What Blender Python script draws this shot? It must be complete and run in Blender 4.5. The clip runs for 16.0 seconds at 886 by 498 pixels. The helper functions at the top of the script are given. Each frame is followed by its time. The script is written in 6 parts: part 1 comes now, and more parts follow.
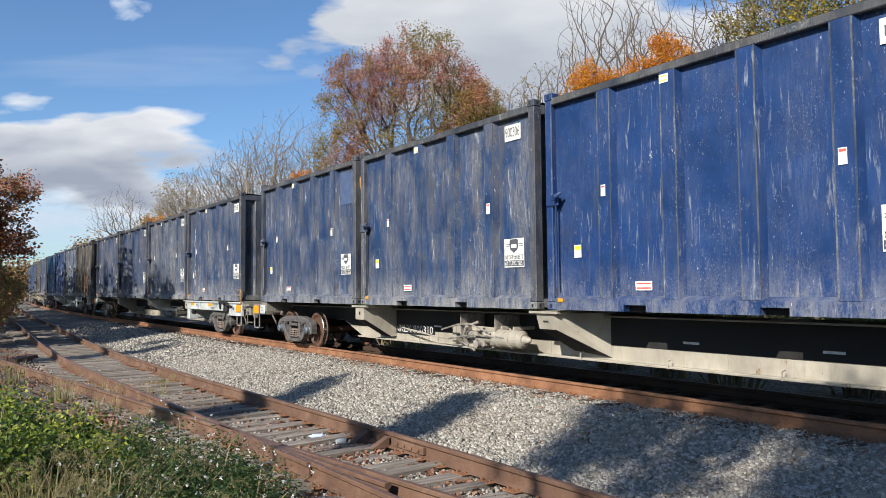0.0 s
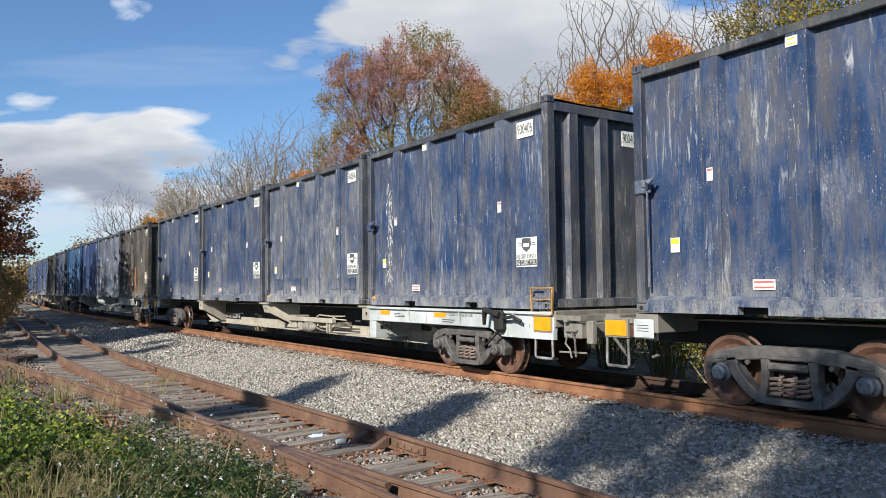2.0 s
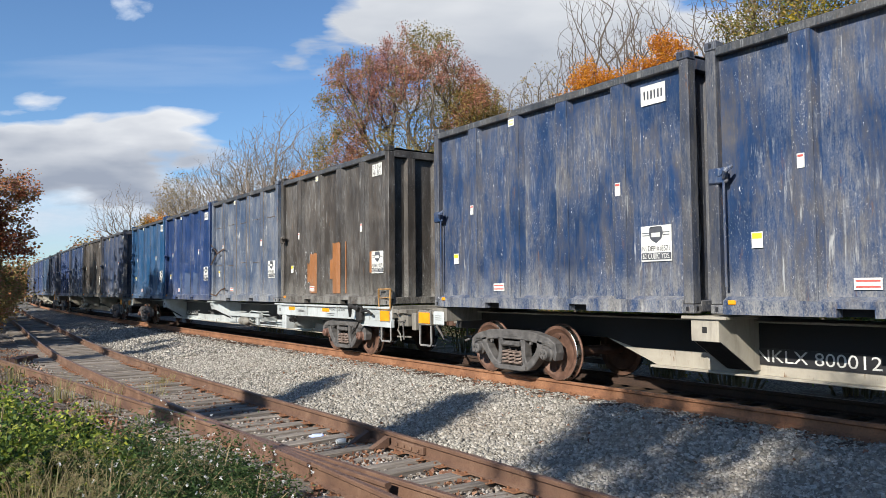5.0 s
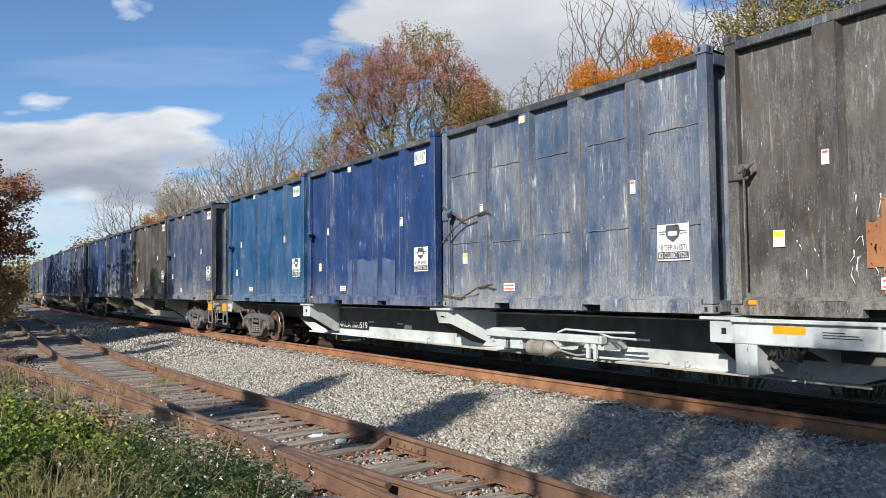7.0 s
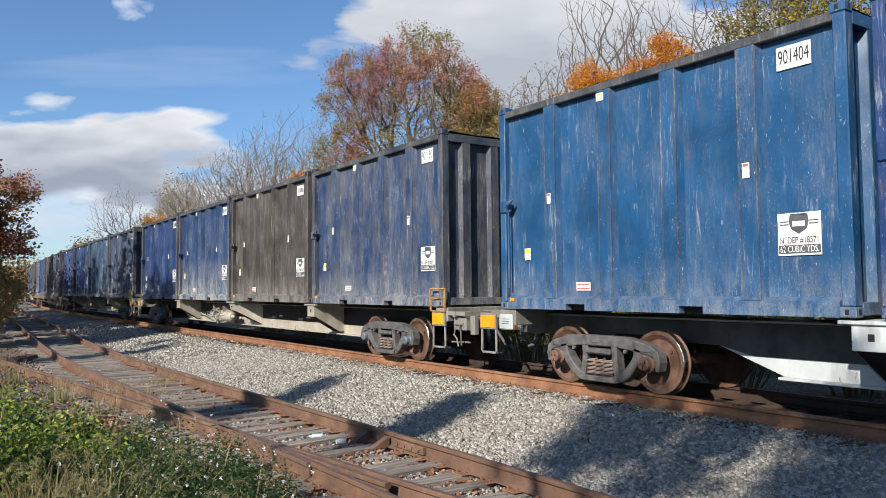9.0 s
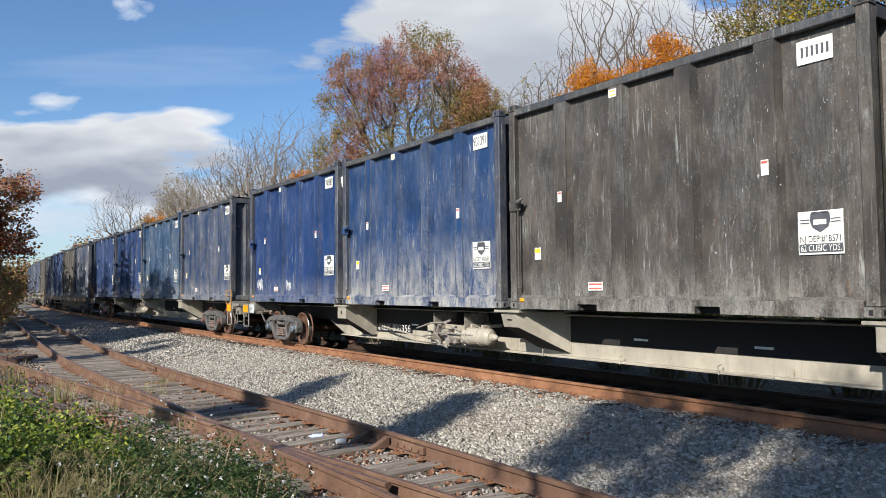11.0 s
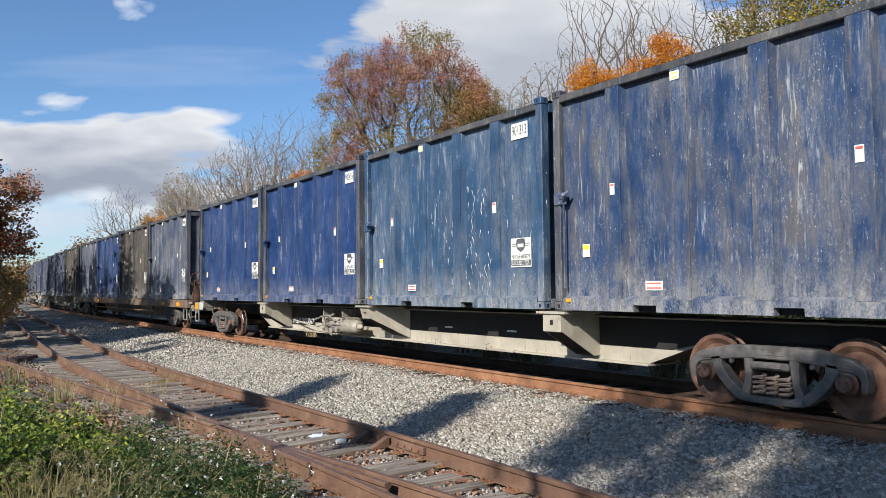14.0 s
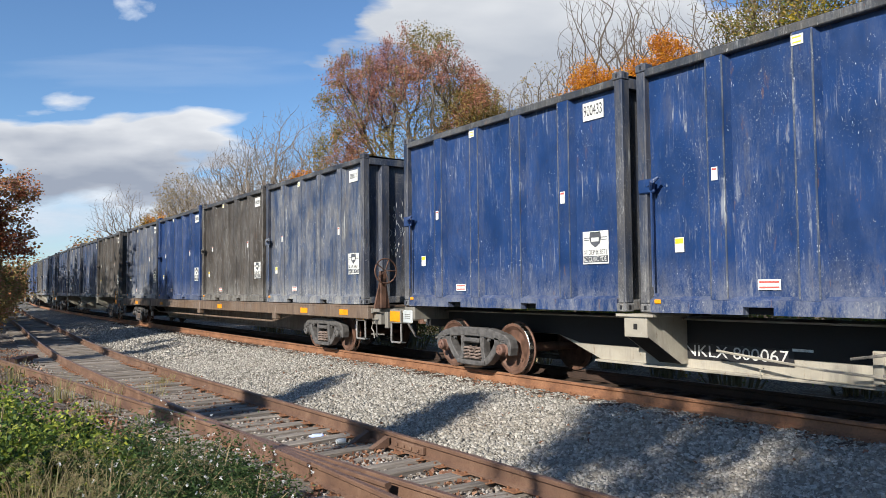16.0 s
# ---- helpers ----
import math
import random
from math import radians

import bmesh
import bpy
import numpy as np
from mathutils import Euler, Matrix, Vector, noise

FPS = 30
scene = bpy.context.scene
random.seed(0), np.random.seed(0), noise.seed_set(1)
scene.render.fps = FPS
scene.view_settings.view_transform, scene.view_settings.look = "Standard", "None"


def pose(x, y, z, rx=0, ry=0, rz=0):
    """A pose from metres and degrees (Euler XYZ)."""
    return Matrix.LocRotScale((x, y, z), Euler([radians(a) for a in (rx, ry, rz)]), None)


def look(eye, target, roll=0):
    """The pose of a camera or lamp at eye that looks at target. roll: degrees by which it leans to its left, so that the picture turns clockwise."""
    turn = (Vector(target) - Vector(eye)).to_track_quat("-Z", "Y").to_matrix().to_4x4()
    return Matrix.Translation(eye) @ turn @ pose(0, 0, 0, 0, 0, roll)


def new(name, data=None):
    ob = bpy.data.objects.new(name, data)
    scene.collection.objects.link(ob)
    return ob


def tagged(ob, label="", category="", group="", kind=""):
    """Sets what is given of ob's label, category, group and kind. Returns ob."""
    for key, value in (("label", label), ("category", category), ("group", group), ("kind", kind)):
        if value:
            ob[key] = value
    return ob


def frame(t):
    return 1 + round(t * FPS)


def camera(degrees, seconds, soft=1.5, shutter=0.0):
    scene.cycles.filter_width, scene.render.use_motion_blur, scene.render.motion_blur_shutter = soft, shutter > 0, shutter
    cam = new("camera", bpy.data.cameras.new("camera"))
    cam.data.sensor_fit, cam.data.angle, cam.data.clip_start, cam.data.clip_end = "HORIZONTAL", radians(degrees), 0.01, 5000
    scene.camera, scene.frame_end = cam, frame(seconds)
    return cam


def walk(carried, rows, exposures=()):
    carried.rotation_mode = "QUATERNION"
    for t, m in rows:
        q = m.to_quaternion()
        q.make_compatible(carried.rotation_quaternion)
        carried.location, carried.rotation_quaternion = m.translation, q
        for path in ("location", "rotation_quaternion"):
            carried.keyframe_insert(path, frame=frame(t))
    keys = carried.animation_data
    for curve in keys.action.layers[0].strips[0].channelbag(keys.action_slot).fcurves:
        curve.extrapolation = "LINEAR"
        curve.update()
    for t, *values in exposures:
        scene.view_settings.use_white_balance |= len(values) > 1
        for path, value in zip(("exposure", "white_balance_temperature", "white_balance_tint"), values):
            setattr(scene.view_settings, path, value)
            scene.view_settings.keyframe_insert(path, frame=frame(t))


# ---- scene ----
cam = camera(61.04, 16.0, soft=0.6)
EYE = pose(0, 0, 1.56, 92.94, 0, -34.40) @ pose(0, 0, 0, 0, 0, -0.516)
walk(cam, [(0.0, EYE), (16.0, EYE)])

# ---- world, sun, exposure ----
TO_SUN = Vector((-1.0, -0.42, 0.65)).normalized()
SUN_EL = math.asin(TO_SUN.z)
SUN_AZ = math.atan2(TO_SUN.x, TO_SUN.y)
world = bpy.data.worlds.new("sky")
scene.world = world
world.use_nodes = True
wn = world.node_tree
sky = wn.nodes.new("ShaderNodeTexSky")
sky.sky_type = "NISHITA"
sky.sun_disc = False
sky.sun_elevation = SUN_EL
sky.sun_rotation = SUN_AZ
sky.air_density, sky.dust_density, sky.ozone_density = 1.0, 0.35, 4.5
wn.nodes["Background"].inputs["Strength"].default_value = 0.08
tint = wn.nodes.new("ShaderNodeMix")
tint.data_type, tint.blend_type = "RGBA", "MULTIPLY"
tint.inputs[0].default_value = 1.0
tint.inputs[7].default_value = (0.96, 1.09, 1.19, 1.0)
wn.links.new(sky.outputs["Color"], tint.inputs[6])
wn.links.new(tint.outputs[2], wn.nodes["Background"].inputs["Color"])
sun_data = bpy.data.lights.new("sun", "SUN")
sun_data.energy, sun_data.angle, sun_data.color = 5.0, radians(0.55), (1.0, 0.94, 0.85)
sun = new("sun", sun_data)
sun.matrix_world = look((0, 0, 60), Vector((0, 0, 60)) - TO_SUN)
scene.view_settings.exposure = 0.62


# ---- materials ----
class Nodes:
    """A small builder of node materials."""

    def __init__(self, name, rough=0.7, metal=0.0, spec=0.4):
        self.m = bpy.data.materials.new(name)
        self.m.use_nodes = True
        self.t = self.m.node_tree
        self.p = self.t.nodes["Principled BSDF"]
        self.p.inputs["Roughness"].default_value = rough
        self.p.inputs["Metallic"].default_value = metal
        self.p.inputs["Specular IOR Level"].default_value = spec

    def put(self, sock, v):
        if isinstance(v, bpy.types.NodeSocket):
            self.t.links.new(v, sock)
        elif v is not None:
            if isinstance(v, tuple) and len(v) == 3 and len(sock.default_value) == 4:
                v = (*v, 1.0)
            sock.default_value = v

    def node(self, kind, **ins):
        n = self.t.nodes.new("ShaderNode" + kind)
        for k, v in ins.items():
            self.put(n.inputs[k], v)
        return n

    def coords(self, scale=(1, 1, 1), shift=True, what="Object"):
        v = self.t.nodes.new("ShaderNodeTexCoord").outputs[what]
        if shift:
            r = self.t.nodes.new("ShaderNodeObjectInfo").outputs["Random"]
            off = self.node("VectorMath")
            off.operation = "SCALE"
            off.inputs[0].default_value = (37.0, 91.0, 53.0)
            self.put(off.inputs["Scale"], r)
            add = self.node("VectorMath")
            self.put(add.inputs[0], v), self.put(add.inputs[1], off.outputs[0])
            v = add.outputs[0]
        mul = self.node("VectorMath")
        mul.operation = "MULTIPLY"
        self.put(mul.inputs[0], v)
        mul.inputs[1].default_value = scale
        return mul.outputs[0]

    def noise(self, vec, scale=1.0, detail=4.0, rough=0.55, dist=0.0):
        n = self.node("TexNoise", Vector=vec, Scale=scale, Detail=detail, Roughness=rough, Distortion=dist)
        return n.outputs["Fac"]

    def ramp(self, fac, lo, hi, a=0.0, b=1.0):
        n = self.node("MapRange", Value=fac)
        n.inputs["From Min"].default_value, n.inputs["From Max"].default_value = lo, hi
        n.inputs["To Min"].default_value, n.inputs["To Max"].default_value = a, b
        return n.outputs["Result"]

    def math(self, op, a, b):
        n = self.node("Math")
        n.operation = op
        self.put(n.inputs[0], a), self.put(n.inputs[1], b)
        return n.outputs[0]

    def mix(self, fac, a, b):
        n = self.t.nodes.new("ShaderNodeMix")
        n.data_type = "RGBA"
        self.put(n.inputs[0], fac), self.put(n.inputs[6], a), self.put(n.inputs[7], b)
        return n.outputs[2]

    def colours(self, fac, stops):
        n = self.node("ValToRGB", Fac=fac)
        e = n.color_ramp.elements
        while len(e) < len(stops):
            e.new(0.5)
        for i, (pos, c) in enumerate(stops):
            e[i].position, e[i].color = pos, (*c, 1.0)
        return n.outputs["Color"]

    def bump(self, height, strength=0.3, distance=0.01):
        n = self.node("Bump", Height=height, Strength=strength, Distance=distance)
        self.put(self.p.inputs["Normal"], n.outputs["Normal"])

    def out(self, colour, rough=None):
        self.put(self.p.inputs["Base Color"], colour)
        self.put(self.p.inputs["Roughness"], rough)
        return self.m


def plain(name, colour, rough=0.6, metal=0.0, vary=0.25, scale=6.0, bump=0.2):
    n = Nodes(name, rough, metal)
    v = n.coords()
    f = n.noise(v, scale, 5)
    g = n.noise(v, scale * 9, 3)
    dark = tuple(c * (1 - vary) for c in colour)
    lite = tuple(min(1, c * (1 + vary)) for c in colour)
    c = n.mix(n.ramp(f, 0.35, 0.65), dark, lite)
    c = n.mix(n.math("MULTIPLY", n.ramp(g, 0.5, 0.75), 0.35), c, tuple(k * 0.45 for k in colour))
    n.bump(g, bump, 0.004)
    return n.out(c, n.ramp(f, 0.3, 0.7, max(0.05, rough - 0.12), min(1, rough + 0.12)))


def weathered(name, base, grime=0.5, pale=0.5, dust=0.5, soot=(0.045, 0.045, 0.048), rust=0.12, cut=0.5, haze_amount=0.5, low_h=0.75):
    """Sprayed steel that has been scraped, streaked and dusted."""
    n = Nodes(name, 0.5, 0.0, 0.4)
    obj = n.coords(shift=False)
    v = n.coords()
    streak = n.noise(n.coords((4.6, 4.6, 0.75)), 1.0, 8, 0.7, 0.4)
    fine = n.noise(n.coords((36.0, 36.0, 4.5)), 1.0, 5, 0.7)
    grit = n.noise(n.coords((48.0, 48.0, 30.0)), 1.0, 4, 0.7)
    blot = n.noise(v, 0.9, 7, 0.66, 0.5)
    tone = n.mix(n.ramp(blot, 0.35, 0.65), tuple(c * 0.72 for c in base), tuple(min(1, c * 1.2) for c in base))
    g = n.math("ADD", n.math("MULTIPLY", streak, 0.55), n.math("MULTIPLY", blot, 0.45))
    g = n.math("ADD", g, n.math("MULTIPLY", n.math("SUBTRACT", fine, 0.5), 0.22))
    g = n.ramp(g, cut - 0.03, cut + 0.13, 0.0, grime)
    col = n.mix(g, tone, soot)
    # chalky bloom that has rubbed off in fine upright lines
    bloom = n.ramp(n.noise(n.coords((1.5, 1.5, 0.6)), 1.0, 7, 0.7), 0.44, 0.70)
    bloom = n.math("MULTIPLY", bloom, n.ramp(n.math("ADD", n.math("MULTIPLY", fine, 0.6), n.math("MULTIPLY", grit, 0.4)), 0.40, 0.62))
    col = n.mix(n.math("MULTIPLY", bloom, haze_amount), col, (0.29, 0.29, 0.283))
    # scrapes, flecks and runs
    scratch = n.ramp(n.noise(n.coords((22.0, 22.0, 7.0)), 1.0, 4, 0.6, 2.4), 0.66, 0.72)
    patchy = n.ramp(n.noise(v, 1.3, 6, 0.7), 0.46, 0.58)
    col = n.mix(n.math("MULTIPLY", n.math("MULTIPLY", scratch, patchy), min(1, pale * 1.2)), col, (0.58, 0.59, 0.59))
    fleck = n.math("MULTIPLY", n.ramp(grit, 0.60, 0.68), n.ramp(n.noise(n.coords((1.1, 1.1, 0.8)), 1.3, 6, 0.7, 0.8), 0.46, 0.64))
    col = n.mix(n.math("MULTIPLY", fleck, min(1, pale * 0.7)), col, (0.46, 0.47, 0.46))
    runs = n.math("MULTIPLY", n.ramp(n.noise(n.coords((15.0, 15.0, 1.5)), 1.0, 6, 0.7, 0.9), 0.55, 0.67), n.ramp(n.noise(v, 0.9, 6, 0.7), 0.49, 0.60))
    col = n.mix(n.math("MULTIPLY", runs, pale * 0.7), col, (0.40, 0.41, 0.40))
    # dust thrown up from below, and rust
    sep = n.node("SeparateXYZ", Vector=obj).outputs["Z"]
    low = n.ramp(sep, 0.0, low_h, 1.0, 0.0)
    spray = n.ramp(n.math("ADD", n.math("MULTIPLY", n.noise(n.coords((5.0, 5.0, 1.8)), 1.0, 7, 0.75), 0.7), n.math("MULTIPLY", grit, 0.35)), 0.44, 0.60)
    col = n.mix(n.math("MULTIPLY", n.math("MULTIPLY", low, spray), dust * 0.8), col, (0.37, 0.36, 0.325))
    rst = n.ramp(n.noise(n.coords((10.0, 10.0, 2.2)), 1.0, 6, 0.72), 0.62, 0.70, 0.0, min(1.0, rust * 4))
    col = n.mix(rst, col, (0.15, 0.075, 0.035))
    dents = n.noise(n.coords((1.3, 1.3, 0.8)), 1.0, 2)
    n.bump(n.math("ADD", n.math("MULTIPLY", dents, 5.0), n.math("MULTIPLY", grit, 0.05)), 0.6, 0.03)
    return n.out(col, n.ramp(g, 0.0, 0.6, 0.45, 0.75))


M_BLUE = weathered("blue_paint", (0.0075, 0.033, 0.118), 0.45, 0.75, 0.45, cut=0.55, haze_amount=0.16)
M_LIMED = weathered("lime_splashed_blue_paint", (0.010, 0.038, 0.112), 0.5, 1.0, 1.15, cut=0.53, haze_amount=0.4, low_h=1.5)
M_NAVY = weathered("navy_paint", (0.012, 0.038, 0.105), 0.75, 1.0, 0.7, (0.080, 0.072, 0.063), cut=0.48, haze_amount=0.55)
M_DUSTY = weathered("greyed_blue_paint", (0.026, 0.052, 0.115), 0.8, 1.3, 0.9, (0.098, 0.092, 0.082), cut=0.46, haze_amount=0.95)
M_SCOURED = weathered("scoured_slate_blue_paint", (0.045, 0.075, 0.135), 0.6, 1.5, 0.7, (0.12, 0.118, 0.11), rust=0.2, cut=0.48, haze_amount=0.9)
M_SOOT = weathered("sooty_paint", (0.046, 0.040, 0.035), 0.7, 0.75, 0.6, (0.078, 0.065, 0.053), cut=0.5, haze_amount=0.42)
M_TEAL = weathered("teal_paint", (0.008, 0.062, 0.155), 0.45, 0.7, 0.4, cut=0.54, haze_amount=0.3)
M_SKYBLUE = weathered("faded_blue_paint", (0.020, 0.058, 0.122), 0.5, 1.2, 0.7, cut=0.54, haze_amount=0.6)
M_POST = weathered("sooty_blue_paint", (0.022, 0.034, 0.066), 0.65, 0.8, 0.5, (0.080, 0.073, 0.063), rust=0.2, cut=0.44, haze_amount=0.4)
M_RAILTOP = weathered("grimy_top_rail_paint", (0.030, 0.036, 0.048), 0.7, 0.7, 0.0, (0.065, 0.060, 0.052), rust=0.2, cut=0.45, haze_amount=0.5)
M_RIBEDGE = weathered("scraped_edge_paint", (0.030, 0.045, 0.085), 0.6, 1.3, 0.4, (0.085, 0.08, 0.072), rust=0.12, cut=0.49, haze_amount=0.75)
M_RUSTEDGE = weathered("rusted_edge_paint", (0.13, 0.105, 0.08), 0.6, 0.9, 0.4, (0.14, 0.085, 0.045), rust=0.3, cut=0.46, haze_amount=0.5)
M_CREAM = weathered("cream_car_paint", (0.35, 0.32, 0.26), 0.6, 0.2, 0.25, (0.16, 0.14, 0.12), 0.3, 0.55, haze_amount=0.1)
M_DIRTY = weathered("dirty_cream_paint", (0.22, 0.205, 0.175), 0.7, 0.2, 0.2, (0.05, 0.045, 0.04), 0.4, 0.5, haze_amount=0.1)
M_WHITE = weathered("white_car_paint", (0.42, 0.45, 0.445), 0.55, 0.1, 0.15, (0.22, 0.20, 0.18), 0.3, 0.58, haze_amount=0.1)
M_BROWN = weathered("brown_deck_paint", (0.16, 0.11, 0.075), 0.6, 0.4, 0.3, (0.05, 0.04, 0.035), 0.4, 0.5, haze_amount=0.3)
# Grey that stands for shade on the white sill's upper web.
M_WEB = plain("shade_grey_web_paint", (0.075, 0.075, 0.073), 0.6, 0.0, 0.35, 3.0)
M_CAST = plain("cast_steel", (0.088, 0.083, 0.079), 0.7, 0.0, 0.35, 9.0, 0.5)
M_SPRING = plain("rust_grey_spring_steel", (0.20, 0.15, 0.125), 0.65, 0.0, 0.35, 9.0)
# Gear and underframe black, lowered further to stand for shade beneath the cars.
M_DARK = plain("soot_and_shade_steel", (0.016, 0.015, 0.0145), 0.75, 0.0, 0.3)
M_RUSTW = plain("rusty_wheel_steel", (0.115, 0.062, 0.042), 0.6, 0.2, 0.4, 5.0)
M_TREAD = plain("bright_steel", (0.55, 0.54, 0.52), 0.28, 1.0, 0.15)
M_ORANGE = plain("orange_sheeting", (0.80, 0.29, 0.008), 0.4, 0.0, 0.12)
M_AMBER = plain("yellow_orange_paint", (0.36, 0.20, 0.07), 0.5, 0.0, 0.35)
M_STEP = plain("worn_grey_step_paint", (0.20, 0.195, 0.185), 0.6, 0.0, 0.35)
M_CHAIN = plain("rusty_chain_steel", (0.13, 0.085, 0.06), 0.6, 0.2, 0.35)
M_VALVE = plain("dusty_cast_steel", (0.21, 0.19, 0.165), 0.7, 0.0, 0.4, 12.0, 0.5)
M_SIGN = plain("white_vinyl", (0.64, 0.64, 0.60), 0.5, 0.0, 0.22, 14.0)
M_YELLOW = plain("yellow_vinyl", (0.72, 0.56, 0.04), 0.45, 0.0, 0.2)
M_RED = plain("red_vinyl", (0.52, 0.11, 0.09), 0.45, 0.0, 0.15)
M_INK = plain("black_ink", (0.018, 0.018, 0.02), 0.5, 0.0, 0.1)
M_SHIELD = plain("slate_grey_ink", (0.075, 0.08, 0.09), 0.5, 0.0, 0.2)
M_PALE = plain("pale_overpaint", (0.062, 0.092, 0.165), 0.55, 0.0, 0.2)
M_RUSTP = weathered("rust_brown_primer", (0.30, 0.125, 0.045), 0.35, 0.6, 0.2, (0.10, 0.06, 0.04), 0.1, 0.52, haze_amount=0.2)
M_LETTER = plain("white_letters", (0.5, 0.5, 0.48), 0.5, 0.0, 0.2)
M_SPLASH = plain("white_splash", (0.6, 0.61, 0.61), 0.6, 0.0, 0.15)
M_TARP = plain("black_tarpaulin", (0.03, 0.03, 0.034), 0.5, 0.0, 0.3, 3.0, 0.6)
M_CAPB = plain("blue_bearing_cap", (0.10, 0.12, 0.14), 0.5, 0.0, 0.3)
M_CAPR = plain("rust_bearing_cap", (0.14, 0.075, 0.055), 0.7, 0.0, 0.35)


def rail_steel(name, a, b, c3):
    n = Nodes(name, 0.78)
    v = n.coords(shift=False)
    f = n.noise(v, 2.2, 6, 0.65)
    g = n.noise(v, 45.0, 4)
    c = n.colours(f, [(0.3, a), (0.5, b), (0.72, c3)])
    c = n.mix(n.math("MULTIPLY", n.ramp(g, 0.48, 0.72), 0.55), c, (0.075, 0.036, 0.022))
    n.bump(g, 0.4, 0.004)
    return n.out(c)


def rail_head():
    n = Nodes("worn_rail_head", 0.5, 0.35)
    v = n.coords(shift=False)
    g = n.noise(v, 30.0, 4)
    c = n.mix(n.ramp(g, 0.35, 0.65), (0.12, 0.062, 0.043), (0.23, 0.15, 0.115))
    return n.out(c)


def wood(name, a, b):
    n = Nodes(name, 0.85, 0.0, 0.2)
    v = n.coords((1.6, 26.0, 26.0))
    f = n.noise(v, 1.0, 6, 0.65)
    big = n.noise(n.coords(), 1.4, 3)
    c = n.mix(n.ramp(f, 0.35, 0.66), a, b)
    c = n.mix(n.ramp(big, 0.45, 0.75, 0, 0.6), c, tuple(k * 0.45 for k in a))
    r = n.t.nodes.new("ShaderNodeObjectInfo").outputs["Random"]
    c = n.mix(n.ramp(r, 0, 1, 0, 0.5), c, tuple(k * 0.5 for k in a))
    n.bump(f, 0.8, 0.012)
    return n.out(c)


def stone(name, a, b, c3, scale=1.0):
    n = Nodes(name, 0.9, 0.0, 0.25)
    isl = n.t.nodes.new("ShaderNodeNewGeometry").outputs["Random Per Island"]
    v = n.coords(shift=False)
    c = n.colours(isl, [(0.0, a), (0.55, b), (1.0, c3)])
    g = n.noise(v, 60.0, 4)
    c = n.mix(n.ramp(g, 0.4, 0.7, 0, 0.45), c, tuple(k * 0.55 for k in a))
    big = n.noise(v, 0.5, 3)
    c = n.mix(n.ramp(big, 0.5, 0.75, 0, 0.35), c, (0.25, 0.2, 0.15))
    n.bump(g, 0.5, 0.006)
    return n.out(c)


def gravel_ground(name, a, b, earth, cover):
    n = Nodes(name, 0.95, 0.0, 0.2)
    v = n.coords(shift=False)
    vor = n.node("TexVoronoi", Vector=v, Scale=21.0)
    cell = n.node("SeparateColor", Color=vor.outputs["Color"]).outputs[0]
    c = n.mix(cell, a, b)
    # Shade between the stones is put into the colour at the cell gaps.
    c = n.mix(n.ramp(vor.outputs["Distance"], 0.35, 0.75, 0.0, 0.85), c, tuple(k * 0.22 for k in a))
    big = n.noise(v, 0.9, 6, 0.65)
    c = n.mix(n.ramp(big, cover, cover + 0.12), c, earth)
    g = n.noise(v, 70.0, 4)
    h = n.math("SUBTRACT", n.math("MULTIPLY", g, 0.4), vor.outputs["Distance"])
    n.bump(h, 0.9, 0.03)
    return n.out(c)


def foliage(name, stops, through_light=0.35, rough=0.6):
    n = Nodes(name, rough, 0.0, 0.3)
    isl = n.t.nodes.new("ShaderNodeNewGeometry").outputs["Random Per Island"]
    c = n.colours(isl, stops)
    r = n.t.nodes.new("ShaderNodeObjectInfo").outputs["Random"]
    c = n.mix(n.ramp(r, 0, 1, 0, 0.25), c, tuple(k * 0.6 for k in stops[0][1]))
    n.put(n.p.inputs["Base Color"], c)
    tr = n.node("BsdfTranslucent", Color=c)
    mx = n.node("MixShader", Fac=through_light)
    out = n.t.nodes["Material Output"]
    n.t.links.new(n.p.outputs[0], mx.inputs[1])
    n.t.links.new(tr.outputs[0], mx.inputs[2])
    n.t.links.new(mx.outputs[0], out.inputs["Surface"])
    return n.m


def bark(name, a, b):
    n = Nodes(name, 0.9, 0.0, 0.2)
    f = n.noise(n.coords((7.0, 7.0, 1.5)), 1.0, 5)
    c = n.mix(n.ramp(f, 0.35, 0.65), a, b)
    n.bump(f, 0.7, 0.02)
    return n.out(c)


M_RAIL = rail_steel("rusty_rail", (0.13, 0.061, 0.033), (0.225, 0.105, 0.052), (0.33, 0.17, 0.09))
M_RAILOLD = rail_steel("old_brown_rail", (0.085, 0.048, 0.033), (0.135, 0.076, 0.048), (0.21, 0.13, 0.085))
# Far rail's copy, near black to carry the shade beneath the cars.
M_RAILSHADE = rail_steel("shade_dark_rail", (0.02, 0.015, 0.012), (0.035, 0.022, 0.016), (0.06, 0.035, 0.024))
M_HEAD = rail_head()
M_TIE = wood("grey_weathered_wood", (0.16, 0.135, 0.11), (0.36, 0.32, 0.275))
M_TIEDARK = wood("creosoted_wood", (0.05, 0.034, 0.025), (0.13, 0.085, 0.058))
M_STONE = stone("pale_crushed_stone", (0.15, 0.137, 0.115), (0.31, 0.289, 0.248), (0.50, 0.472, 0.415))
M_STONE_OLD = stone("stained_crushed_stone", (0.14, 0.115, 0.095), (0.28, 0.25, 0.215), (0.46, 0.43, 0.39))
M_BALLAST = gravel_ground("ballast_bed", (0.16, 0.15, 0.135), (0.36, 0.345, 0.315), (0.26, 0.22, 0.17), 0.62)
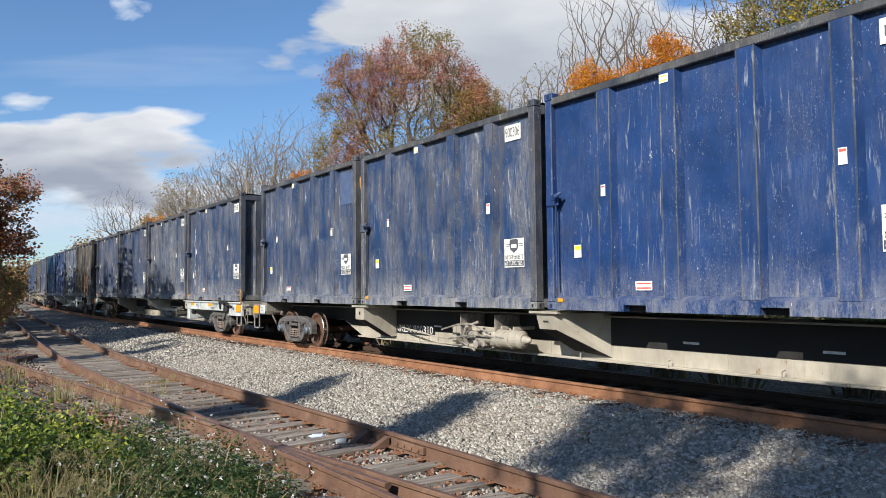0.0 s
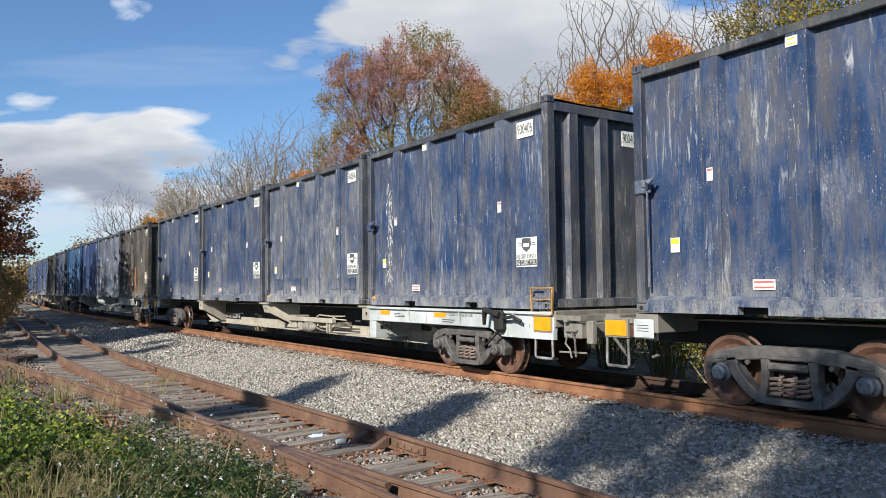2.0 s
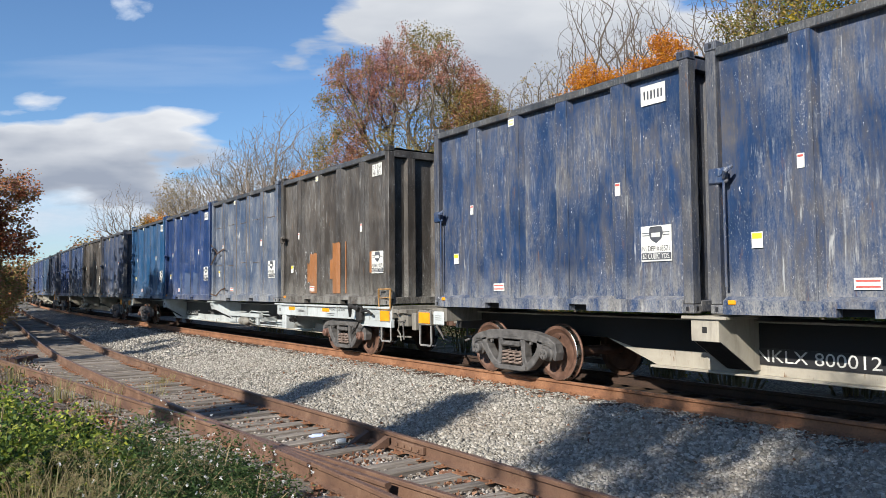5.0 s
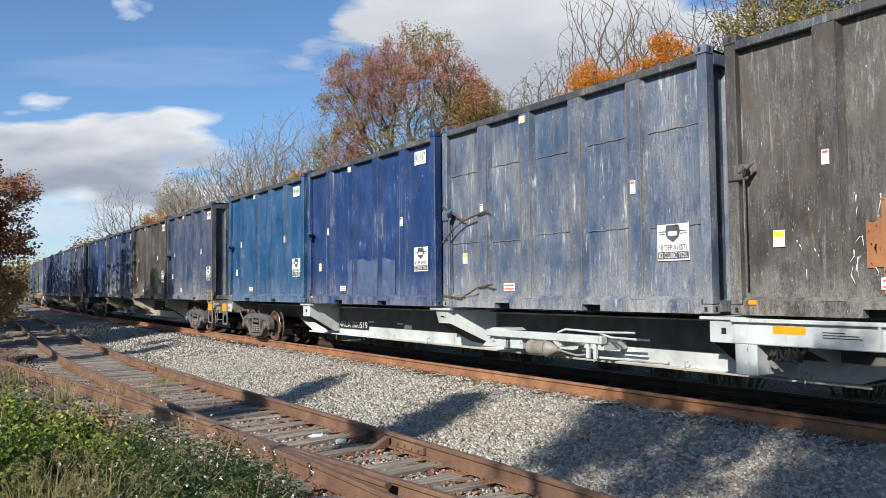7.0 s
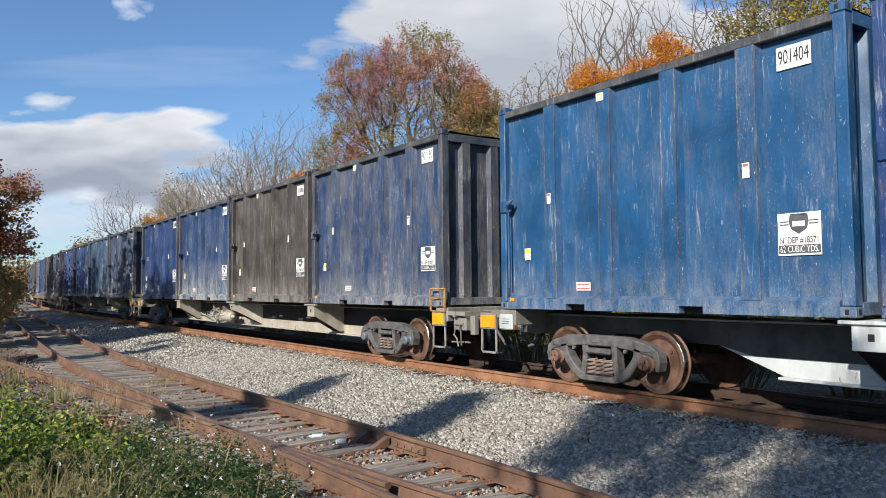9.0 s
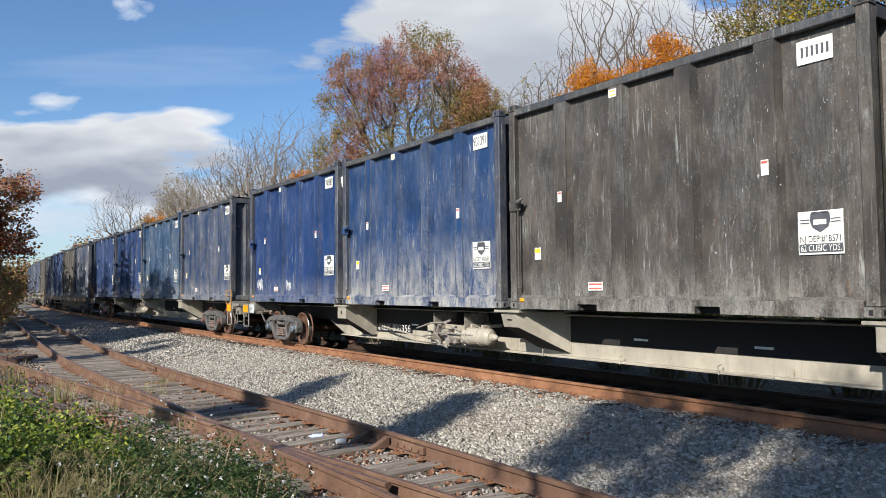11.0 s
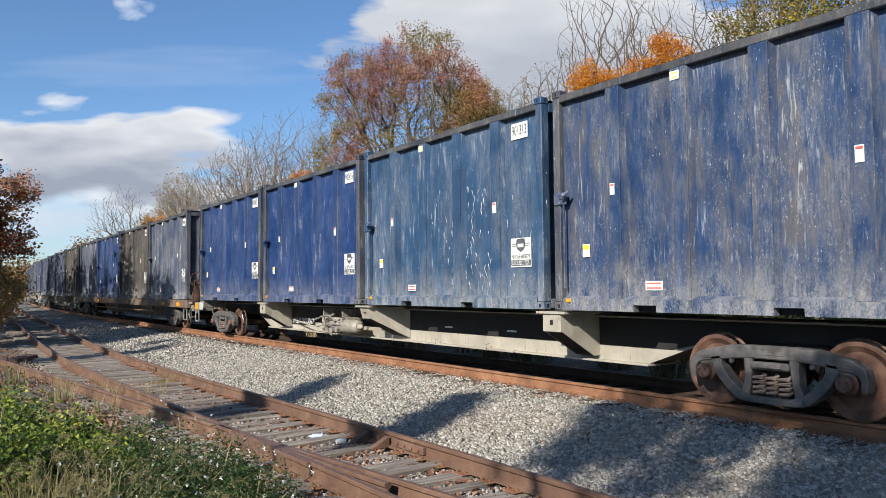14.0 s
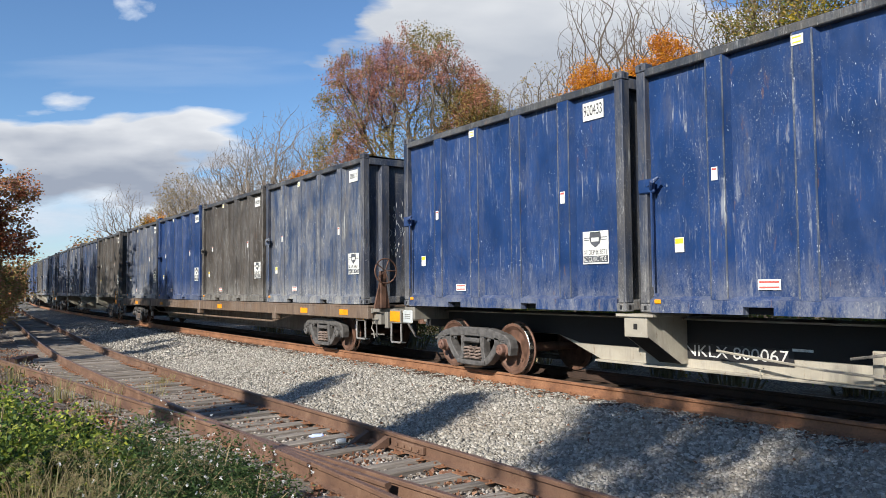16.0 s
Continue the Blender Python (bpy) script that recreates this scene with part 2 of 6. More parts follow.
# Oily tone taken darker: shade under the train is put into this colour.
M_OILYSHADE = gravel_ground("oily_shade_ballast", (0.010, 0.009, 0.008), (0.030, 0.027, 0.024), (0.014, 0.012, 0.010), 0.6)
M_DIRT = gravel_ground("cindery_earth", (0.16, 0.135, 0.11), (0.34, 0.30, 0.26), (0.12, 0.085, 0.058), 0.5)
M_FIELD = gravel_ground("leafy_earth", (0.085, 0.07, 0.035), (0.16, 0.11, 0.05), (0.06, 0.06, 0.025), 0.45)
M_BARK = bark("grey_brown_bark", (0.075, 0.058, 0.045), (0.17, 0.14, 0.115))
M_BARKPALE = bark("pale_twig_bark", (0.12, 0.098, 0.078), (0.25, 0.21, 0.17))
M_STEM = bark("dry_stem", (0.19, 0.15, 0.08), (0.36, 0.29, 0.17))
M_OAK = foliage("russet_oak_leaves", [(0.0, (0.20, 0.15, 0.05)), (0.35, (0.34, 0.17, 0.075)), (0.7, (0.46, 0.16, 0.075)), (1.0, (0.54, 0.28, 0.18))])
M_ROSY = foliage("rosy_brown_leaves", [(0.0, (0.30, 0.13, 0.09)), (0.5, (0.46, 0.19, 0.14)), (1.0, (0.58, 0.33, 0.24))])
M_OAKGREEN = foliage("olive_brown_leaves", [(0.0, (0.14, 0.16, 0.045)), (0.5, (0.29, 0.23, 0.07)), (1.0, (0.42, 0.24, 0.08))])
M_MAPLE = foliage("orange_leaves", [(0.0, (0.48, 0.15, 0.012)), (0.5, (0.66, 0.25, 0.014)), (1.0, (0.72, 0.37, 0.03))])
M_GOLD = foliage("yellow_green_leaves", [(0.0, (0.10, 0.13, 0.015)), (0.5, (0.34, 0.25, 0.02)), (1.0, (0.52, 0.33, 0.03))])
M_DULL = foliage("pale_tan_leaves", [(0.0, (0.18, 0.13, 0.05)), (0.5, (0.30, 0.22, 0.08)), (1.0, (0.40, 0.25, 0.07))])
M_REDOAK = foliage("dark_red_leaves", [(0.0, (0.13, 0.03, 0.02)), (0.6, (0.28, 0.075, 0.035)), (1.0, (0.42, 0.17, 0.05))])
M_GREENLEAF = foliage("fresh_green_leaves", [(0.0, (0.05, 0.105, 0.018)), (0.55, (0.17, 0.24, 0.035)), (1.0, (0.44, 0.45, 0.07))])
M_ASTER = foliage("dark_green_leaves", [(0.0, (0.022, 0.055, 0.016)), (0.6, (0.055, 0.10, 0.028)), (1.0, (0.14, 0.19, 0.06))])
M_PETAL = foliage("white_petals", [(0.0, (0.62, 0.62, 0.60)), (1.0, (0.82, 0.82, 0.80))])
M_STRAW = foliage("dry_grass", [(0.0, (0.20, 0.155, 0.07)), (0.5, (0.36, 0.29, 0.16)), (1.0, (0.22, 0.25, 0.085))])
M_LITTER = foliage("fallen_leaves", [(0.0, (0.11, 0.05, 0.03)), (0.5, (0.24, 0.11, 0.06)), (1.0, (0.40, 0.23, 0.14))], 0.15)


# ---- building helpers ----
class Mesh:
    """Collects faces of one mesh."""

    def __init__(self):
        self.v, self.f, self.s = [], [], []

    def add(self, verts, faces, slot=0):
        k = len(self.v)
        self.v.extend(verts)
        self.f.extend(tuple(i + k for i in f) for f in faces)
        self.s.extend([slot] * len(faces))
        return self

    def box(self, x0, x1, y0, y1, z0, z1, b=0.0, slot=0):
        """A box with chamfered edges."""
        if b <= 0:
            vs = [(x, y, z) for x in (x0, x1) for y in (y0, y1) for z in (z0, z1)]
            return self.add(vs, [(0, 1, 3, 2), (4, 6, 7, 5), (0, 4, 5, 1), (2, 3, 7, 6), (0, 2, 6, 4), (1, 5, 7, 3)], slot)
        bm = bmesh.new()
        bmesh.ops.create_cube(bm, size=1, matrix=Matrix.Translation(((x0 + x1) / 2, (y0 + y1) / 2, (z0 + z1) / 2)) @ Matrix.Diagonal((x1 - x0, y1 - y0, z1 - z0, 1)))
        bmesh.ops.bevel(bm, geom=bm.edges[:], offset=min(b, 0.45 * min(x1 - x0, y1 - y0, z1 - z0)), segments=1, affect="EDGES")
        bm.verts.index_update()
        self.add([tuple(v.co) for v in bm.verts], [tuple(v.index for v in f.verts) for f in bm.faces], slot)
        bm.free()
        return self

    def prism(self, poly, a, b, axis="x", slot=0):
        """A polygon in the two other axes, run from a to b along an axis."""
        n = len(poly)
        def place(p, c):
            return {"x": (c, p[0], p[1]), "y": (p[0], c, p[1]), "z": (p[0], p[1], c)}[axis]
        vs = [place(p, a) for p in poly] + [place(p, b) for p in poly]
        fs = [tuple(range(n - 1, -1, -1)), tuple(range(n, 2 * n))]
        fs += [(i, (i + 1) % n, n + (i + 1) % n, n + i) for i in range(n)]
        return self.add(vs, fs, slot)

    def tube(self, pts, radii, sides=8, slot=0):
        """A tapered tube along points."""
        pts = [Vector(p) for p in pts]
        if not isinstance(radii, (list, tuple)):
            radii = [radii] * len(pts)
        k = len(self.v)
        ref = Vector((0.31, 0.22, 0.93))
        for i, p in enumerate(pts):
            d = (pts[min(i + 1, len(pts) - 1)] - pts[max(i - 1, 0)])
            d = d.normalized() if d.length > 1e-9 else Vector((0, 0, 1))
            a = d.cross(ref if abs(d.dot(ref)) < 0.95 else Vector((1, 0, 0))).normalized()
            b = d.cross(a)
            for j in range(sides):
                w = 2 * math.pi * j / sides
                self.v.append(tuple(p + (a * math.cos(w) + b * math.sin(w)) * radii[i]))
        for i in range(len(pts) - 1):
            for j in range(sides):
                q = (j + 1) % sides
                self.f.append((k + i * sides + j, k + i * sides + q, k + (i + 1) * sides + q, k + (i + 1) * sides + j))
                self.s.append(slot)
        self.f.append(tuple(k + j for j in range(sides - 1, -1, -1)))
        self.f.append(tuple(k + (len(pts) - 1) * sides + j for j in range(sides)))
        self.s.extend([slot, slot])
        return self

    def lathe(self, profile, centre, sides=28, slot=0, slots=None):
        """A profile of (x, radius) turned about the x axis."""
        k = len(self.v)
        cx, cy, cz = centre
        for x, r in profile:
            for j in range(sides):
                w = 2 * math.pi * j / sides
                self.v.append((cx + x, cy + r * math.cos(w), cz + r * math.sin(w)))
        for i in range(len(profile) - 1):
            for j in range(sides):
                q = (j + 1) % sides
                self.f.append((k + i * sides + j, k + (i + 1) * sides + j, k + (i + 1) * sides + q, k + i * sides + q))
                self.s.append(slots[i] if slots else slot)
        return self

    def make(self, name, *mats, smooth=False):
        me = bpy.data.meshes.new(name)
        me.from_pydata(self.v, [], self.f)
        for m in mats:
            me.materials.append(m)
        me.polygons.foreach_set("material_index", self.s)
        if smooth:
            me.polygons.foreach_set("use_smooth", [True] * len(self.f))
        me.update()
        return me


def part(name, data, parent, label=""):
    """Links mesh data as one object under a thing or a part."""
    ob = new(name, data)
    ob.parent = parent
    if label:
        ob["label"] = label
    return ob


def thing(name, label, category, group="", kind="", data=None):
    return tagged(new(name, data), label, category, group, kind)


CACHE = {}


def once(key, build):
    """Mesh data that alike parts share."""
    if key not in CACHE:
        CACHE[key] = build()
    return CACHE[key]


def raw_mesh(name, verts, faces, mats, size):
    """A mesh of many faces that all have the same number of corners, from arrays."""
    me = bpy.data.meshes.new(name)
    nv, nf = len(verts), len(faces)
    me.vertices.add(nv)
    me.vertices.foreach_set("co", np.asarray(verts, dtype=np.float32).ravel())
    me.loops.add(nf * size)
    me.loops.foreach_set("vertex_index", np.asarray(faces, dtype=np.int32).ravel())
    me.polygons.add(nf)
    me.polygons.foreach_set("loop_start", np.arange(0, nf * size, size, dtype=np.int32))
    for m in mats:
        me.materials.append(m)
    me.update(calc_edges=True)
    me.validate()
    return me


def lettering(text, height, mat, key):
    """Flat letters in the plane x = 0, read from the side of negative x, centred."""
    def build():
        cu = bpy.data.curves.new("letters", "FONT")
        cu.body, cu.size, cu.align_x, cu.align_y = text, height * 1.38, "CENTER", "CENTER"
        cu.space_line = 0.8
        ob = bpy.data.objects.new("letters", cu)
        scene.collection.objects.link(ob)
        bpy.context.view_layer.update()
        me = bpy.data.meshes.new_from_object(ob.evaluated_get(bpy.context.evaluated_depsgraph_get()))
        bpy.data.objects.remove(ob)
        me.transform(Matrix(((0, 0, -1, 0), (-1, 0, 0, 0), (0, 1, 0, 0), (0, 0, 0, 1))))
        me.materials.clear()
        me.materials.append(mat)
        return me
    return once(("text", text, height, mat.name, key), build)


# ---- the two tracks: centre lines ----
MAIN_X, BEND_AT, BEND_R = 9.51, 45.0, 900.0
SPEED, SLOWING = 7.304, 0.004


def main_at(u):
    """Place and heading of the main track's centre line, u metres along it."""
    if u < BEND_AT:
        return MAIN_X, u, 0.0
    a = (u - BEND_AT) / BEND_R
    return MAIN_X + BEND_R * (1 - math.cos(a)), BEND_AT + BEND_R * math.sin(a), a


def main_centre(y):
    return MAIN_X if y < BEND_AT else MAIN_X + (y - BEND_AT) ** 2 / (2 * BEND_R)


SIDING_Y = [-12, 0, 6, 9, 12.6, 16.5, 22, 28, 35, 45, 60, 90, 130, 200]
SIDING_X = [4.17, 4.17, 4.16, 4.12, 4.02, 3.91, 3.86, 3.98, 4.27, 4.72, 5.2, 6.6, 9.4, 18.6]


def siding_centre(y):
    k = max(1, min(len(SIDING_Y) - 3, int(np.searchsorted(SIDING_Y, y)) - 1))
    y0, y1 = SIDING_Y[k], SIDING_Y[k + 1]
    t = max(0.0, min(1.0, (y - y0) / (y1 - y0)))
    m0 = (SIDING_X[k + 1] - SIDING_X[k - 1]) / (SIDING_Y[k + 1] - SIDING_Y[k - 1]) * (y1 - y0)
    m1 = (SIDING_X[k + 2] - SIDING_X[k]) / (SIDING_Y[k + 2] - SIDING_Y[k]) * (y1 - y0)
    return (2 * t**3 - 3 * t**2 + 1) * SIDING_X[k] + (t**3 - 2 * t**2 + t) * m0 + (3 * t**2 - 2 * t**3) * SIDING_X[k + 1] + (t**3 - t**2) * m1


def siding_top(y):
    t = max(0.0, min(1.0, (y - 25) / 40))
    return -0.26 + 0.16 * t * t * (3 - 2 * t)


def ground_z(x, y):
    """Height of the ground sheet."""
    d = x - main_centre(y)
    s = siding_top(y) - 0.245
    pts = [(-400, s - 1.2), (-30, s - 0.1), (-12, s + 0.28), (-9.3, s + 0.30), (-8, s + 0.10), (-7.0, s), (-4.3, s), (-3.75, s + 0.02), (-1.75, -0.225), (1.75, -0.225), (3.6, -0.55), (8, -0.6), (40, 0.3), (500, 2.0)]
    return float(np.interp(d, [p[0] for p in pts], [p[1] for p in pts]))


def spread(lo, a, b, hi, fine, growth):
    mid = list(np.arange(a, b + fine / 2, fine))
    up, down, st = [], [], fine
    while (up[-1] if up else b) < hi:
        st *= growth
        up.append((up[-1] if up else b) + st)
    st = fine
    while (down[-1] if down else a) > lo:
        st *= growth
        down.append((down[-1] if down else a) - st)
    return np.array(down[::-1] + mid + up)


def build_ground():
    xs, ys = spread(-900, -1.0, 9.0, 1400, 0.13, 1.22), spread(-300, 2.5, 26.0, 3000, 0.2, 1.14)
    nx, ny = len(xs), len(ys)
    verts = np.zeros((ny, nx, 3))
    for j, y in enumerate(ys):
        for i, x in enumerate(xs):
            n = noise.noise((x * 2.3, y * 2.3, 0)) * 0.018 + noise.noise((x * 0.5, y * 0.5, 3)) * 0.03
            d = x - main_centre(y)
            verts[j, i] = (x, y, ground_z(x, y) + n * (0.35 if -2 < d < 2 else 1.0))
    idx = np.arange(nx * ny).reshape(ny, nx)
    faces = np.stack([idx[:-1, :-1], idx[:-1, 1:], idx[1:, 1:], idx[1:, :-1]], -1).reshape(-1, 4)
    me = raw_mesh("ground", verts.reshape(-1, 3), faces, (M_BALLAST, M_DIRT, M_FIELD, M_OILYSHADE), 4)
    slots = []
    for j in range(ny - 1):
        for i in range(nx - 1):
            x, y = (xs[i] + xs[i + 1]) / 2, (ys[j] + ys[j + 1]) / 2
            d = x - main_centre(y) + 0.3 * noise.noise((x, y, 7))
            # Slot 3 puts shade into the bed's colour beneath and beyond the train.
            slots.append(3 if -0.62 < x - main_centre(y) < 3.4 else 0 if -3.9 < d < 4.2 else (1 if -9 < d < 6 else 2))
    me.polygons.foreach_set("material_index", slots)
    me.polygons.foreach_set("use_smooth", [True] * len(slots))
    thing("ground", "grey ballast shoulder and leafy cindery earth", "ground", kind="structure", data=me)


build_ground()

RAIL_PROFILE = [(-0.070, -0.186), (0.070, -0.186), (0.070, -0.175), (0.014, -0.150), (0.010, -0.060), (0.036, -0.040), (0.036, -0.008), (0.026, 0.0), (-0.026, 0.0), (-0.036, -0.008), (-0.036, -0.040), (-0.010, -0.060), (-0.014, -0.150), (-0.070, -0.175)]


def rail_along(points, name="rail", steel=None):
    """A rail swept along points of (x, y, height of its top)."""
    m = Mesh()
    n = len(RAIL_PROFILE)
    for i, p in enumerate(points):
        a, b = points[max(i - 1, 0)], points[min(i + 1, len(points) - 1)]
        d = Vector((b[0] - a[0], b[1] - a[1])).normalized()
        for px, pz in RAIL_PROFILE:
            m.v.append((p[0] + d.y * px, p[1] - d.x * px, p[2] + pz))
    for i in range(len(points) - 1):
        for j in range(n):
            q = (j + 1) % n
            m.f.append((i * n + j, i * n + q, (i + 1) * n + q, (i + 1) * n + j))
            m.s.append(1 if j == 7 else 0)
    m.f.append(tuple(range(n)))
    m.f.append(tuple((len(points) - 1) * n + j for j in range(n - 1, -1, -1)))
    m.s.extend([0, 0])
    return m.make(name, steel or M_RAILOLD, M_HEAD)


SIDES = [-0.755, 0.755]


def build_main_track():
    t = thing("main_track", "rust-brown steel main track on pale ballast", "railway track", kind="structure")
    us = list(np.arange(-40, 45, 5.0)) + list(np.arange(45, 320, 6.0))
    for s in SIDES:
        pts = []
        for u in us:
            x, y, a = main_at(u)
            pts.append((x + s * math.cos(a), y - s * math.sin(a), 0.0))
        part("rail", rail_along(pts, "rail", M_RAIL if s < 0 else M_RAILSHADE), t)
    return t


def sleeper_mesh(key, w, l, h, mat):
    def build():
        m = Mesh().box(-l / 2, l / 2, -w / 2, w / 2, -h, 0, 0.012)
        return m.make("sleeper", mat)
    return once(("sleeper", key), build)


def siding_points(s, y0, y1, step=1.0):
    out = []
    for y in np.arange(y0, y1 + 0.01, step):
        d = (siding_centre(y + 0.2) - siding_centre(y - 0.2)) / 0.4
        out.append((siding_centre(y) + s / math.sqrt(1 + d * d), y, siding_top(y)))
    return out


# the branch leaves the siding at a frog about nine metres along
BRANCH = [(4.30, 1.8), (3.79, 5.9), (3.62, 7.35), (3.44, 8.6), (3.30, 9.9), (3.07, 11.9), (2.75, 14.5), (2.36, 17.7), (2.0, 20.6), (1.35, 26.0)]


def build_siding():
    t = thing("siding_track", "rusty siding with a turnout and grey weathered sleepers", "railway track", kind="structure")
    for s in SIDES:
        part("rail", rail_along(siding_points(s, -8, 190)), t)
    top = -0.262
    part("branch_rail", rail_along([(x, y, top) for x, y in BRANCH], "branch_rail"), t)
    part("branch_rail", rail_along([(x - 1.50, y - 0.18, top) for x, y in BRANCH[2:]], "branch_rail"), t)
    # frog wing and guard pieces beside the crossing
    part("wing_rail", rail_along([(3.60, 6.2, top), (3.47, 7.6, top), (3.43, 8.4, top)], "wing_rail"), t)
    part("wing_rail", rail_along([(3.29, 10.2, top), (3.36, 9.2, top), (3.335, 8.1, top), (3.35, 7.4, top)], "wing_rail"), t)
    frog = Mesh().prism([(3.315, 10.6), (3.255, 10.6), (3.36, 8.0), (3.44, 8.0)], top - 0.18, top - 0.004, "z")
    part("frog", frog.make("frog", M_HEAD), t, "worn steel frog casting")
    # joint bars on the far rail
    for yj in (7.85, 19.4, 31.0):
        xj = siding_centre(yj) + 0.755
        m = Mesh()
        m.box(xj - 0.062, xj - 0.012, yj - 0.33, yj + 0.33, top - 0.15, top - 0.055, 0.008)
        m.box(xj + 0.012, xj + 0.062, yj - 0.33, yj + 0.33, top - 0.15, top - 0.055, 0.008)
        for k in (-0.24, -0.08, 0.08, 0.24):
            m.box(xj - 0.085, xj - 0.06, yj + k - 0.018, yj + k + 0.018, top - 0.12, top - 0.085, 0.004)
        part("joint_bar", m.make("joint_bar", M_RAILOLD), t, "bolted rusty joint bar")
    # rail braces and tie plates
    for yb in (8.35, 8.85):
        xb = siding_centre(yb) + 0.755
        m = Mesh().prism([(xb - 0.30, top - 0.18), (xb - 0.05, top - 0.05), (xb - 0.05, top - 0.18)], yb - 0.05, yb + 0.05, "y")
        part("rail_brace", m.make("rail_brace", M_RAILOLD), t)
    return t


MAIN = build_main_track()
SIDING = build_siding()


# ---- train ----
HALF = 12.6          # from a car's middle to the face of its first container
BOX_L, BOX_GAP, BOX_H, BOX_HW = 6.10, 0.27, 3.43, 1.22
DECK = 1.19
CAR_PITCH, FIRST = 27.013, -3.35


def gone(t):
    return SPEED * t - SLOWING * t * t / 2


def bars(mat, rows, key):
    """Bars in place of writing that cannot be read: rows of (y0, y1, z0, z1)."""
    def build():
        m = Mesh()
        for y0, y1, z0, z1 in rows:
            m.box(-0.0015, 0.0015, y0, y1, z0, z1)
        return m.make("writing", mat)
    return once(("bars", key), build)


def box_number(parent, text, mirror):
    """The white number sheet high on a container's side, at its leading end."""
    plate = part("number_sheet", once("number_sheet", lambda: Mesh().box(-0.003, 0.003, -0.215, 0.215, -0.14, 0.14).make("number_sheet", M_SIGN)), parent, "white number sheet")
    plate.matrix_basis = pose(-BOX_HW + 0.088, -BOX_L / 2 + 0.66, 3.07, 0, 0, 0)
    if text:
        lines = text.split("\n")
        w = lettering(text, 0.13 if len(lines) == 1 else 0.10, M_INK, "number")
        wo = part("writing", w, plate)
        dims = max(v.co.y for v in w.vertices) - min(v.co.y for v in w.vertices)
        wo.matrix_basis = Matrix.Translation((-0.006, 0, 0)) @ Matrix.Diagonal((1, 0.38 / dims, 1.35, 1))
    else:
        wo = part("writing", bars(M_SHIELD, [(-0.168 + i * 0.06, -0.14 + i * 0.06, -0.06, 0.06) for i in range(6)], "num"), plate)
        tagged(wo, kind="stuff")
        wo.matrix_basis = pose(-0.006, 0, 0)
    return plate


SHIELD = [(-0.10, 0.10), (-0.06, 0.115), (0, 0.10), (0.06, 0.115), (0.10, 0.10), (0.11, 0.02), (0.085, -0.06), (0, -0.12), (-0.085, -0.06), (-0.11, 0.02)]


def emblem_sheet(parent, sharp):
    plate = part("emblem_sheet", once("emblem_sheet", lambda: Mesh().box(-0.003, 0.003, -0.265, 0.265, -0.25, 0.25).make("emblem_sheet", M_SIGN)), parent, "white sheet with a grey shield emblem")
    plate.matrix_basis = pose(-BOX_HW + 0.088, -BOX_L / 2 + 0.66, 0.96)

    def emblem():
        m = Mesh().prism([(p[0] * 1.1, p[1] + 0.12) for p in SHIELD], -0.0075, -0.004, "x")
        m.box(-0.0075, -0.004, -0.235, -0.125, 0.11, 0.122), m.box(-0.0075, -0.004, 0.125, 0.235, 0.11, 0.122)
        m.box(-0.0075, -0.004, -0.235, -0.125, 0.145, 0.157), m.box(-0.0075, -0.004, 0.125, 0.235, 0.145, 0.157)
        m.box(-0.0075, -0.004, -0.10, 0.10, 0.222, 0.238)
        m.box(-0.011, -0.008, -0.075, 0.075, 0.09, 0.15, 0, 1)
        return m.make("shield_emblem", M_SHIELD, M_SIGN)
    part("shield_emblem", once("emblem", emblem), plate)
    if sharp:
        for text, z, k in (("NJ DEP #18571", -0.075, 1), ("62 CUBIC YDS.", -0.18, 2)):
            w = lettering(text, 0.062, M_INK if k == 1 else M_SIGN, "emblem")
            wo = part("writing", w, plate)
            if k == 2:
                part("text_band", once("text_band", lambda: Mesh().box(-0.0055, -0.0025, -0.255, 0.255, -0.228, -0.128).make("text_band", M_SHIELD)), plate, "dark grey band")
            dims = max(v.co.y for v in w.vertices) - min(v.co.y for v in w.vertices)
            wo.matrix_basis = Matrix.Translation((-0.0075, 0, z)) @ Matrix.Diagonal((1, 0.47 / dims, 1.25, 1))
    else:
        wo = part("writing", bars(M_SHIELD, [(-0.23, 0.23, -0.10, -0.06), (-0.23, 0.23, -0.20, -0.16)], "emb"), plate)
        tagged(wo, kind="stuff")
        wo.matrix_basis = pose(-0.006, 0, 0)


RIB_Y = [-1.80, -0.61, 0.58, 1.77]      # middle of each side rib, from the container's middle


def side_wall(sx):
    def build():
        m = Mesh()
        x = sx * (BOX_HW - 0.105)
        ny, nz = (40, 20) if sx < 0 else (10, 5)
        ys = np.linspace(-BOX_L / 2 + 0.1, BOX_L / 2 - 0.1, ny)
        zs = np.linspace(0.12, 3.32, nz)
        k = len(m.v)
        for y in ys:
            for z in zs:
                bow = 0.008 * noise.noise((y * 1.3, z * 1.1, sx)) + 0.006 * noise.noise((y * 4, z * 3, sx + 5))
                m.v.append((x + sx * bow, y, z))
        for i in range(len(ys) - 1):
            for j in range(len(zs) - 1):
                q = (k + i * nz + j, k + (i + 1) * nz + j, k + (i + 1) * nz + j + 1, k + i * nz + j + 1)
                m.f.append(q if sx > 0 else q[::-1])
                m.s.append(0)
        m.box(min(x, x - sx * 0.05) , max(x - sx * 0.02, x - sx * 0.05), -BOX_L / 2 + 0.05, BOX_L / 2 - 0.05, 0.1, 3.3)
        return m
    return build


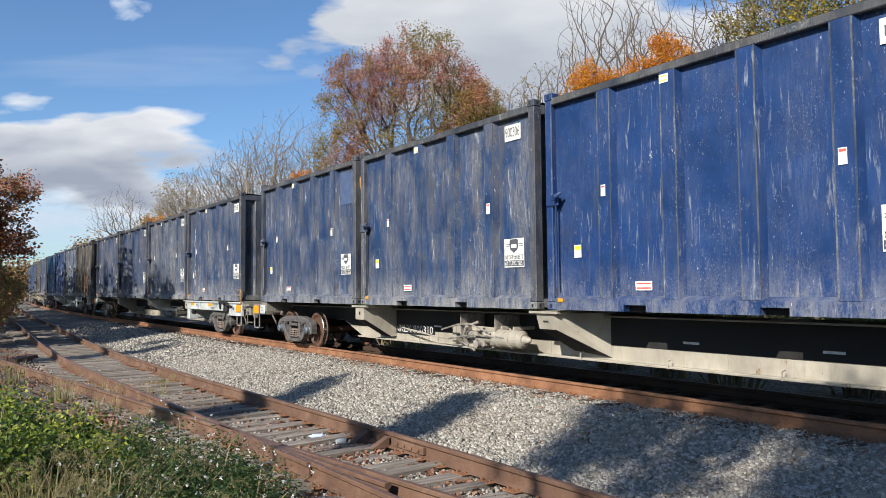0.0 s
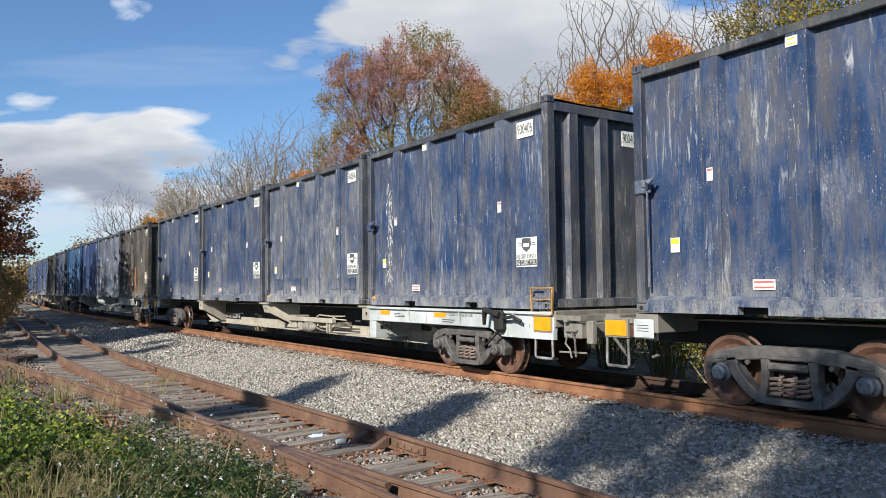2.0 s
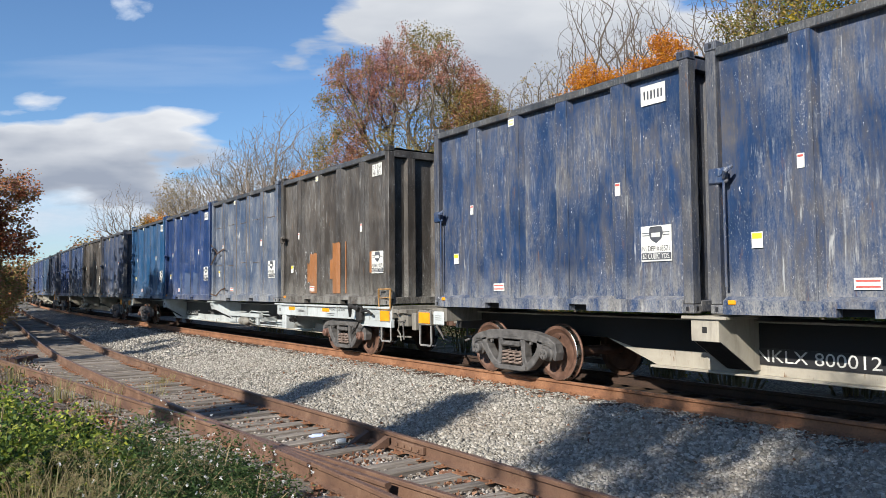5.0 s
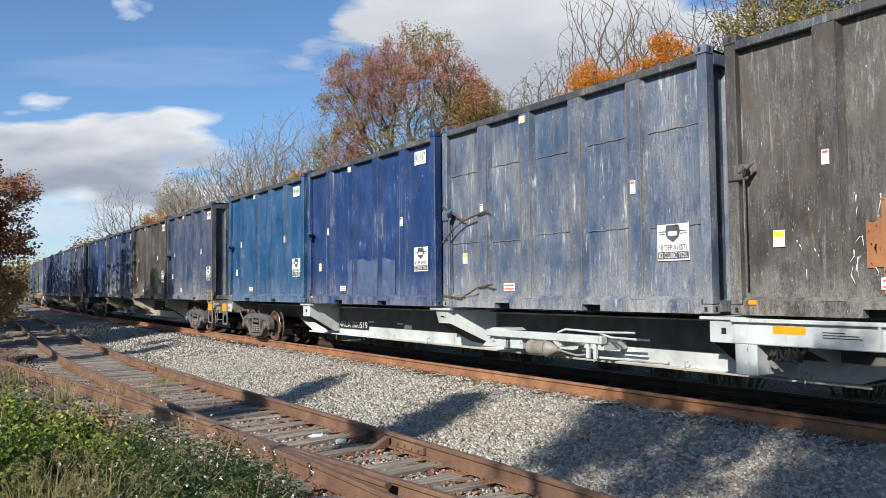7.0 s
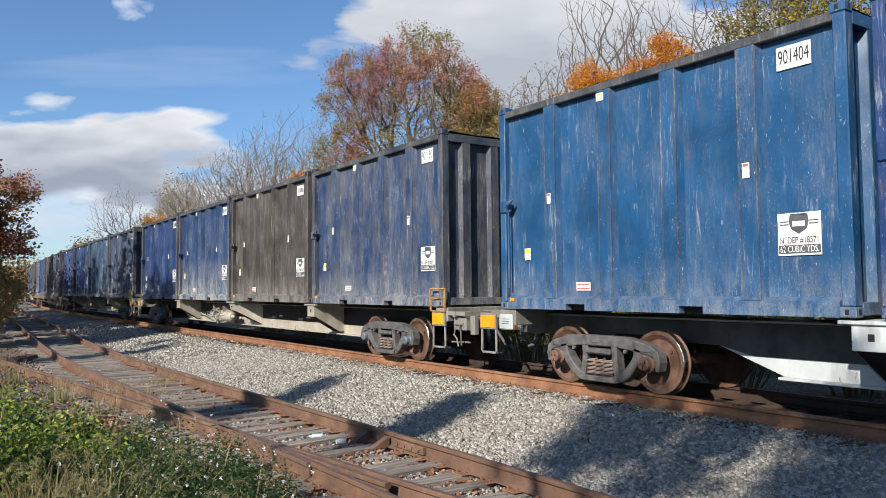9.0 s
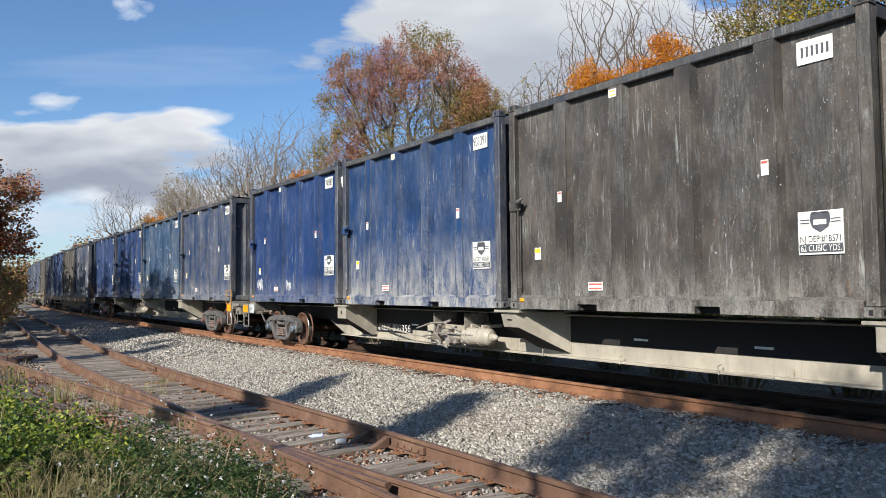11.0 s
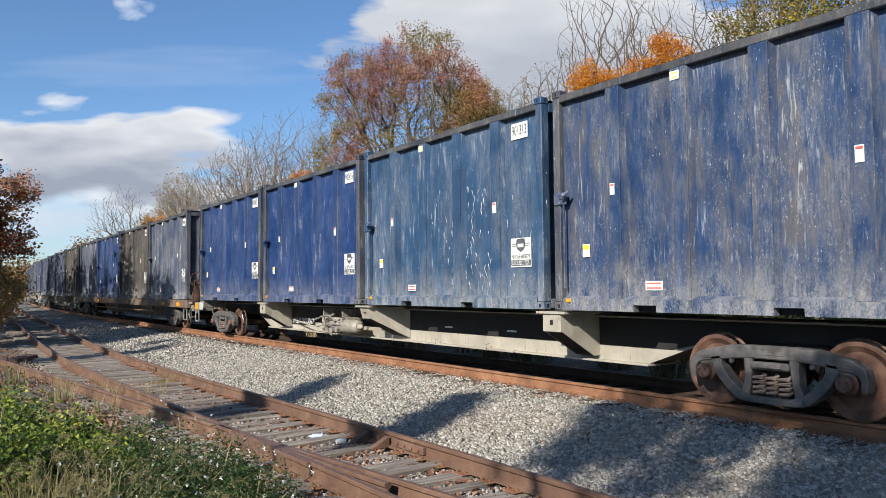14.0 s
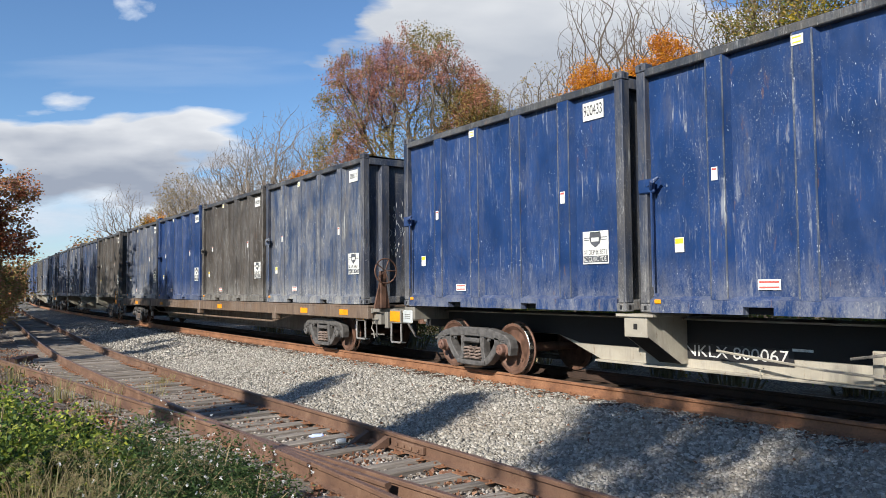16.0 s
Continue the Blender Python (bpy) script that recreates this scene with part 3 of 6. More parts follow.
def rib(w, d, h0, h1):
    """An upright pressed rib that stands proud of a wall facing negative x."""
    m = Mesh()
    sh = 0.06
    poly = [(0.02, -w / 2 - sh), (0.02, w / 2 + sh), (-d + 0.006, w / 2), (-d, w / 2 - 0.012), (-d, -w / 2 + 0.012), (-d + 0.006, -w / 2)]
    m.prism([(p[0], p[1]) for p in poly], h0, h1, "z")
    for e in (-1, 1):
        y0, y1 = sorted((e * (w / 2 - 0.022), e * (w / 2 + 0.001)))
        m.box(-d - 0.0025, -d + 0.01, y0, y1, h0 + 0.02, h1 - 0.01, 0, 1)
    return m


def container(paint, trim, words, label, number, sharp=True, lettered=True, corrugated=False, leading=False):
    """A tall waste container; its middle is at the origin, its floor at z = 0, its leading end towards negative y."""
    c = thing("waste_container", label, "container", "containers on the train")
    key = paint.name + "/" + trim.name + ("c" if corrugated else "")
    hl, hw = BOX_L / 2, BOX_HW
    for sx in (-1, 1):
        part("side_panel", once(("side", key, sx), lambda: side_wall(sx)().make("side_panel", paint, smooth=False)), c)
        rails = once(("brail", key, sx), lambda: bottom_rail(sx).make("bottom_rail", paint))
        part("bottom_rail", rails, c)
        tr = once(("trail", key, sx), lambda: Mesh().box(min(sx * (hw - 0.16), sx * hw), max(sx * (hw - 0.16), sx * hw), -hl + 0.15, hl - 0.15, 3.315, BOX_H, 0.012).make("top_rail", M_RAILTOP))
        part("top_rail", tr, c)
        ribs = RIB_Y if not corrugated else [-2.5, -2.0, -1.5, -1.0, -0.5, 0, 0.5, 1.0, 1.5, 2.0, 2.5]
        for i, y in enumerate(ribs):
            w = 0.26 if not corrugated else 0.16
            tone = paint
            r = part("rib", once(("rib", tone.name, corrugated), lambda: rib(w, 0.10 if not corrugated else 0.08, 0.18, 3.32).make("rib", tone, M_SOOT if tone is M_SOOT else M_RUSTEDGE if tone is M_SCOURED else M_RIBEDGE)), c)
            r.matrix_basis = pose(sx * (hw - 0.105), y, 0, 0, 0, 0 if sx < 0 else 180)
        for sy in (-1, 1):
            x0, x1 = sorted((sx * (hw - 0.17), sx * (hw + 0.002)))
            y0, y1 = sorted((sy * (hl - 0.15), sy * hl))
            part("corner_post", once(("post", key, sx, sy), lambda: Mesh().box(x0, x1, y0, y1, 0.12, BOX_H - 0.03, 0.014).make("corner_post", trim)), c)
            part("corner_casting", once(("cast0", key, sx, sy), lambda: casting(sx, sy, 0.0).make("corner_casting", trim, M_INK)), c)
            part("corner_casting", once(("cast1", key, sx, sy), lambda: casting(sx, sy, BOX_H - 0.03).make("corner_casting", trim, M_INK)), c)
    for sy in (-1, 1):
        def end(sy=sy):
            m = Mesh()
            y0, y1 = sorted((sy * (hl - 0.14), sy * (hl - 0.10)))
            m.box(-hw + 0.16, hw - 0.16, y0, y1, 0.1, 3.3)
            ya, yb = sorted((sy * (hl - 0.12), sy * hl))
            m.box(-hw + 0.16, hw - 0.16, ya, yb, 0.02, 0.17, 0.01)
            m.box(-hw + 0.16, hw - 0.16, ya, yb, 3.27, BOX_H, 0.01)
            return m.make("end_wall", trim)
        part("end_wall", once(("end", key, sy), end), c)
        for x in (-0.62, 0.10):
            r = part("rib", once(("endrib", trim.name), lambda: rib(0.19, 0.095, 0.17, 3.28).make("rib", trim, trim)), c)
            r.matrix_basis = pose(x, sy * (hl - 0.10), 0, 0, 0, 90 if sy < 0 else -90)
    part("roof_cover", once(("roof", key), roof_cover), c, "black tarpaulin cover")
    # Filler floor behind the fork pockets; its dark colour stands for their shade.
    part("floor_panel", once("floor_panel", lambda: Mesh().box(-hw + 0.14, hw - 0.14, -hl + 0.16, hl - 0.16, 0.004, 0.13).make("floor_panel", M_DARK)), c, "dark underside, shade in its colour")
    # latch at the trailing end
    def latch():
        m = Mesh()
        m.box(-hw - 0.03, -hw + 0.02, hl - 0.30, hl - 0.02, 1.66, 1.86, 0.015)
        m.tube([(-hw - 0.01, hl - 0.24, 0.35), (-hw - 0.01, hl - 0.24, 1.75)], 0.017, 8)
        m.tube([(-hw - 0.03, hl - 0.26, 1.72), (-hw - 0.10, hl - 0.33, 1.80), (-hw - 0.05, hl - 0.40, 1.86)], [0.03, 0.035, 0.02], 8)
        m.tube([(-hw - 0.045, hl - 0.2, 1.80), (-hw + 0.02, hl - 0.2, 1.80)], 0.05, 10)
        return m.make("door_latch", paint)
    part("door_latch", once(("latch", key), latch), c, "door latch with a lever")
    if lettered:
        box_number(c, number, False)
    emblem_sheet(c, sharp)
    if leading:
        plate = part("number_sheet", CACHE["number_sheet"], c, "white number sheet")
        plate.matrix_basis = pose(0.86, -hl + 0.095, 3.0, 0, 0, 90)
        if number and "\n" not in number:
            w = lettering(number, 0.13, M_INK, "number")
            dims = max(v.co.y for v in w.vertices) - min(v.co.y for v in w.vertices)
            part("writing", w, plate).matrix_basis = Matrix.Translation((-0.006, 0, 0)) @ Matrix.Diagonal((1, 0.38 / dims, 1.35, 1))

    def sticker(name, y, z, w, h, top, low, lab, proud=0.0):
        def build():
            m = Mesh().box(-0.003, 0.003, -w / 2, w / 2, -h / 2, h / 2)
            if h > w:
                m.box(-0.006, -0.002, -w / 2 + 0.01, w / 2 - 0.01, h * (0.08 if w > 0.12 else 0.26), h / 2 - 0.015, 0, 1)
            else:
                m.box(-0.006, -0.002, -w / 2 + 0.02, w / 2 - 0.02, 0.022, h / 2 - 0.022, 0, 1)
                m.box(-0.006, -0.002, -w / 2 + 0.02, w / 2 - 0.02, -h / 2 + 0.022, -0.022, 0, 1)
            return m.make("sticker", low, top)
        o = part(name, once(("sticker", name, w, h), build), c, lab)
        o.matrix_basis = pose(-hw + 0.088 - proud, y, z)
    if lettered and number is not None:
        part("corner_marker", once("marker", lambda: Mesh().box(-hw - 0.02, -hw + 0.01, hl - 0.36, hl - 0.25, 0.12, 0.18, 0.012).make("corner_marker", M_ORANGE)), c, "small orange corner marker")
    sticker("warning_sticker", RIB_Y[3] + 0.02, 1.80, 0.09, 0.17, M_RED, M_SIGN, "red and white sticker", 0.09)
    sticker("warning_sticker", RIB_Y[0] + 0.02, 1.78, 0.10, 0.19, M_RED, M_SIGN, "red and white sticker", 0.09)
    sticker("yellow_sticker", hl - 0.62, 0.92, 0.15, 0.2, M_YELLOW, M_SIGN, "yellow and white sticker")
    sticker("notice_sticker", hl - 1.92, 0.37, 0.30, 0.13, M_RED, M_SIGN, "white sticker with red lines")
    sticker("tag_sticker", RIB_Y[2] + 0.05, 3.22, 0.15, 0.12, M_YELLOW, M_SIGN, "yellow tag", 0.09)
    return c


def bottom_rail(sx):
    """The bottom rail with its two fork pockets."""
    m = Mesh()
    e, hw = BOX_L / 2 - 0.17, BOX_HW
    x0, x1 = sorted((sx * (hw - 0.13), sx * hw))
    poly = [(-e, 0.0), (-1.10, 0.0), (-1.10, 0.095), (-0.72, 0.095), (-0.72, 0.0), (1.03, 0.0), (1.03, 0.095), (1.44, 0.095), (1.44, 0.0), (e, 0.0), (e, 0.175), (-e, 0.175)]
    m.prism(poly, x0, x1, "x")
    m.prism([(sx * (hw - 0.13), 0.17), (sx * hw, 0.17), (sx * (hw - 0.10), 0.225), (sx * (hw - 0.13), 0.225)][::-sx], -e, e, "y")
    return m


def casting(sx, sy, z):
    m = Mesh()
    hl, hw = BOX_L / 2, BOX_HW
    x0, x1 = sorted((sx * (hw - 0.162), sx * (hw + 0.008)))
    y0, y1 = sorted((sy * (hl - 0.178), sy * (hl + 0.006)))
    m.box(x0, x1, y0, y1, z, z + 0.118, 0.012)
    xo, yo = sx * (hw + 0.009), sy * (hl - 0.09)
    m.box(xo - 0.002, xo + 0.002, yo - 0.022, yo + 0.022, z + 0.03, z + 0.09, 0, 1)
    m.box(sx * (hw - 0.08) - 0.022, sx * (hw - 0.08) + 0.022, sy * (hl + 0.007) - 0.002, sy * (hl + 0.007) + 0.002, z + 0.03, z + 0.09, 0, 1)
    return m


def roof_cover():
    m = Mesh()
    hl, hw = BOX_L / 2 - 0.05, BOX_HW - 0.03
    nx, ny = 10, 40
    for i in range(nx + 1):
        for j in range(ny + 1):
            x, y = -hw + 2 * hw * i / nx, -hl + 2 * hl * j / ny
            edge = min(i, nx - i, 1)
            m.v.append((x, y, BOX_H + 0.012 + edge * (0.04 + 0.03 * noise.noise((x * 2, y * 2.5, 1)))))
    for i in range(nx):
        for j in range(ny):
            a = i * (ny + 1) + j
            m.f.append((a, a + ny + 1, a + ny + 2, a + 1))
            m.s.append(0)
    m.box(-hw, hw, -hl, hl, BOX_H - 0.05, BOX_H + 0.01)
    return m.make("roof_cover", M_TARP)


# ---- cars ----
WHEEL_R = 0.457
AXLES = [(-HALF + 1.58), (-HALF + 3.41), (HALF - 3.06), (HALF - 1.23)]


def wheelset_mesh():
    m = Mesh()
    for s in (-1, 1):
        g = 0.755 * s
        prof = [(0.06, 0.0), (0.06, 0.12), (0.035, 0.135), (0.02, 0.20), (0.015, 0.33), (0.045, 0.375), (0.065, 0.40), (0.065, 0.450), (0.058, WHEEL_R), (-0.035, WHEEL_R + 0.004), (-0.045, WHEEL_R + 0.026), (-0.065, WHEEL_R + 0.024), (-0.07, 0.40), (-0.04, 0.375), (-0.02, 0.2), (-0.05, 0.12), (-0.05, 0.0)]
        prof = [(p[0] * s, p[1]) for p in prof]
        if s < 0:
            prof = prof[::-1]
        sl = [0] * (len(prof) - 1)
        tread = (7, 8) if s > 0 else (len(prof) - 2 - 8, len(prof) - 2 - 7)
        for k in tread:
            sl[k] = 1
        m.lathe(prof, (g, 0, 0), 40, slots=sl)
    m.tube([(-1.02, 0, 0), (1.02, 0, 0)], 0.085, 14)
    # balance marks and lifting holes on the plates
    for s in (-1, 1):
        for w in (0.6, 3.5):
            m.tube([(s * 0.785, 0.27 * math.cos(w), 0.27 * math.sin(w)), (s * 0.80, 0.27 * math.cos(w), 0.27 * math.sin(w))], 0.03, 8)
    return m.make("wheelset", M_RUSTW, M_TREAD)


def bar_run(m, pts, tall, x0, x1, slot=0):
    """A cast member of chamfered section along points (y, z); tall is its depth at each point."""
    k, n = len(m.v), len(pts)
    c = 0.014
    for i, (y, z) in enumerate(pts):
        a, b = pts[max(0, i - 1)], pts[min(n - 1, i + 1)]
        l = math.hypot(b[0] - a[0], b[1] - a[1])
        ny, nz = -(b[1] - a[1]) / l, (b[0] - a[0]) / l
        h = tall[i] / 2
        for x, q in ((x0, h - c), (x0 + c, h), (x1, h), (x1, -h), (x0 + c, -h), (x0, -h + c)):
            m.v.append((x, y + ny * q, z + nz * q))
    for i in range(n - 1):
        for j in range(6):
            q = (j + 1) % 6
            m.f.append((k + i * 6 + j, k + i * 6 + q, k + (i + 1) * 6 + q, k + (i + 1) * 6 + j))
            m.s.append(slot)
    m.f.append(tuple(k + j for j in range(6)))
    m.f.append(tuple(k + (n - 1) * 6 + j for j in range(5, -1, -1)))
    m.s.extend([slot, slot])


def side_frame_mesh():
    """A cast side frame; its middle between the axles at y = 0, z = 0 at the rail's top, facing negative x."""
    m = Mesh()
    a, b = -0.08, 0.09
    bar_run(m, [(-1.10, 0.36), (-1.115, 0.48), (-1.08, 0.585), (-0.97, 0.64), (-0.78, 0.675), (-0.55, 0.715), (-0.3, 0.73), (0.3, 0.73), (0.55, 0.715), (0.78, 0.675), (0.97, 0.64), (1.08, 0.585), (1.115, 0.48), (1.10, 0.36)],
            [0.06, 0.085, 0.12, 0.14, 0.16, 0.175, 0.16, 0.16, 0.175, 0.16, 0.14, 0.12, 0.085, 0.06], a, b)
    for s in (-1, 1):
        # diagonal from the inner jaw down to the spring seat, and the column beside the springs
        bar_run(m, [(s * 0.76, 0.64), (s * 0.74, 0.52), (s * 0.68, 0.42), (s * 0.55, 0.28), (s * 0.44, 0.20), (s * 0.30, 0.165)], [0.16, 0.14, 0.135, 0.135, 0.13, 0.11], a, b)
        bar_run(m, [(s * 0.30, 0.70), (s * 0.305, 0.5), (s * 0.32, 0.35), (s * 0.36, 0.22)], [0.13, 0.10, 0.095, 0.12], a + 0.01, b)
        m.box(a + 0.02, b, min(s * 0.80, s * 1.04), max(s * 0.80, s * 1.04), 0.535, 0.60, 0.012)
        m.box(a - 0.012, a + 0.02, min(s * 0.82, s * 1.0), max(s * 0.82, s * 1.0), 0.615, 0.66, 0.006)
        m.tube([(a - 0.01, s * 0.53, 0.60), (a + 0.03, s * 0.53, 0.60)], 0.03, 8)
    bar_run(m, [(-0.42, 0.17), (-0.3, 0.155), (0.3, 0.155), (0.42, 0.17)], [0.08, 0.085, 0.085, 0.08], a - 0.03, b + 0.03)
    m.box(a - 0.03, b, -0.255, 0.255, 0.525, 0.615, 0.02)
    m.box(a - 0.045, a - 0.02, -0.17, 0.17, 0.545, 0.585, 0.008)
    m.box(a - 0.005, a + 0.01, -0.20, 0.20, 0.70, 0.75, 0.004)
    return m.make("side_frame", M_CAST)


def spring_mesh():
    pts = [(0.072 * math.cos(w * 2 * math.pi / 10), 0.072 * math.sin(w * 2 * math.pi / 10), 0.25 + 0.24 * w / 40) for w in range(41)]
    return Mesh().tube(pts, 0.018, 5).make("spring", M_SPRING)


def cap_mesh(mat):
    def build():
        m = Mesh()
        m.lathe([(-0.12, 0.0), (-0.12, 0.075), (-0.10, 0.095), (-0.03, 0.10), (0.0, 0.125), (0.06, 0.125)], (0, 0, 0), 18)
        for k in range(3):
            w = 2 * math.pi * k / 3 + 0.5
            m.tube([(-0.118, 0.045 * math.cos(w), 0.045 * math.sin(w)), (-0.138, 0.045 * math.cos(w), 0.045 * math.sin(w))], 0.017, 6)
        return m.make("bearing_cap", mat)
    return once(("cap", mat.name), build)


def truck(car, yc, caps):
    """The parts of one two-axle truck, straight under its car."""
    for s in (-1, 1):
        f = part("side_frame", once("side_frame", side_frame_mesh), car, "grey cast steel side frame")
        f.matrix_basis = pose(s * 1.0, yc, 0, 0, 0, 0 if s < 0 else 180)
        for k in (-0.17, 0.0, 0.17):
            part("spring", once("spring", spring_mesh), car).matrix_basis = pose(s * 1.03, yc + k, -0.03)
        for k in (-0.915, 0.915):
            cp = part("bearing_cap", cap_mesh(caps), car)
            cp.matrix_basis = pose(s * 1.04, yc + k, WHEEL_R - 0.01, 0, 0, 0 if s < 0 else 180)
    # Bolster and beams are coloured dark so the frame's openings read as shade.
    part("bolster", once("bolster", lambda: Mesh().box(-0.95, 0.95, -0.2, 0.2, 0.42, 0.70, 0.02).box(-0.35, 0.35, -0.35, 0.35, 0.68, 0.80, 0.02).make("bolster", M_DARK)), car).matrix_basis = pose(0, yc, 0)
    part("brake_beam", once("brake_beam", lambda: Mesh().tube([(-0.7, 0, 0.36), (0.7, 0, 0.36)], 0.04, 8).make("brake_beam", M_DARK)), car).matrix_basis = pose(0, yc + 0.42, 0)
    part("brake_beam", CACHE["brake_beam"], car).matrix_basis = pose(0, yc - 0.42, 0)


WHEELS = []


def spine_car(paint, label, mark, caps, sill_front=False, flat=False, spin=True):
    car = thing("flat_car", label, "railway car", "cars of the train")
    e = HALF
    key = paint.name

    def sill():
        m = Mesh()
        prof = [(-e - 0.35, 0.72), (-e - 0.35, 1.06), (e + 0.6, 1.06), (e + 0.6, 0.72), (e - 3.7, 0.72), (e - 4.7, 0.36), (-e + 5.0, 0.36), (-e + 4.0, 0.72)]
        m.prism([(p[0], p[1]) for p in prof][::-1], -0.30, 0.30)
        m.box(-0.40, 0.40, -e + 4.95, e - 4.65, 0.325, 0.362, 0.006)
        m.box(-0.42, 0.42, -e - 0.3, e + 0.5, 1.058, 1.085, 0.006)
        for k in range(4):
            y = -e + 6.2 + k * 3.6
            m.box(-0.308, 0.308, y, y + 0.03, 0.37, 0.6)
        return m.make("centre_sill", paint)
    part("centre_sill", once(("sill", key), sill), car)

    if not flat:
        # Dark plates above the sunlit strip put the sill's shade into colour.
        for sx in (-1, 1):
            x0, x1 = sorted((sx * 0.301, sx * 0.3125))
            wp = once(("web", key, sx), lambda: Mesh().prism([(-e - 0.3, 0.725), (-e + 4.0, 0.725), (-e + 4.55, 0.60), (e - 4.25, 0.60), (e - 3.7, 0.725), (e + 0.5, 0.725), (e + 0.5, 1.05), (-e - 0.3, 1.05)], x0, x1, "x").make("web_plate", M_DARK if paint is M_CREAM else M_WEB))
            part("web_plate", wp, car, "dark upper web of the sill, deepened for shade")

    def arm():
        m = Mesh()
        for y in (-0.21, 0.19):
            m.prism([(-1.16, 0.84), (-1.16, 1.12), (-0.30, 1.12), (-0.30, 0.42), (-0.45, 0.42)], y, y + 0.02, "y")
        # Underside face coloured dark, as the shade of a hollow arm.
        m.add([(-1.16, -0.2, 0.84), (-1.16, 0.2, 0.84), (-0.45, 0.2, 0.42), (-0.45, -0.2, 0.42)], [(0, 1, 2, 3)], 1)
        m.box(-1.185, -1.155, -0.21, 0.21, 0.83, 1.13, 0.006)
        m.box(-1.22, -0.30, -0.34, 0.34, 1.118, 1.16, 0.006)
        m.box(-1.188, -1.184, -0.035, 0.035, 0.94, 1.02, 0, 1)
        return m.make("cross_arm", paint, M_DARK)

    def arm_tapered():
        m = Mesh()
        m.add([(-1.17, -0.21, 1.12), (-1.17, 0.21, 1.12), (-1.10, 0.20, 0.86), (-1.10, -0.20, 0.86), (-0.31, -0.65, 0.40), (-0.31, 0.20, 0.46), (-0.31, -0.65, 1.12), (-0.31, 0.21, 1.12)],
              [(0, 3, 2, 1), (0, 6, 4, 3), (1, 2, 5, 7), (0, 1, 7, 6), (4, 6, 7, 5)])
        # The sloping underside carries the hollow's shade as dark colour.
        m.add([(-1.10, -0.20, 0.86), (-0.31, -0.65, 0.40), (-0.31, 0.20, 0.46), (-1.10, 0.20, 0.86)], [(0, 1, 2, 3)], 1)
        m.box(-1.22, -0.30, -0.34, 0.34, 1.118, 1.16, 0.006)
        m.box(-1.155, -1.15, -0.06, 0.06, 0.985, 1.005, 0, 1)
        return m.make("cross_arm", paint, M_DARK)
    joints = [-e + BOX_L + 0.135 + k * (BOX_L + BOX_GAP) for k in range(3)]
    for i, y in enumerate(joints):
        for s in (-1, 1):
            if flat:
                continue
            tap = i == 1
            a = part("cross_arm", once(("arm", key, tap), arm_tapered if tap else arm), car, "tapered steel cross arm")
            a.matrix_basis = pose(0, y, 0) if s < 0 else pose(0, y, 0, 0, 0, 180)
    for y, k in ((-e + 0.12, 0), (e - 0.12, 1)):
        a = part("end_beam", once(("endbeam", key), lambda: Mesh().box(-1.18, 1.18, -0.2, 0.2, 0.90, 1.17, 0.012).make("end_beam", M_DIRTY)), car)
        a.matrix_basis = pose(0, y, 0)

    # end platforms, steps, plates, ladder rails
    def platform():
        m = Mesh()
        m.box(-0.30, 0.30, -0.35, 0.35, 0.80, 1.1, 0.01)
        m.box(-1.19, 1.19, -0.06, 0.02, 0.99, 1.10, 0.008)
        for x in (-1.17, 1.13):
            m.box(x, x + 0.04, -0.35, 0.35, 1.02, 1.10, 0.006)
        m.box(-0.95, -0.70, -0.05, 0.3, 0.83, 1.0, 0.01)
        m.box(-1.10, -0.32, -0.30, 0.10, 0.74, 0.98, 0.012)
        m.tube([(-1.10, -0.22, 0.88), (-1.15, -0.21, 0.86), (-1.15, 0.02, 0.86), (-1.10, 0.03, 0.88)], 0.012, 6)
        m.box(-1.0, -0.9, -0.44, -0.30, 0.66, 1.02, 0.01)
        m.tube([(-1.16, -0.05, 0.80), (-1.18, -0.02, 0.66), (-1.18, -0.12, 0.58), (-1.18, -0.16, 0.44)], 0.016, 6)
        m.tube([(-1.05, -0.35, 0.52), (-1.0, 0.3, 0.50)], 0.018, 6)
        return m.make("end_platform", M_DIRTY)

    def steps():
        m = Mesh()
        loop = [(-1.18, -0.20, 0.80), (-1.18, -0.21, 0.43), (-1.18, -0.185, 0.395), (-1.18, 0.185, 0.395), (-1.18, 0.21, 0.43), (-1.18, 0.20, 0.80)]
        m.tube(loop, 0.022, 6)
        m.box(-1.19, -1.05, -0.19, 0.19, 0.38, 0.40, 0.004)
        return m.make("step", M_STEP)

    def ladder():
        m = Mesh()
        for y in (-1, 1):
            m.prism([(y * 0.225, 1.09), (y * 0.255, 1.09), (y * 0.275, 1.54), (y * 0.245, 1.54)][::y], -1.235, -1.205, "x")
        m.box(-1.235, -1.205, -0.275, 0.275, 1.525, 1.552, 0.005)
        m.box(-1.235, -1.205, -0.255, 0.255, 1.085, 1.11, 0.005)
        m.tube([(-1.21, -0.26, 1.36), (-1.25, -0.1, 1.35), (-1.25, 0.1, 1.34), (-1.21, 0.26, 1.37)], 0.010, 6)
        return m.make("ladder_rail", M_AMBER)

    def coupler():
        m = Mesh()
        m.box(-0.11, 0.11, -0.55, 0.2, 0.78, 1.0, 0.03)
        m.prism([(-0.2, -0.85), (-0.05, -0.9), (0.02, -0.68), (0.14, -0.74), (0.2, -0.56), (0.12, -0.48), (-0.16, -0.5)][::-1], 0.74, 1.02, "z")
        return m.make("coupler", M_RUSTW)

    def hose():
        m = Mesh()
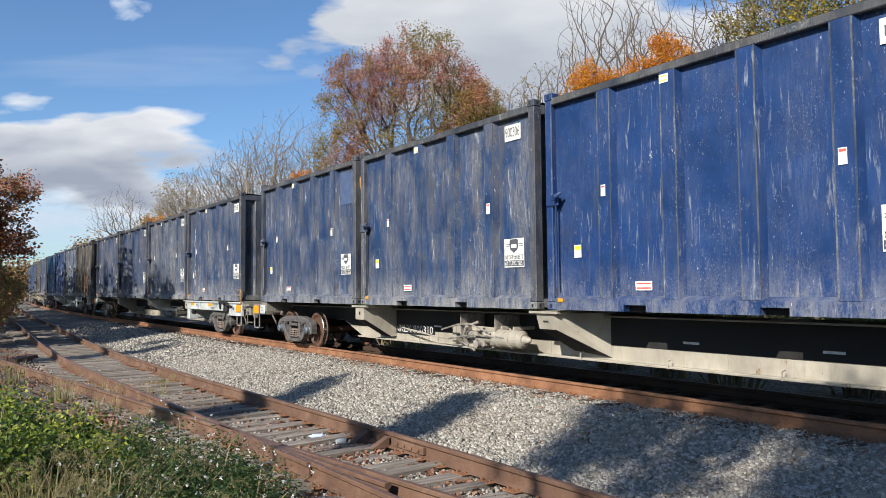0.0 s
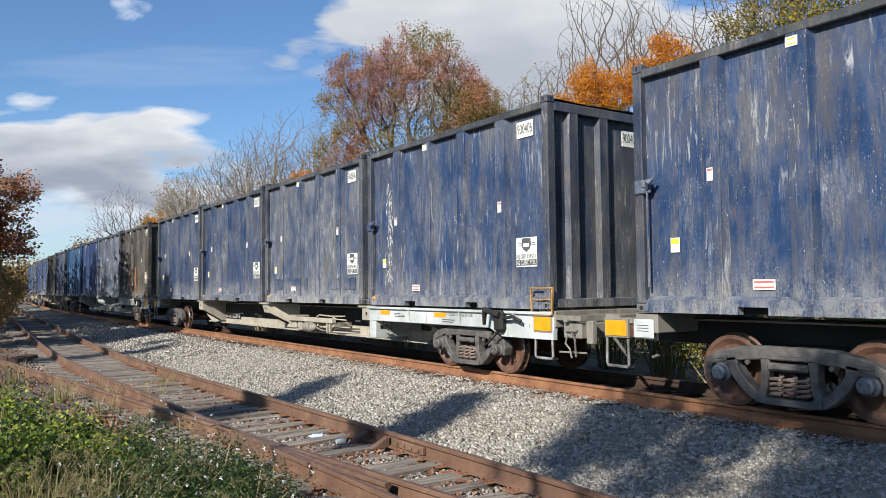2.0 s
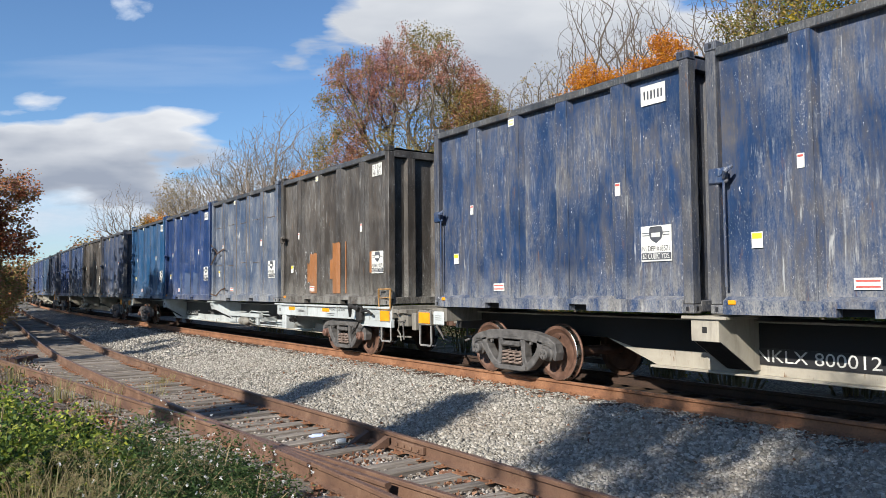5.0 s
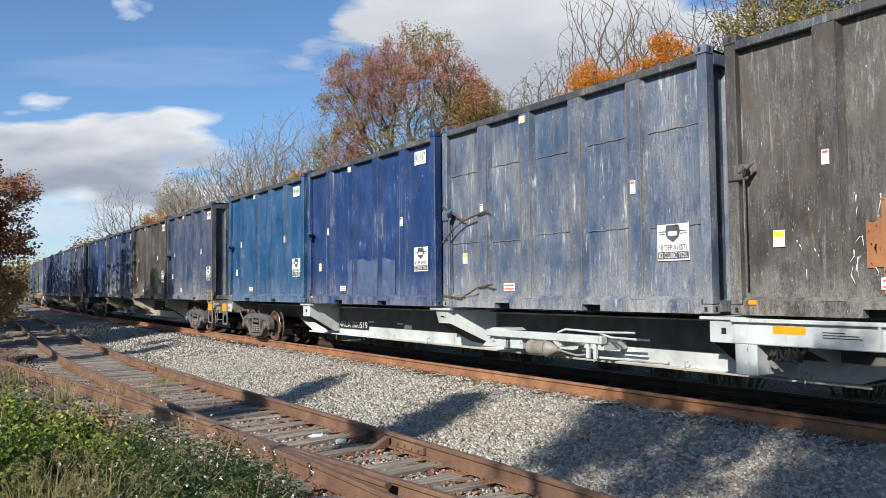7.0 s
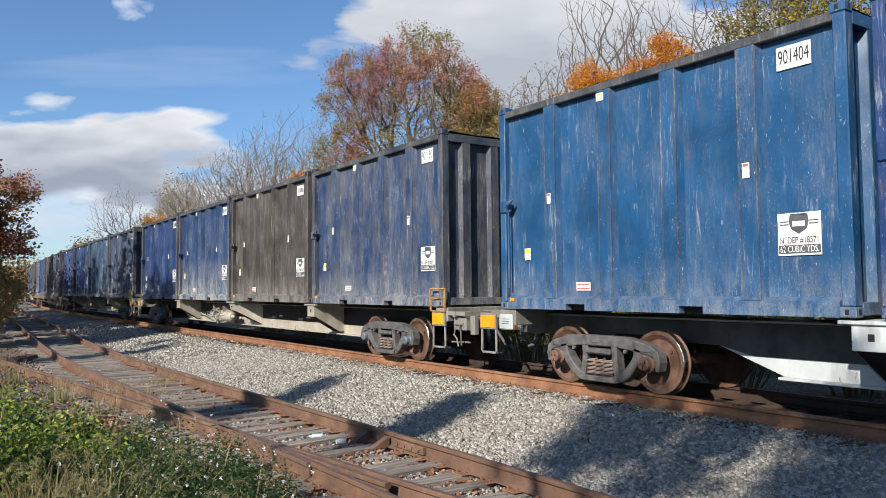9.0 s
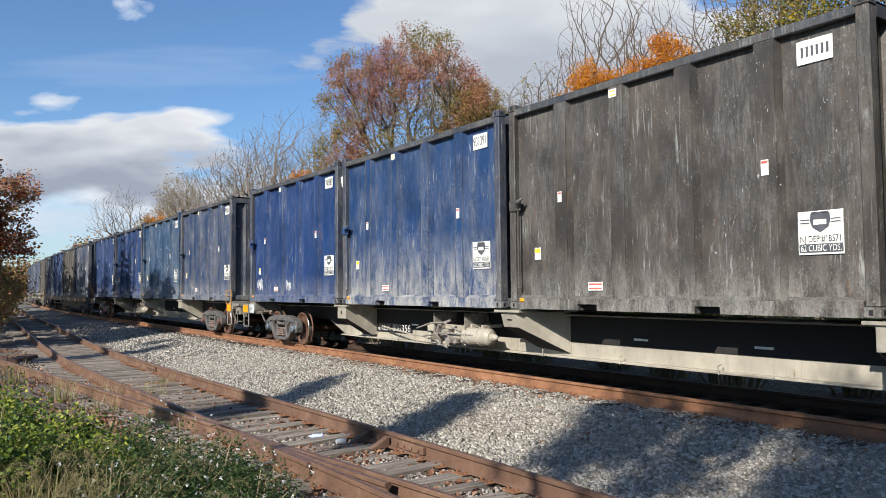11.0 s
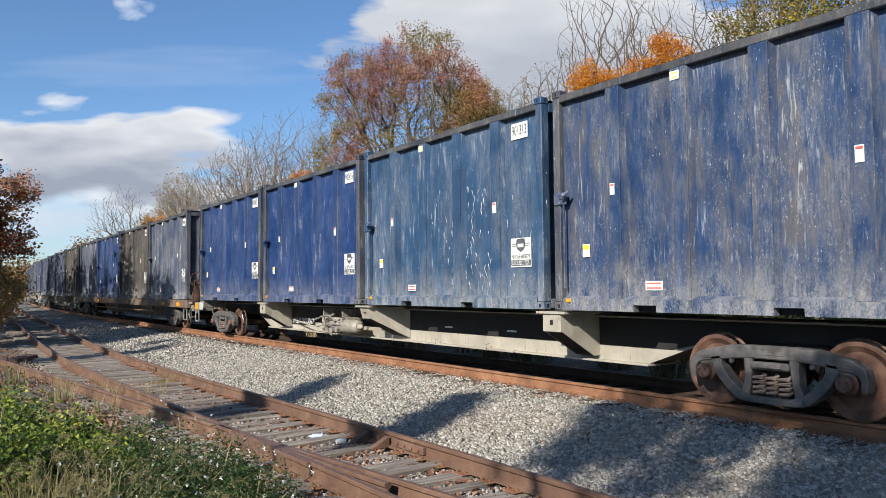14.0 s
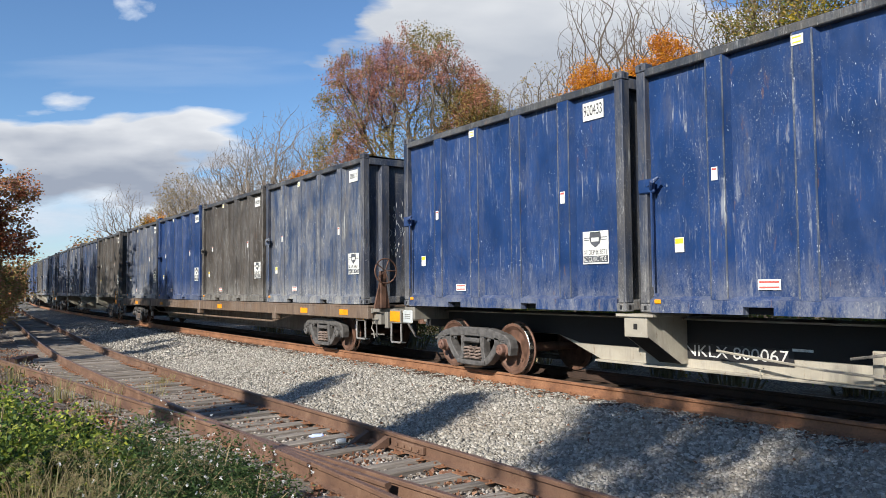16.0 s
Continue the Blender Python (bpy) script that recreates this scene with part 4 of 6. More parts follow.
        m.tube([(-0.35, -0.1, 0.85), (-0.36, -0.3, 0.72), (-0.3, -0.5, 0.46), (-0.2, -0.62, 0.40)], 0.028, 8)
        m.tube([(-1.12, -0.1, 0.86), (-1.14, -0.16, 0.80), (-0.4, -0.2, 0.78)], 0.014, 6)
        m.tube([(-1.13, -0.12, 0.84), (-1.15, -0.2, 0.72), (-1.15, -0.22, 0.46)], 0.018, 6)
        return m.make("air_hose", M_CAST)
    for y, turn in ((-e - 0.28, 0), (e + 0.34, 180)):
        part("end_platform", once(("platform", key), platform), car).matrix_basis = pose(0, y, 0, 0, 0, turn)
        part("coupler", once("coupler", coupler), car, "rusty knuckle coupler").matrix_basis = pose(0, y + (-0.1 if turn == 0 else 0.1), 0, 0, 0, turn)
        part("air_hose", once("hose", hose), car, "hanging air hose and lever").matrix_basis = pose(0, y, 0, 0, 0, turn)
    for y, s in ((-e + 0.2, -1), (e + 0.42, -1), (-e + 0.2, 1), (e + 0.42, 1)):
        part("step", once("step", steps), car, "grey sill step").matrix_basis = pose(0, y, 0) if s < 0 else pose(0, y, 0, 0, 0, 180)
        o = part("reflector_plate", once("orange", lambda: Mesh().box(-1.222, -1.20, -0.20, 0.20, 0.84, 1.06, 0.004).box(-1.21, -1.16, -0.225, 0.225, 0.81, 1.09, 0.006, 1).make("reflector_plate", M_ORANGE, M_DIRTY)), car, "orange plate")
        o.matrix_basis = pose(0, y, 0) if s < 0 else pose(0, y, 0, 0, 0, 180)
    part("notice_plate", once("notice", lambda: Mesh().box(-1.212, -1.17, -0.18, 0.18, 0.82, 1.09, 0.03).box(-1.215, -1.211, -0.10, 0.10, 0.92, 0.93, 0, 1).box(-1.215, -1.211, -0.10, 0.10, 0.96, 0.97, 0, 1).box(-1.215, -1.211, -0.10, 0.10, 1.0, 1.01, 0, 1).make("notice_plate", M_WHITE, M_CAST)), car, "white plate with faint lines").matrix_basis = pose(0, e - 0.08, 0)
    if not flat:
        part("ladder_rail", once("ladder", ladder), car, "yellow-brown ladder rail").matrix_basis = pose(0, -e + 0.2, 0)

    # trucks and wheels
    truck(car, (AXLES[0] + AXLES[1]) / 2, caps)
    truck(car, (AXLES[2] + AXLES[3]) / 2, caps)
    for y in AXLES:
        w = part("wheelset", once("wheelset", wheelset_mesh), car, "rusty wheels on an axle")
        w.matrix_basis = pose(0, y, WHEEL_R)
        if spin:
            WHEELS.append((w, y))

    # brake gear under the third container
    def reservoir():
        m = Mesh()
        m.tube([(-0.78, -0.38, 0.62), (-0.78, -0.32, 0.62), (-0.78, 0.38, 0.62), (-0.78, 0.44, 0.62)], [0.10, 0.165, 0.165, 0.10], 20)
        m.tube([(-0.78, 0.42, 0.62), (-0.78, 0.68, 0.62), (-0.78, 0.71, 0.62)], [0.12, 0.12, 0.07], 16)
        m.tube([(-0.78, -0.36, 0.62), (-0.78, -0.50, 0.62), (-0.78, -0.56, 0.62)], [0.08, 0.06, 0.02], 10)
        for y in (-0.1, 0.25):
            m.tube([(-0.78 + 0.17 * math.cos(w * math.pi / 8), y, 0.62 + 0.17 * math.sin(w * math.pi / 8)) for w in range(17)], 0.012, 5)
            m.box(-0.80, -0.30, y - 0.02, y + 0.02, 0.78, 0.84, 0.006)
        return m.make("reservoir", M_CREAM)

    def gear_beam():
        """A long box beam on brackets that carries the brake gear."""
        m = Mesh()
        m.box(-0.92, -0.78, -1.45, 1.45, 0.66, 0.785, 0.012)
        m.prism([(0.8, 0.78), (1.4, 0.78), (1.3, 0.82), (0.9, 0.82)], -0.9, -0.5, "x")
        for y in (-1.40, -0.45, 0.55, 1.35):
            m.box(-0.85, -0.30, y - 0.03, y + 0.03, 0.56, 0.68, 0.008)
        for y in (-1.12, -1.28):
            m.box(-0.90, -0.84, y - 0.03, y + 0.03, 0.42, 0.68, 0.008)
        m.prism([(1.0, 0.66), (1.42, 0.66), (1.7, 0.46), (1.0, 0.46)], -0.82, -0.78, "x")
        m.box(-0.84, -0.74, 0.52, 0.86, 0.46, 0.66, 0.012)
        m.tube([(-0.84, -2.05, 0.86), (-0.85, -1.3, 0.84), (-0.86, -0.6, 0.86), (-0.86, -0.42, 0.80)], 0.018, 7)
        m.tube([(-0.80, -2.05, 0.76), (-0.82, -1.55, 0.77), (-0.84, -1.3, 0.84)], 0.018, 7)
        m.tube([(-0.80, -1.2, 0.44), (-0.76, -2.6, 0.45)], 0.022, 7)
        return m.make("gear_beam", paint)

    def hung_tank():
        m = Mesh()
        m.tube([(-0.86, 0.38, 0.52), (-0.86, 0.34, 0.52), (-0.86, 0.27, 0.52), (-0.86, -0.16, 0.52), (-0.86, -0.20, 0.52), (-0.86, -0.38, 0.52), (-0.86, -0.42, 0.52)], [0.05, 0.07, 0.125, 0.13, 0.14, 0.055, 0.04], 18)
        m.tube([(-0.86 + 0.145 * math.cos(w * math.pi / 8), -0.18, 0.52 + 0.145 * math.sin(w * math.pi / 8)) for w in range(17)], 0.012, 5)
        m.tube([(-0.86, -0.40, 0.52), (-0.86, -0.62, 0.48), (-0.86, -0.85, 0.45), (-0.86, -1.1, 0.48)], 0.018, 6)
        for y in (-0.1, 0.2):
            m.box(-0.90, -0.82, y - 0.04, y + 0.04, 0.60, 0.68, 0.006)
        return m.make("brake_cylinder", M_DIRTY)

    def valve():
        m = Mesh()
        m.box(-0.62, -0.56, -1.1, 0.75, 0.62, 0.80, 0.01, 1)
        m.box(-0.64, -0.32, 0.62, 0.74, 0.42, 0.78, 0.01, 1)
        m.box(-0.84, -0.66, -0.30, 0.02, 0.52, 0.72, 0.04)
        m.tube([(-0.86, -0.1, 0.46), (-0.94, -0.05, 0.62), (-0.92, -0.12, 0.80), (-0.84, -0.42, 0.90)], 0.03, 7)
        m.tube([(-0.9, 0.5, 0.55), (-0.95, -0.4, 0.66), (-0.93, -1.3, 0.64)], 0.02, 6)
        m.box(-0.86, -0.62, -0.95, -0.75, 0.46, 0.72, 0.03)
        m.box(-0.90, -0.66, -0.62, -0.35, 0.42, 0.66, 0.04)
        m.tube([(-0.8, -0.50, 0.5), (-0.98, -0.50, 0.5)], 0.08, 10)
        m.tube([(-0.85, -0.3, 0.50), (-0.85, -0.3, 0.36), (-0.8, 0.0, 0.42), (-0.8, 0.2, 0.5)], 0.022, 6)
        m.tube([(-0.9, -0.85, 0.70), (-0.95, -0.3, 0.86), (-0.9, 0.2, 0.83), (-0.8, 0.9, 0.7)], 0.018, 6)
        for y in (-1.0, 0.08):
            m.box(-0.9, -0.3, y, y + 0.03, 0.62, 1.05, 0.005)
        return m.make("brake_valve", M_VALVE, M_CREAM)

    def rod():
        m = Mesh()
        m.tube([(-0.44, -7.2, 0.345), (-0.44, 4.2, 0.345)], 0.02, 6)
        for y in (-6.4, -4.6, -2.8, 2.2):
            m.tube([(-0.40, y, 0.345), (-0.47, y, 0.33), (-0.48, y, 0.44), (-0.40, y, 0.46)], 0.012, 5)
        return m.make("brake_rod", M_CREAM)
    yb = -e + (10.6 if sill_front else 13.9)
    if not flat:
        if sill_front:
            part("gear_beam", once(("gearbeam", key), gear_beam), car, "pale box beam with pipes").matrix_basis = pose(0, -e + 10.05, 0)
            part("brake_cylinder", once("tank", hung_tank), car, "grey cone-ended brake cylinder").matrix_basis = pose(0, -e + 10.05, 0)
        else:
            part("reservoir", once("reservoir", reservoir), car, "pale cylindrical air reservoir").matrix_basis = pose(0, -e + 13.95, 0)
            part("brake_valve", once("valve", valve), car, "sooty brake valve and pipes").matrix_basis = pose(0, yb + 1.35, 0)
        part("brake_rod", once("rod", rod), car, "pipe along the foot of the sill").matrix_basis = pose(0, yb + 1.4, 0)
        if not sill_front:
            part("pull_rod", once("pullrod", lambda: Mesh().tube([(-0.68, 0.0, 0.50), (-0.68, 0.8, 0.54), (-0.55, 2.3, 0.66)], 0.018, 6).make("pull_rod", M_CREAM)), car, "brake pull rod").matrix_basis = pose(0, yb + 1.9, 0)
        for k, y in enumerate((-e + 8.3, -e + 10.4, -e + 15.6, -e + 17.0)):
            part("marker_strip", once("strip", lambda: Mesh().box(-0.319, -0.313, -0.14, 0.14, 0.70, 0.735).make("marker_strip", M_SIGN)), car, "white marker strip").matrix_basis = pose(0, y, 0)

    # reporting mark on the sill under the last container
    if not flat:
        mk = part("mark_panel", once("mark_panel", lambda: Mesh().box(-0.318, -0.3135, -0.88, 0.88, 0.50, 0.72).make("mark_panel", M_INK)), car, "black panel with white letters")
        mk.matrix_basis = pose(0, e - 7.2, 0)
        if mark:
            w = lettering(mark, 0.14, M_LETTER, "mark")
            dims = max(v.co.y for v in w.vertices) - min(v.co.y for v in w.vertices)
            part("writing", w, mk).matrix_basis = Matrix.Translation((-0.3195, 0, 0.61)) @ Matrix.Diagonal((1, 1.6 / dims, 1.2, 1))

    if sill_front:
        def sidesill():
            m = Mesh()
            m.box(-1.20, -1.10, -e - 0.05, -e + 6.1, 0.83, 1.12, 0.012)
            m.box(-1.25, -1.20, -e - 0.05, -e + 6.1, 1.10, 1.15, 0.008)
            for y in (0.9, 2.5, 4.3):
                m.prism([(-1.25, 1.10), (-1.20, 1.10), (-1.20, 0.84)], -e + y, -e + y + 0.03, "y")
            m.box(-1.193, -0.3, -e + 5.78, -e + 6.08, 0.45, 0.835, 0.012)
            m.prism([(-e - 0.05, 0.70), (-e + 1.25, 0.70), (-e + 1.62, 0.84), (-e - 0.05, 0.84)], -1.205, -1.12, "x")
            for y in (2.3, 3.9, 5.2):
                m.prism([(-1.197, 0.84), (-0.35, 0.84), (-0.35, 0.55)], -e + y, -e + y + 0.025, "y")
            return m.make("side_sill", M_WHITE)
        part("side_sill", once("sidesill", sidesill), car, "white painted side sill")
        for y, l in ((0.35, 0.0), (3.2, 0.36), (5.35, 0.36)):
            if l:
                part("yellow_patch", once("ypatch", lambda: Mesh().box(-1.205, -1.199, -0.2, 0.2, 0.98, 1.07).make("yellow_patch", M_ORANGE)), car, "orange reflective patch").matrix_basis = pose(0, -e + y, 0)
        w1 = part("writing", lettering("EMPTY LOAD 1/4 ADJ. BLOCK", 0.055, M_INK, "sill"), car)
        w1.matrix_basis = pose(-1.2035, -e + 2.62, 1.04)
        part("writing", bars(M_INK, [(-0.22, 0.22, 0.0, 0.014), (-0.15, 0.22, -0.04, -0.026)], "sillbars"), car).matrix_basis = pose(-1.203, -e + 2.9, 0.93)
        part("writing", bars(M_INK, [(-0.2, 0.2, 0.0, 0.011), (-0.24, 0.2, -0.03, -0.019), (-0.05, 0.2, 0.03, 0.041)], "sillbars2"), car).matrix_basis = pose(-1.203, -e + 4.75, 0.98)

        def handbrake():
            m = Mesh()
            m.box(-1.34, -1.18, -0.12, 0.12, 0.78, 1.16, 0.05)
            m.tube([(-1.36, -0.1, 1.08), (-1.40, 0.25, 1.16), (-1.36, 0.32, 0.9)], [0.05, 0.06, 0.03], 8)
            m.tube([(-1.3, -0.15, 1.02), (-1.34, -0.45, 1.06), (-1.3, -0.62, 0.98)], 0.03, 8)
            m.tube([(-1.25, 0.05, 0.8), (-1.22, 0.3, 0.62), (-1.15, 0.6, 0.5)], 0.02, 6)
            return m.make("hand_brake", M_DARK)
        part("hand_brake", once("handbrake", handbrake), car, "black hand brake housing").matrix_basis = pose(0, -e + 1.25, 0)

        def chainbox():
            m = Mesh()
            for i in range(9):
                m.tube([(-1.1 - 0.03 * math.sin(i), -0.2 + i * 0.05, 0.72 + 0.09 * math.cos(i * 1.7)), (-1.16, -0.18 + i * 0.05, 0.76 + 0.09 * math.sin(i * 2.3)), (-1.1, -0.12 + i * 0.05, 0.66)], 0.022, 6)
            return m.make("chain", M_DARK)
        part("chain", once("chainbox", chainbox), car, "bundle of dark chain").matrix_basis = pose(0, -e + 5.4, 0)
    if flat:
        def deck():
            m = Mesh()
            m.box(-1.28, -1.12, -e - 0.3, e + 0.4, 0.86, 1.13, 0.015)
            m.box(1.12, 1.28, -e - 0.3, e + 0.4, 0.86, 1.13, 0.015)
            m.box(-1.28, 1.28, -e - 0.3, e + 0.4, 1.12, 1.17, 0.008)
            for y in (-e + 5.3, 0, e - 5.3):
                m.box(-1.30, -1.12, y - 0.12, y + 0.12, 0.70, 1.12, 0.02)
            m.tube([(-1.05, -e + 4.4, 0.86), (-1.05, -e + 6.0, 0.62), (-1.05, e - 6.0, 0.62), (-1.05, e - 4.4, 0.86)], 0.03, 8)
            return m.make("deck", M_BROWN)
        part("deck", once("deck", deck), car, "brown deck with side sills")
        for y in (-e + 0.9, -e + 3.2, -e + 10.2, e - 7.2, e - 2.6):
            part("yellow_patch", once("fpatch", lambda: Mesh().box(-1.286, -1.279, -0.22, 0.22, 0.93, 1.06).make("yellow_patch", M_ORANGE)), car, "orange reflective patch").matrix_basis = pose(0, y, 0)

        def brake_wheel():
            m = Mesh()
            m.box(-1.0, -0.84, -0.05, 0.05, 1.1, 1.95, 0.015)
            ring = [(-0.92 + 0.28 * math.cos(w * math.pi / 12), -0.14, 1.95 + 0.28 * math.sin(w * math.pi / 12)) for w in range(25)]
            m.tube(ring, 0.018, 6)
            for w in range(5):
                a = 2 * math.pi * w / 5
                m.tube([(-0.92, -0.12, 1.95), (-0.92 + 0.28 * math.cos(a), -0.14, 1.95 + 0.28 * math.sin(a))], 0.012, 5)
            m.prism([(-1.15, 1.1), (-0.75, 1.1), (-0.86, 1.8), (-0.98, 1.8)], -0.03, 0.03, "y")
            return m.make("brake_wheel", M_RUSTW)
        part("brake_wheel", once("brakewheel", brake_wheel), car, "rusty brake wheel on a stand").matrix_basis = pose(0, -e - 0.36, 0)
    return car


TRAIN_CARS, TRAIN_BOXES = [], []

L_BLUE = "scuffed royal blue steel container on a flat car"
L_NAVY = "grimy navy steel container with pale streaks"
L_DUSTY = "dust-greyed blue steel container with pale streaks"
L_SOOT = "soot-black steel container with pale scrapes"
L_TEAL = "teal blue steel container with light scuffs"
L_SKY = "faded light blue container with white scratches"
KINDS = {"b": (M_BLUE, M_BLUE, L_BLUE), "B": (M_BLUE, M_POST, L_BLUE), "n": (M_NAVY, M_POST, L_NAVY), "d": (M_DUSTY, M_POST, L_DUSTY),
         "s": (M_SOOT, M_SOOT, L_SOOT), "t": (M_TEAL, M_TEAL, L_TEAL), "l": (M_LIMED, M_POST, "blue steel container splashed white along its foot"), "g": (M_SCOURED, M_SCOURED, "scoured slate-blue steel container with rusty seams and chains"), "k": (M_SKYBLUE, M_SKYBLUE, L_SKY)}
# per car: paint, mark, caps, kind, then four containers from the leading end: kind and number
CONSIST = [
    (M_CREAM, "NKLX 800310", M_CAPB, "", [("b", ""), ("b", ""), ("n", "900306"), ("n", None)]),
    (M_CREAM, "NKLX 800012", M_CAST, "sill", [("n", "900406"), ("d", "900646"), ("n", "900537"), ("n", "")]),
    (M_WHITE, "NKLX 800519", M_CAPR, "sill", [("s", "ETSU\n4183"), ("g", None), ("b", "901417"), ("t", "901404")]),
    (M_CREAM, "NKLX 800356", M_CAPB, "", [("n", "901190"), ("s", ""), ("l", "901391"), ("B", "900980")]),
    (M_CREAM, "NKLX 800067", M_CAPR, "", [("n", "900203"), ("k", "901313"), ("B", "900455"), ("B", "900433")]),
    (M_BROWN, "", M_CAST, "flat", [("d", ""), ("s", ""), ("b", ""), ("d", "")]),
    (M_CREAM, "", M_CAST, "", [("s", ""), ("n", ""), ("d", ""), ("n", "")]),
    (M_CREAM, "", M_CAST, "sill", [("n", ""), ("d", ""), ("s", ""), ("B", "")]),
    (M_CREAM, "", M_CAST, "", [("B", ""), ("d", ""), ("s", ""), ("t", "")]),
    (M_CREAM, "", M_CAST, "", [("n", ""), ("B", ""), ("d", ""), ("k", "")]),
    (M_CREAM, "", M_CAST, "", [("d", ""), ("B", ""), ("B", ""), ("n", "")]),
]


def build_train():
    for i, (paint, mark, caps, kind, boxes) in enumerate(CONSIST):
        lab = "brown flat car with low side sills" if kind == "flat" else ("white spine car with a side sill" if kind == "sill" else "cream spine car with open cross arms")
        car = spine_car(paint, lab + " on two trucks", mark, caps, kind == "sill", kind == "flat", i < 7)
        front = FIRST + i * CAR_PITCH
        TRAIN_CARS.append((car, front + HALF))
        for k, (code, number) in enumerate(boxes):
            cor = code == "c"
            pa, tr, lab = KINDS["s" if cor else code]
            c = container(pa, tr, "", "black ribbed steel container, weathered" if cor else lab, number, i < 6, number is not None, cor, k == 0)
            TRAIN_BOXES.append((c, front + BOX_L / 2 + k * (BOX_L + BOX_GAP), i, k))


build_train()


# ---- plants ----
def leaf_cloud(name, pts, mats, size, rng, slots=None, droop=0.0, shape=1.7):
    """Many small leaves, each a bent rhombus, at the points given."""
    pts = np.asarray(pts, dtype=float)
    n = len(pts)
    a = rng.normal(size=(n, 3))
    a[:, 2] = a[:, 2] * 0.6 - droop
    a /= np.linalg.norm(a, axis=1)[:, None]
    b = np.cross(a, rng.normal(size=(n, 3)))
    b /= np.linalg.norm(b, axis=1)[:, None] + 1e-9
    c = np.cross(a, b)
    s = (size * rng.uniform(0.6, 1.35, n))[:, None]
    v = np.stack([pts - a * s * 0.5, pts + b * s * 0.5 / shape + c * s * 0.10, pts + a * s * 0.5, pts - b * s * 0.5 / shape + c * s * 0.10], 1)
    f = np.arange(n * 4).reshape(n, 4)
    me = raw_mesh(name, v.reshape(-1, 3), f, mats, 4)
    if slots is not None:
        me.polygons.foreach_set("material_index", np.asarray(slots, dtype=np.int32))
    return me


def tree(label, at, h, spread, seed, leaves, bark_mat, per_tip=8, leaf=0.17, kids=(4, 4, 4, 3, 3), scatter=0.35, fork=0.28, lift=0.05, bare=0.0):
    """A tapered trunk that forks into limbs and twigs, with clumps of leaves on the outer twigs."""
    rng = np.random.default_rng(seed)
    wood_mesh, tips = Mesh(), []
    top = len(kids)
    lens = [h * fork] + [h * (1 - fork) * k for k in (0.36, 0.27, 0.19, 0.13, 0.085, 0.06)]

    def limb(p, d, level, r):
        n = (6, 5, 4, 3, 3, 2, 2)[level]
        step = lens[level] * rng.uniform(0.75, 1.2) / n
        pts, rad = [p], [r]
        end = r * (0.65 if level == 0 else 0.5)
        for i in range(n):
            w = 0.05 if level == 0 else 0.2
            d = (d + Vector(rng.normal(0, w, 3)) + Vector((0, 0, lift if level else 0.0))).normalized()
            p = p + d * step
            pts.append(p)
            rad.append(r + (end - r) * (i + 1) / n)
        wood_mesh.tube(pts, rad, (8, 6, 5, 4, 3, 3, 3)[level])
        if level == top:
            tips.append(pts)
            return
        ang0 = rng.uniform(0, 6.3)
        for k in range(kids[level]):
            t = 1.0 if k == 0 else rng.uniform(0.45 if level else 0.7, 1.0)
            i = min(n - 1, int(t * n))
            q = pts[i] + (pts[i + 1] - pts[i]) * min(1.0, t * n - i)
            ang = ang0 + 2.4 * k + rng.uniform(-0.3, 0.3)
            side = Vector((math.cos(ang), math.sin(ang), 0))
            side = (side - d * side.dot(d)).normalized()
            opening = (rng.uniform(0.25, 0.5) if k == 0 else rng.uniform(0.6, 1.05)) * spread
            nd = (d * math.cos(opening) + side * math.sin(opening)).normalized()
            limb(q, nd, level + 1, max(0.009, rad[i] * (0.85 if k == 0 else 0.66)))

    gz = ground_z(at[0], at[1]) - 0.1

    limb(Vector((0, 0, 0)), Vector((0, 0, 1)), 0, h * 0.017 + 0.05)
    t = thing("tree", label, "tree", "trees along the railway")
    t.matrix_basis = pose(at[0], at[1], gz)
    part("trunk", wood_mesh.make("trunk", bark_mat), t)
    if per_tip:
        pts = []
        for tip in tips:
            if rng.random() < bare:
                continue
            for _ in range(per_tip):
                c = tip[int(rng.integers(0, len(tip)))]
                pts.append(tuple(c + Vector(rng.normal(0, scatter, 3))))
        mats = leaves if isinstance(leaves, tuple) else (leaves,)
        xs = np.array([noise.noise((p[0] * 0.45, p[1] * 0.45, p[2] * 0.45 + seed)) for p in pts])
        slots = np.clip(((xs + rng.normal(0, 0.14, len(xs))) * 2.2 + 0.5) * len(mats), 0, len(mats) - 1).astype(int)
        part("crown", leaf_cloud("crown", pts, mats, leaf, rng, slots), t)
    return t


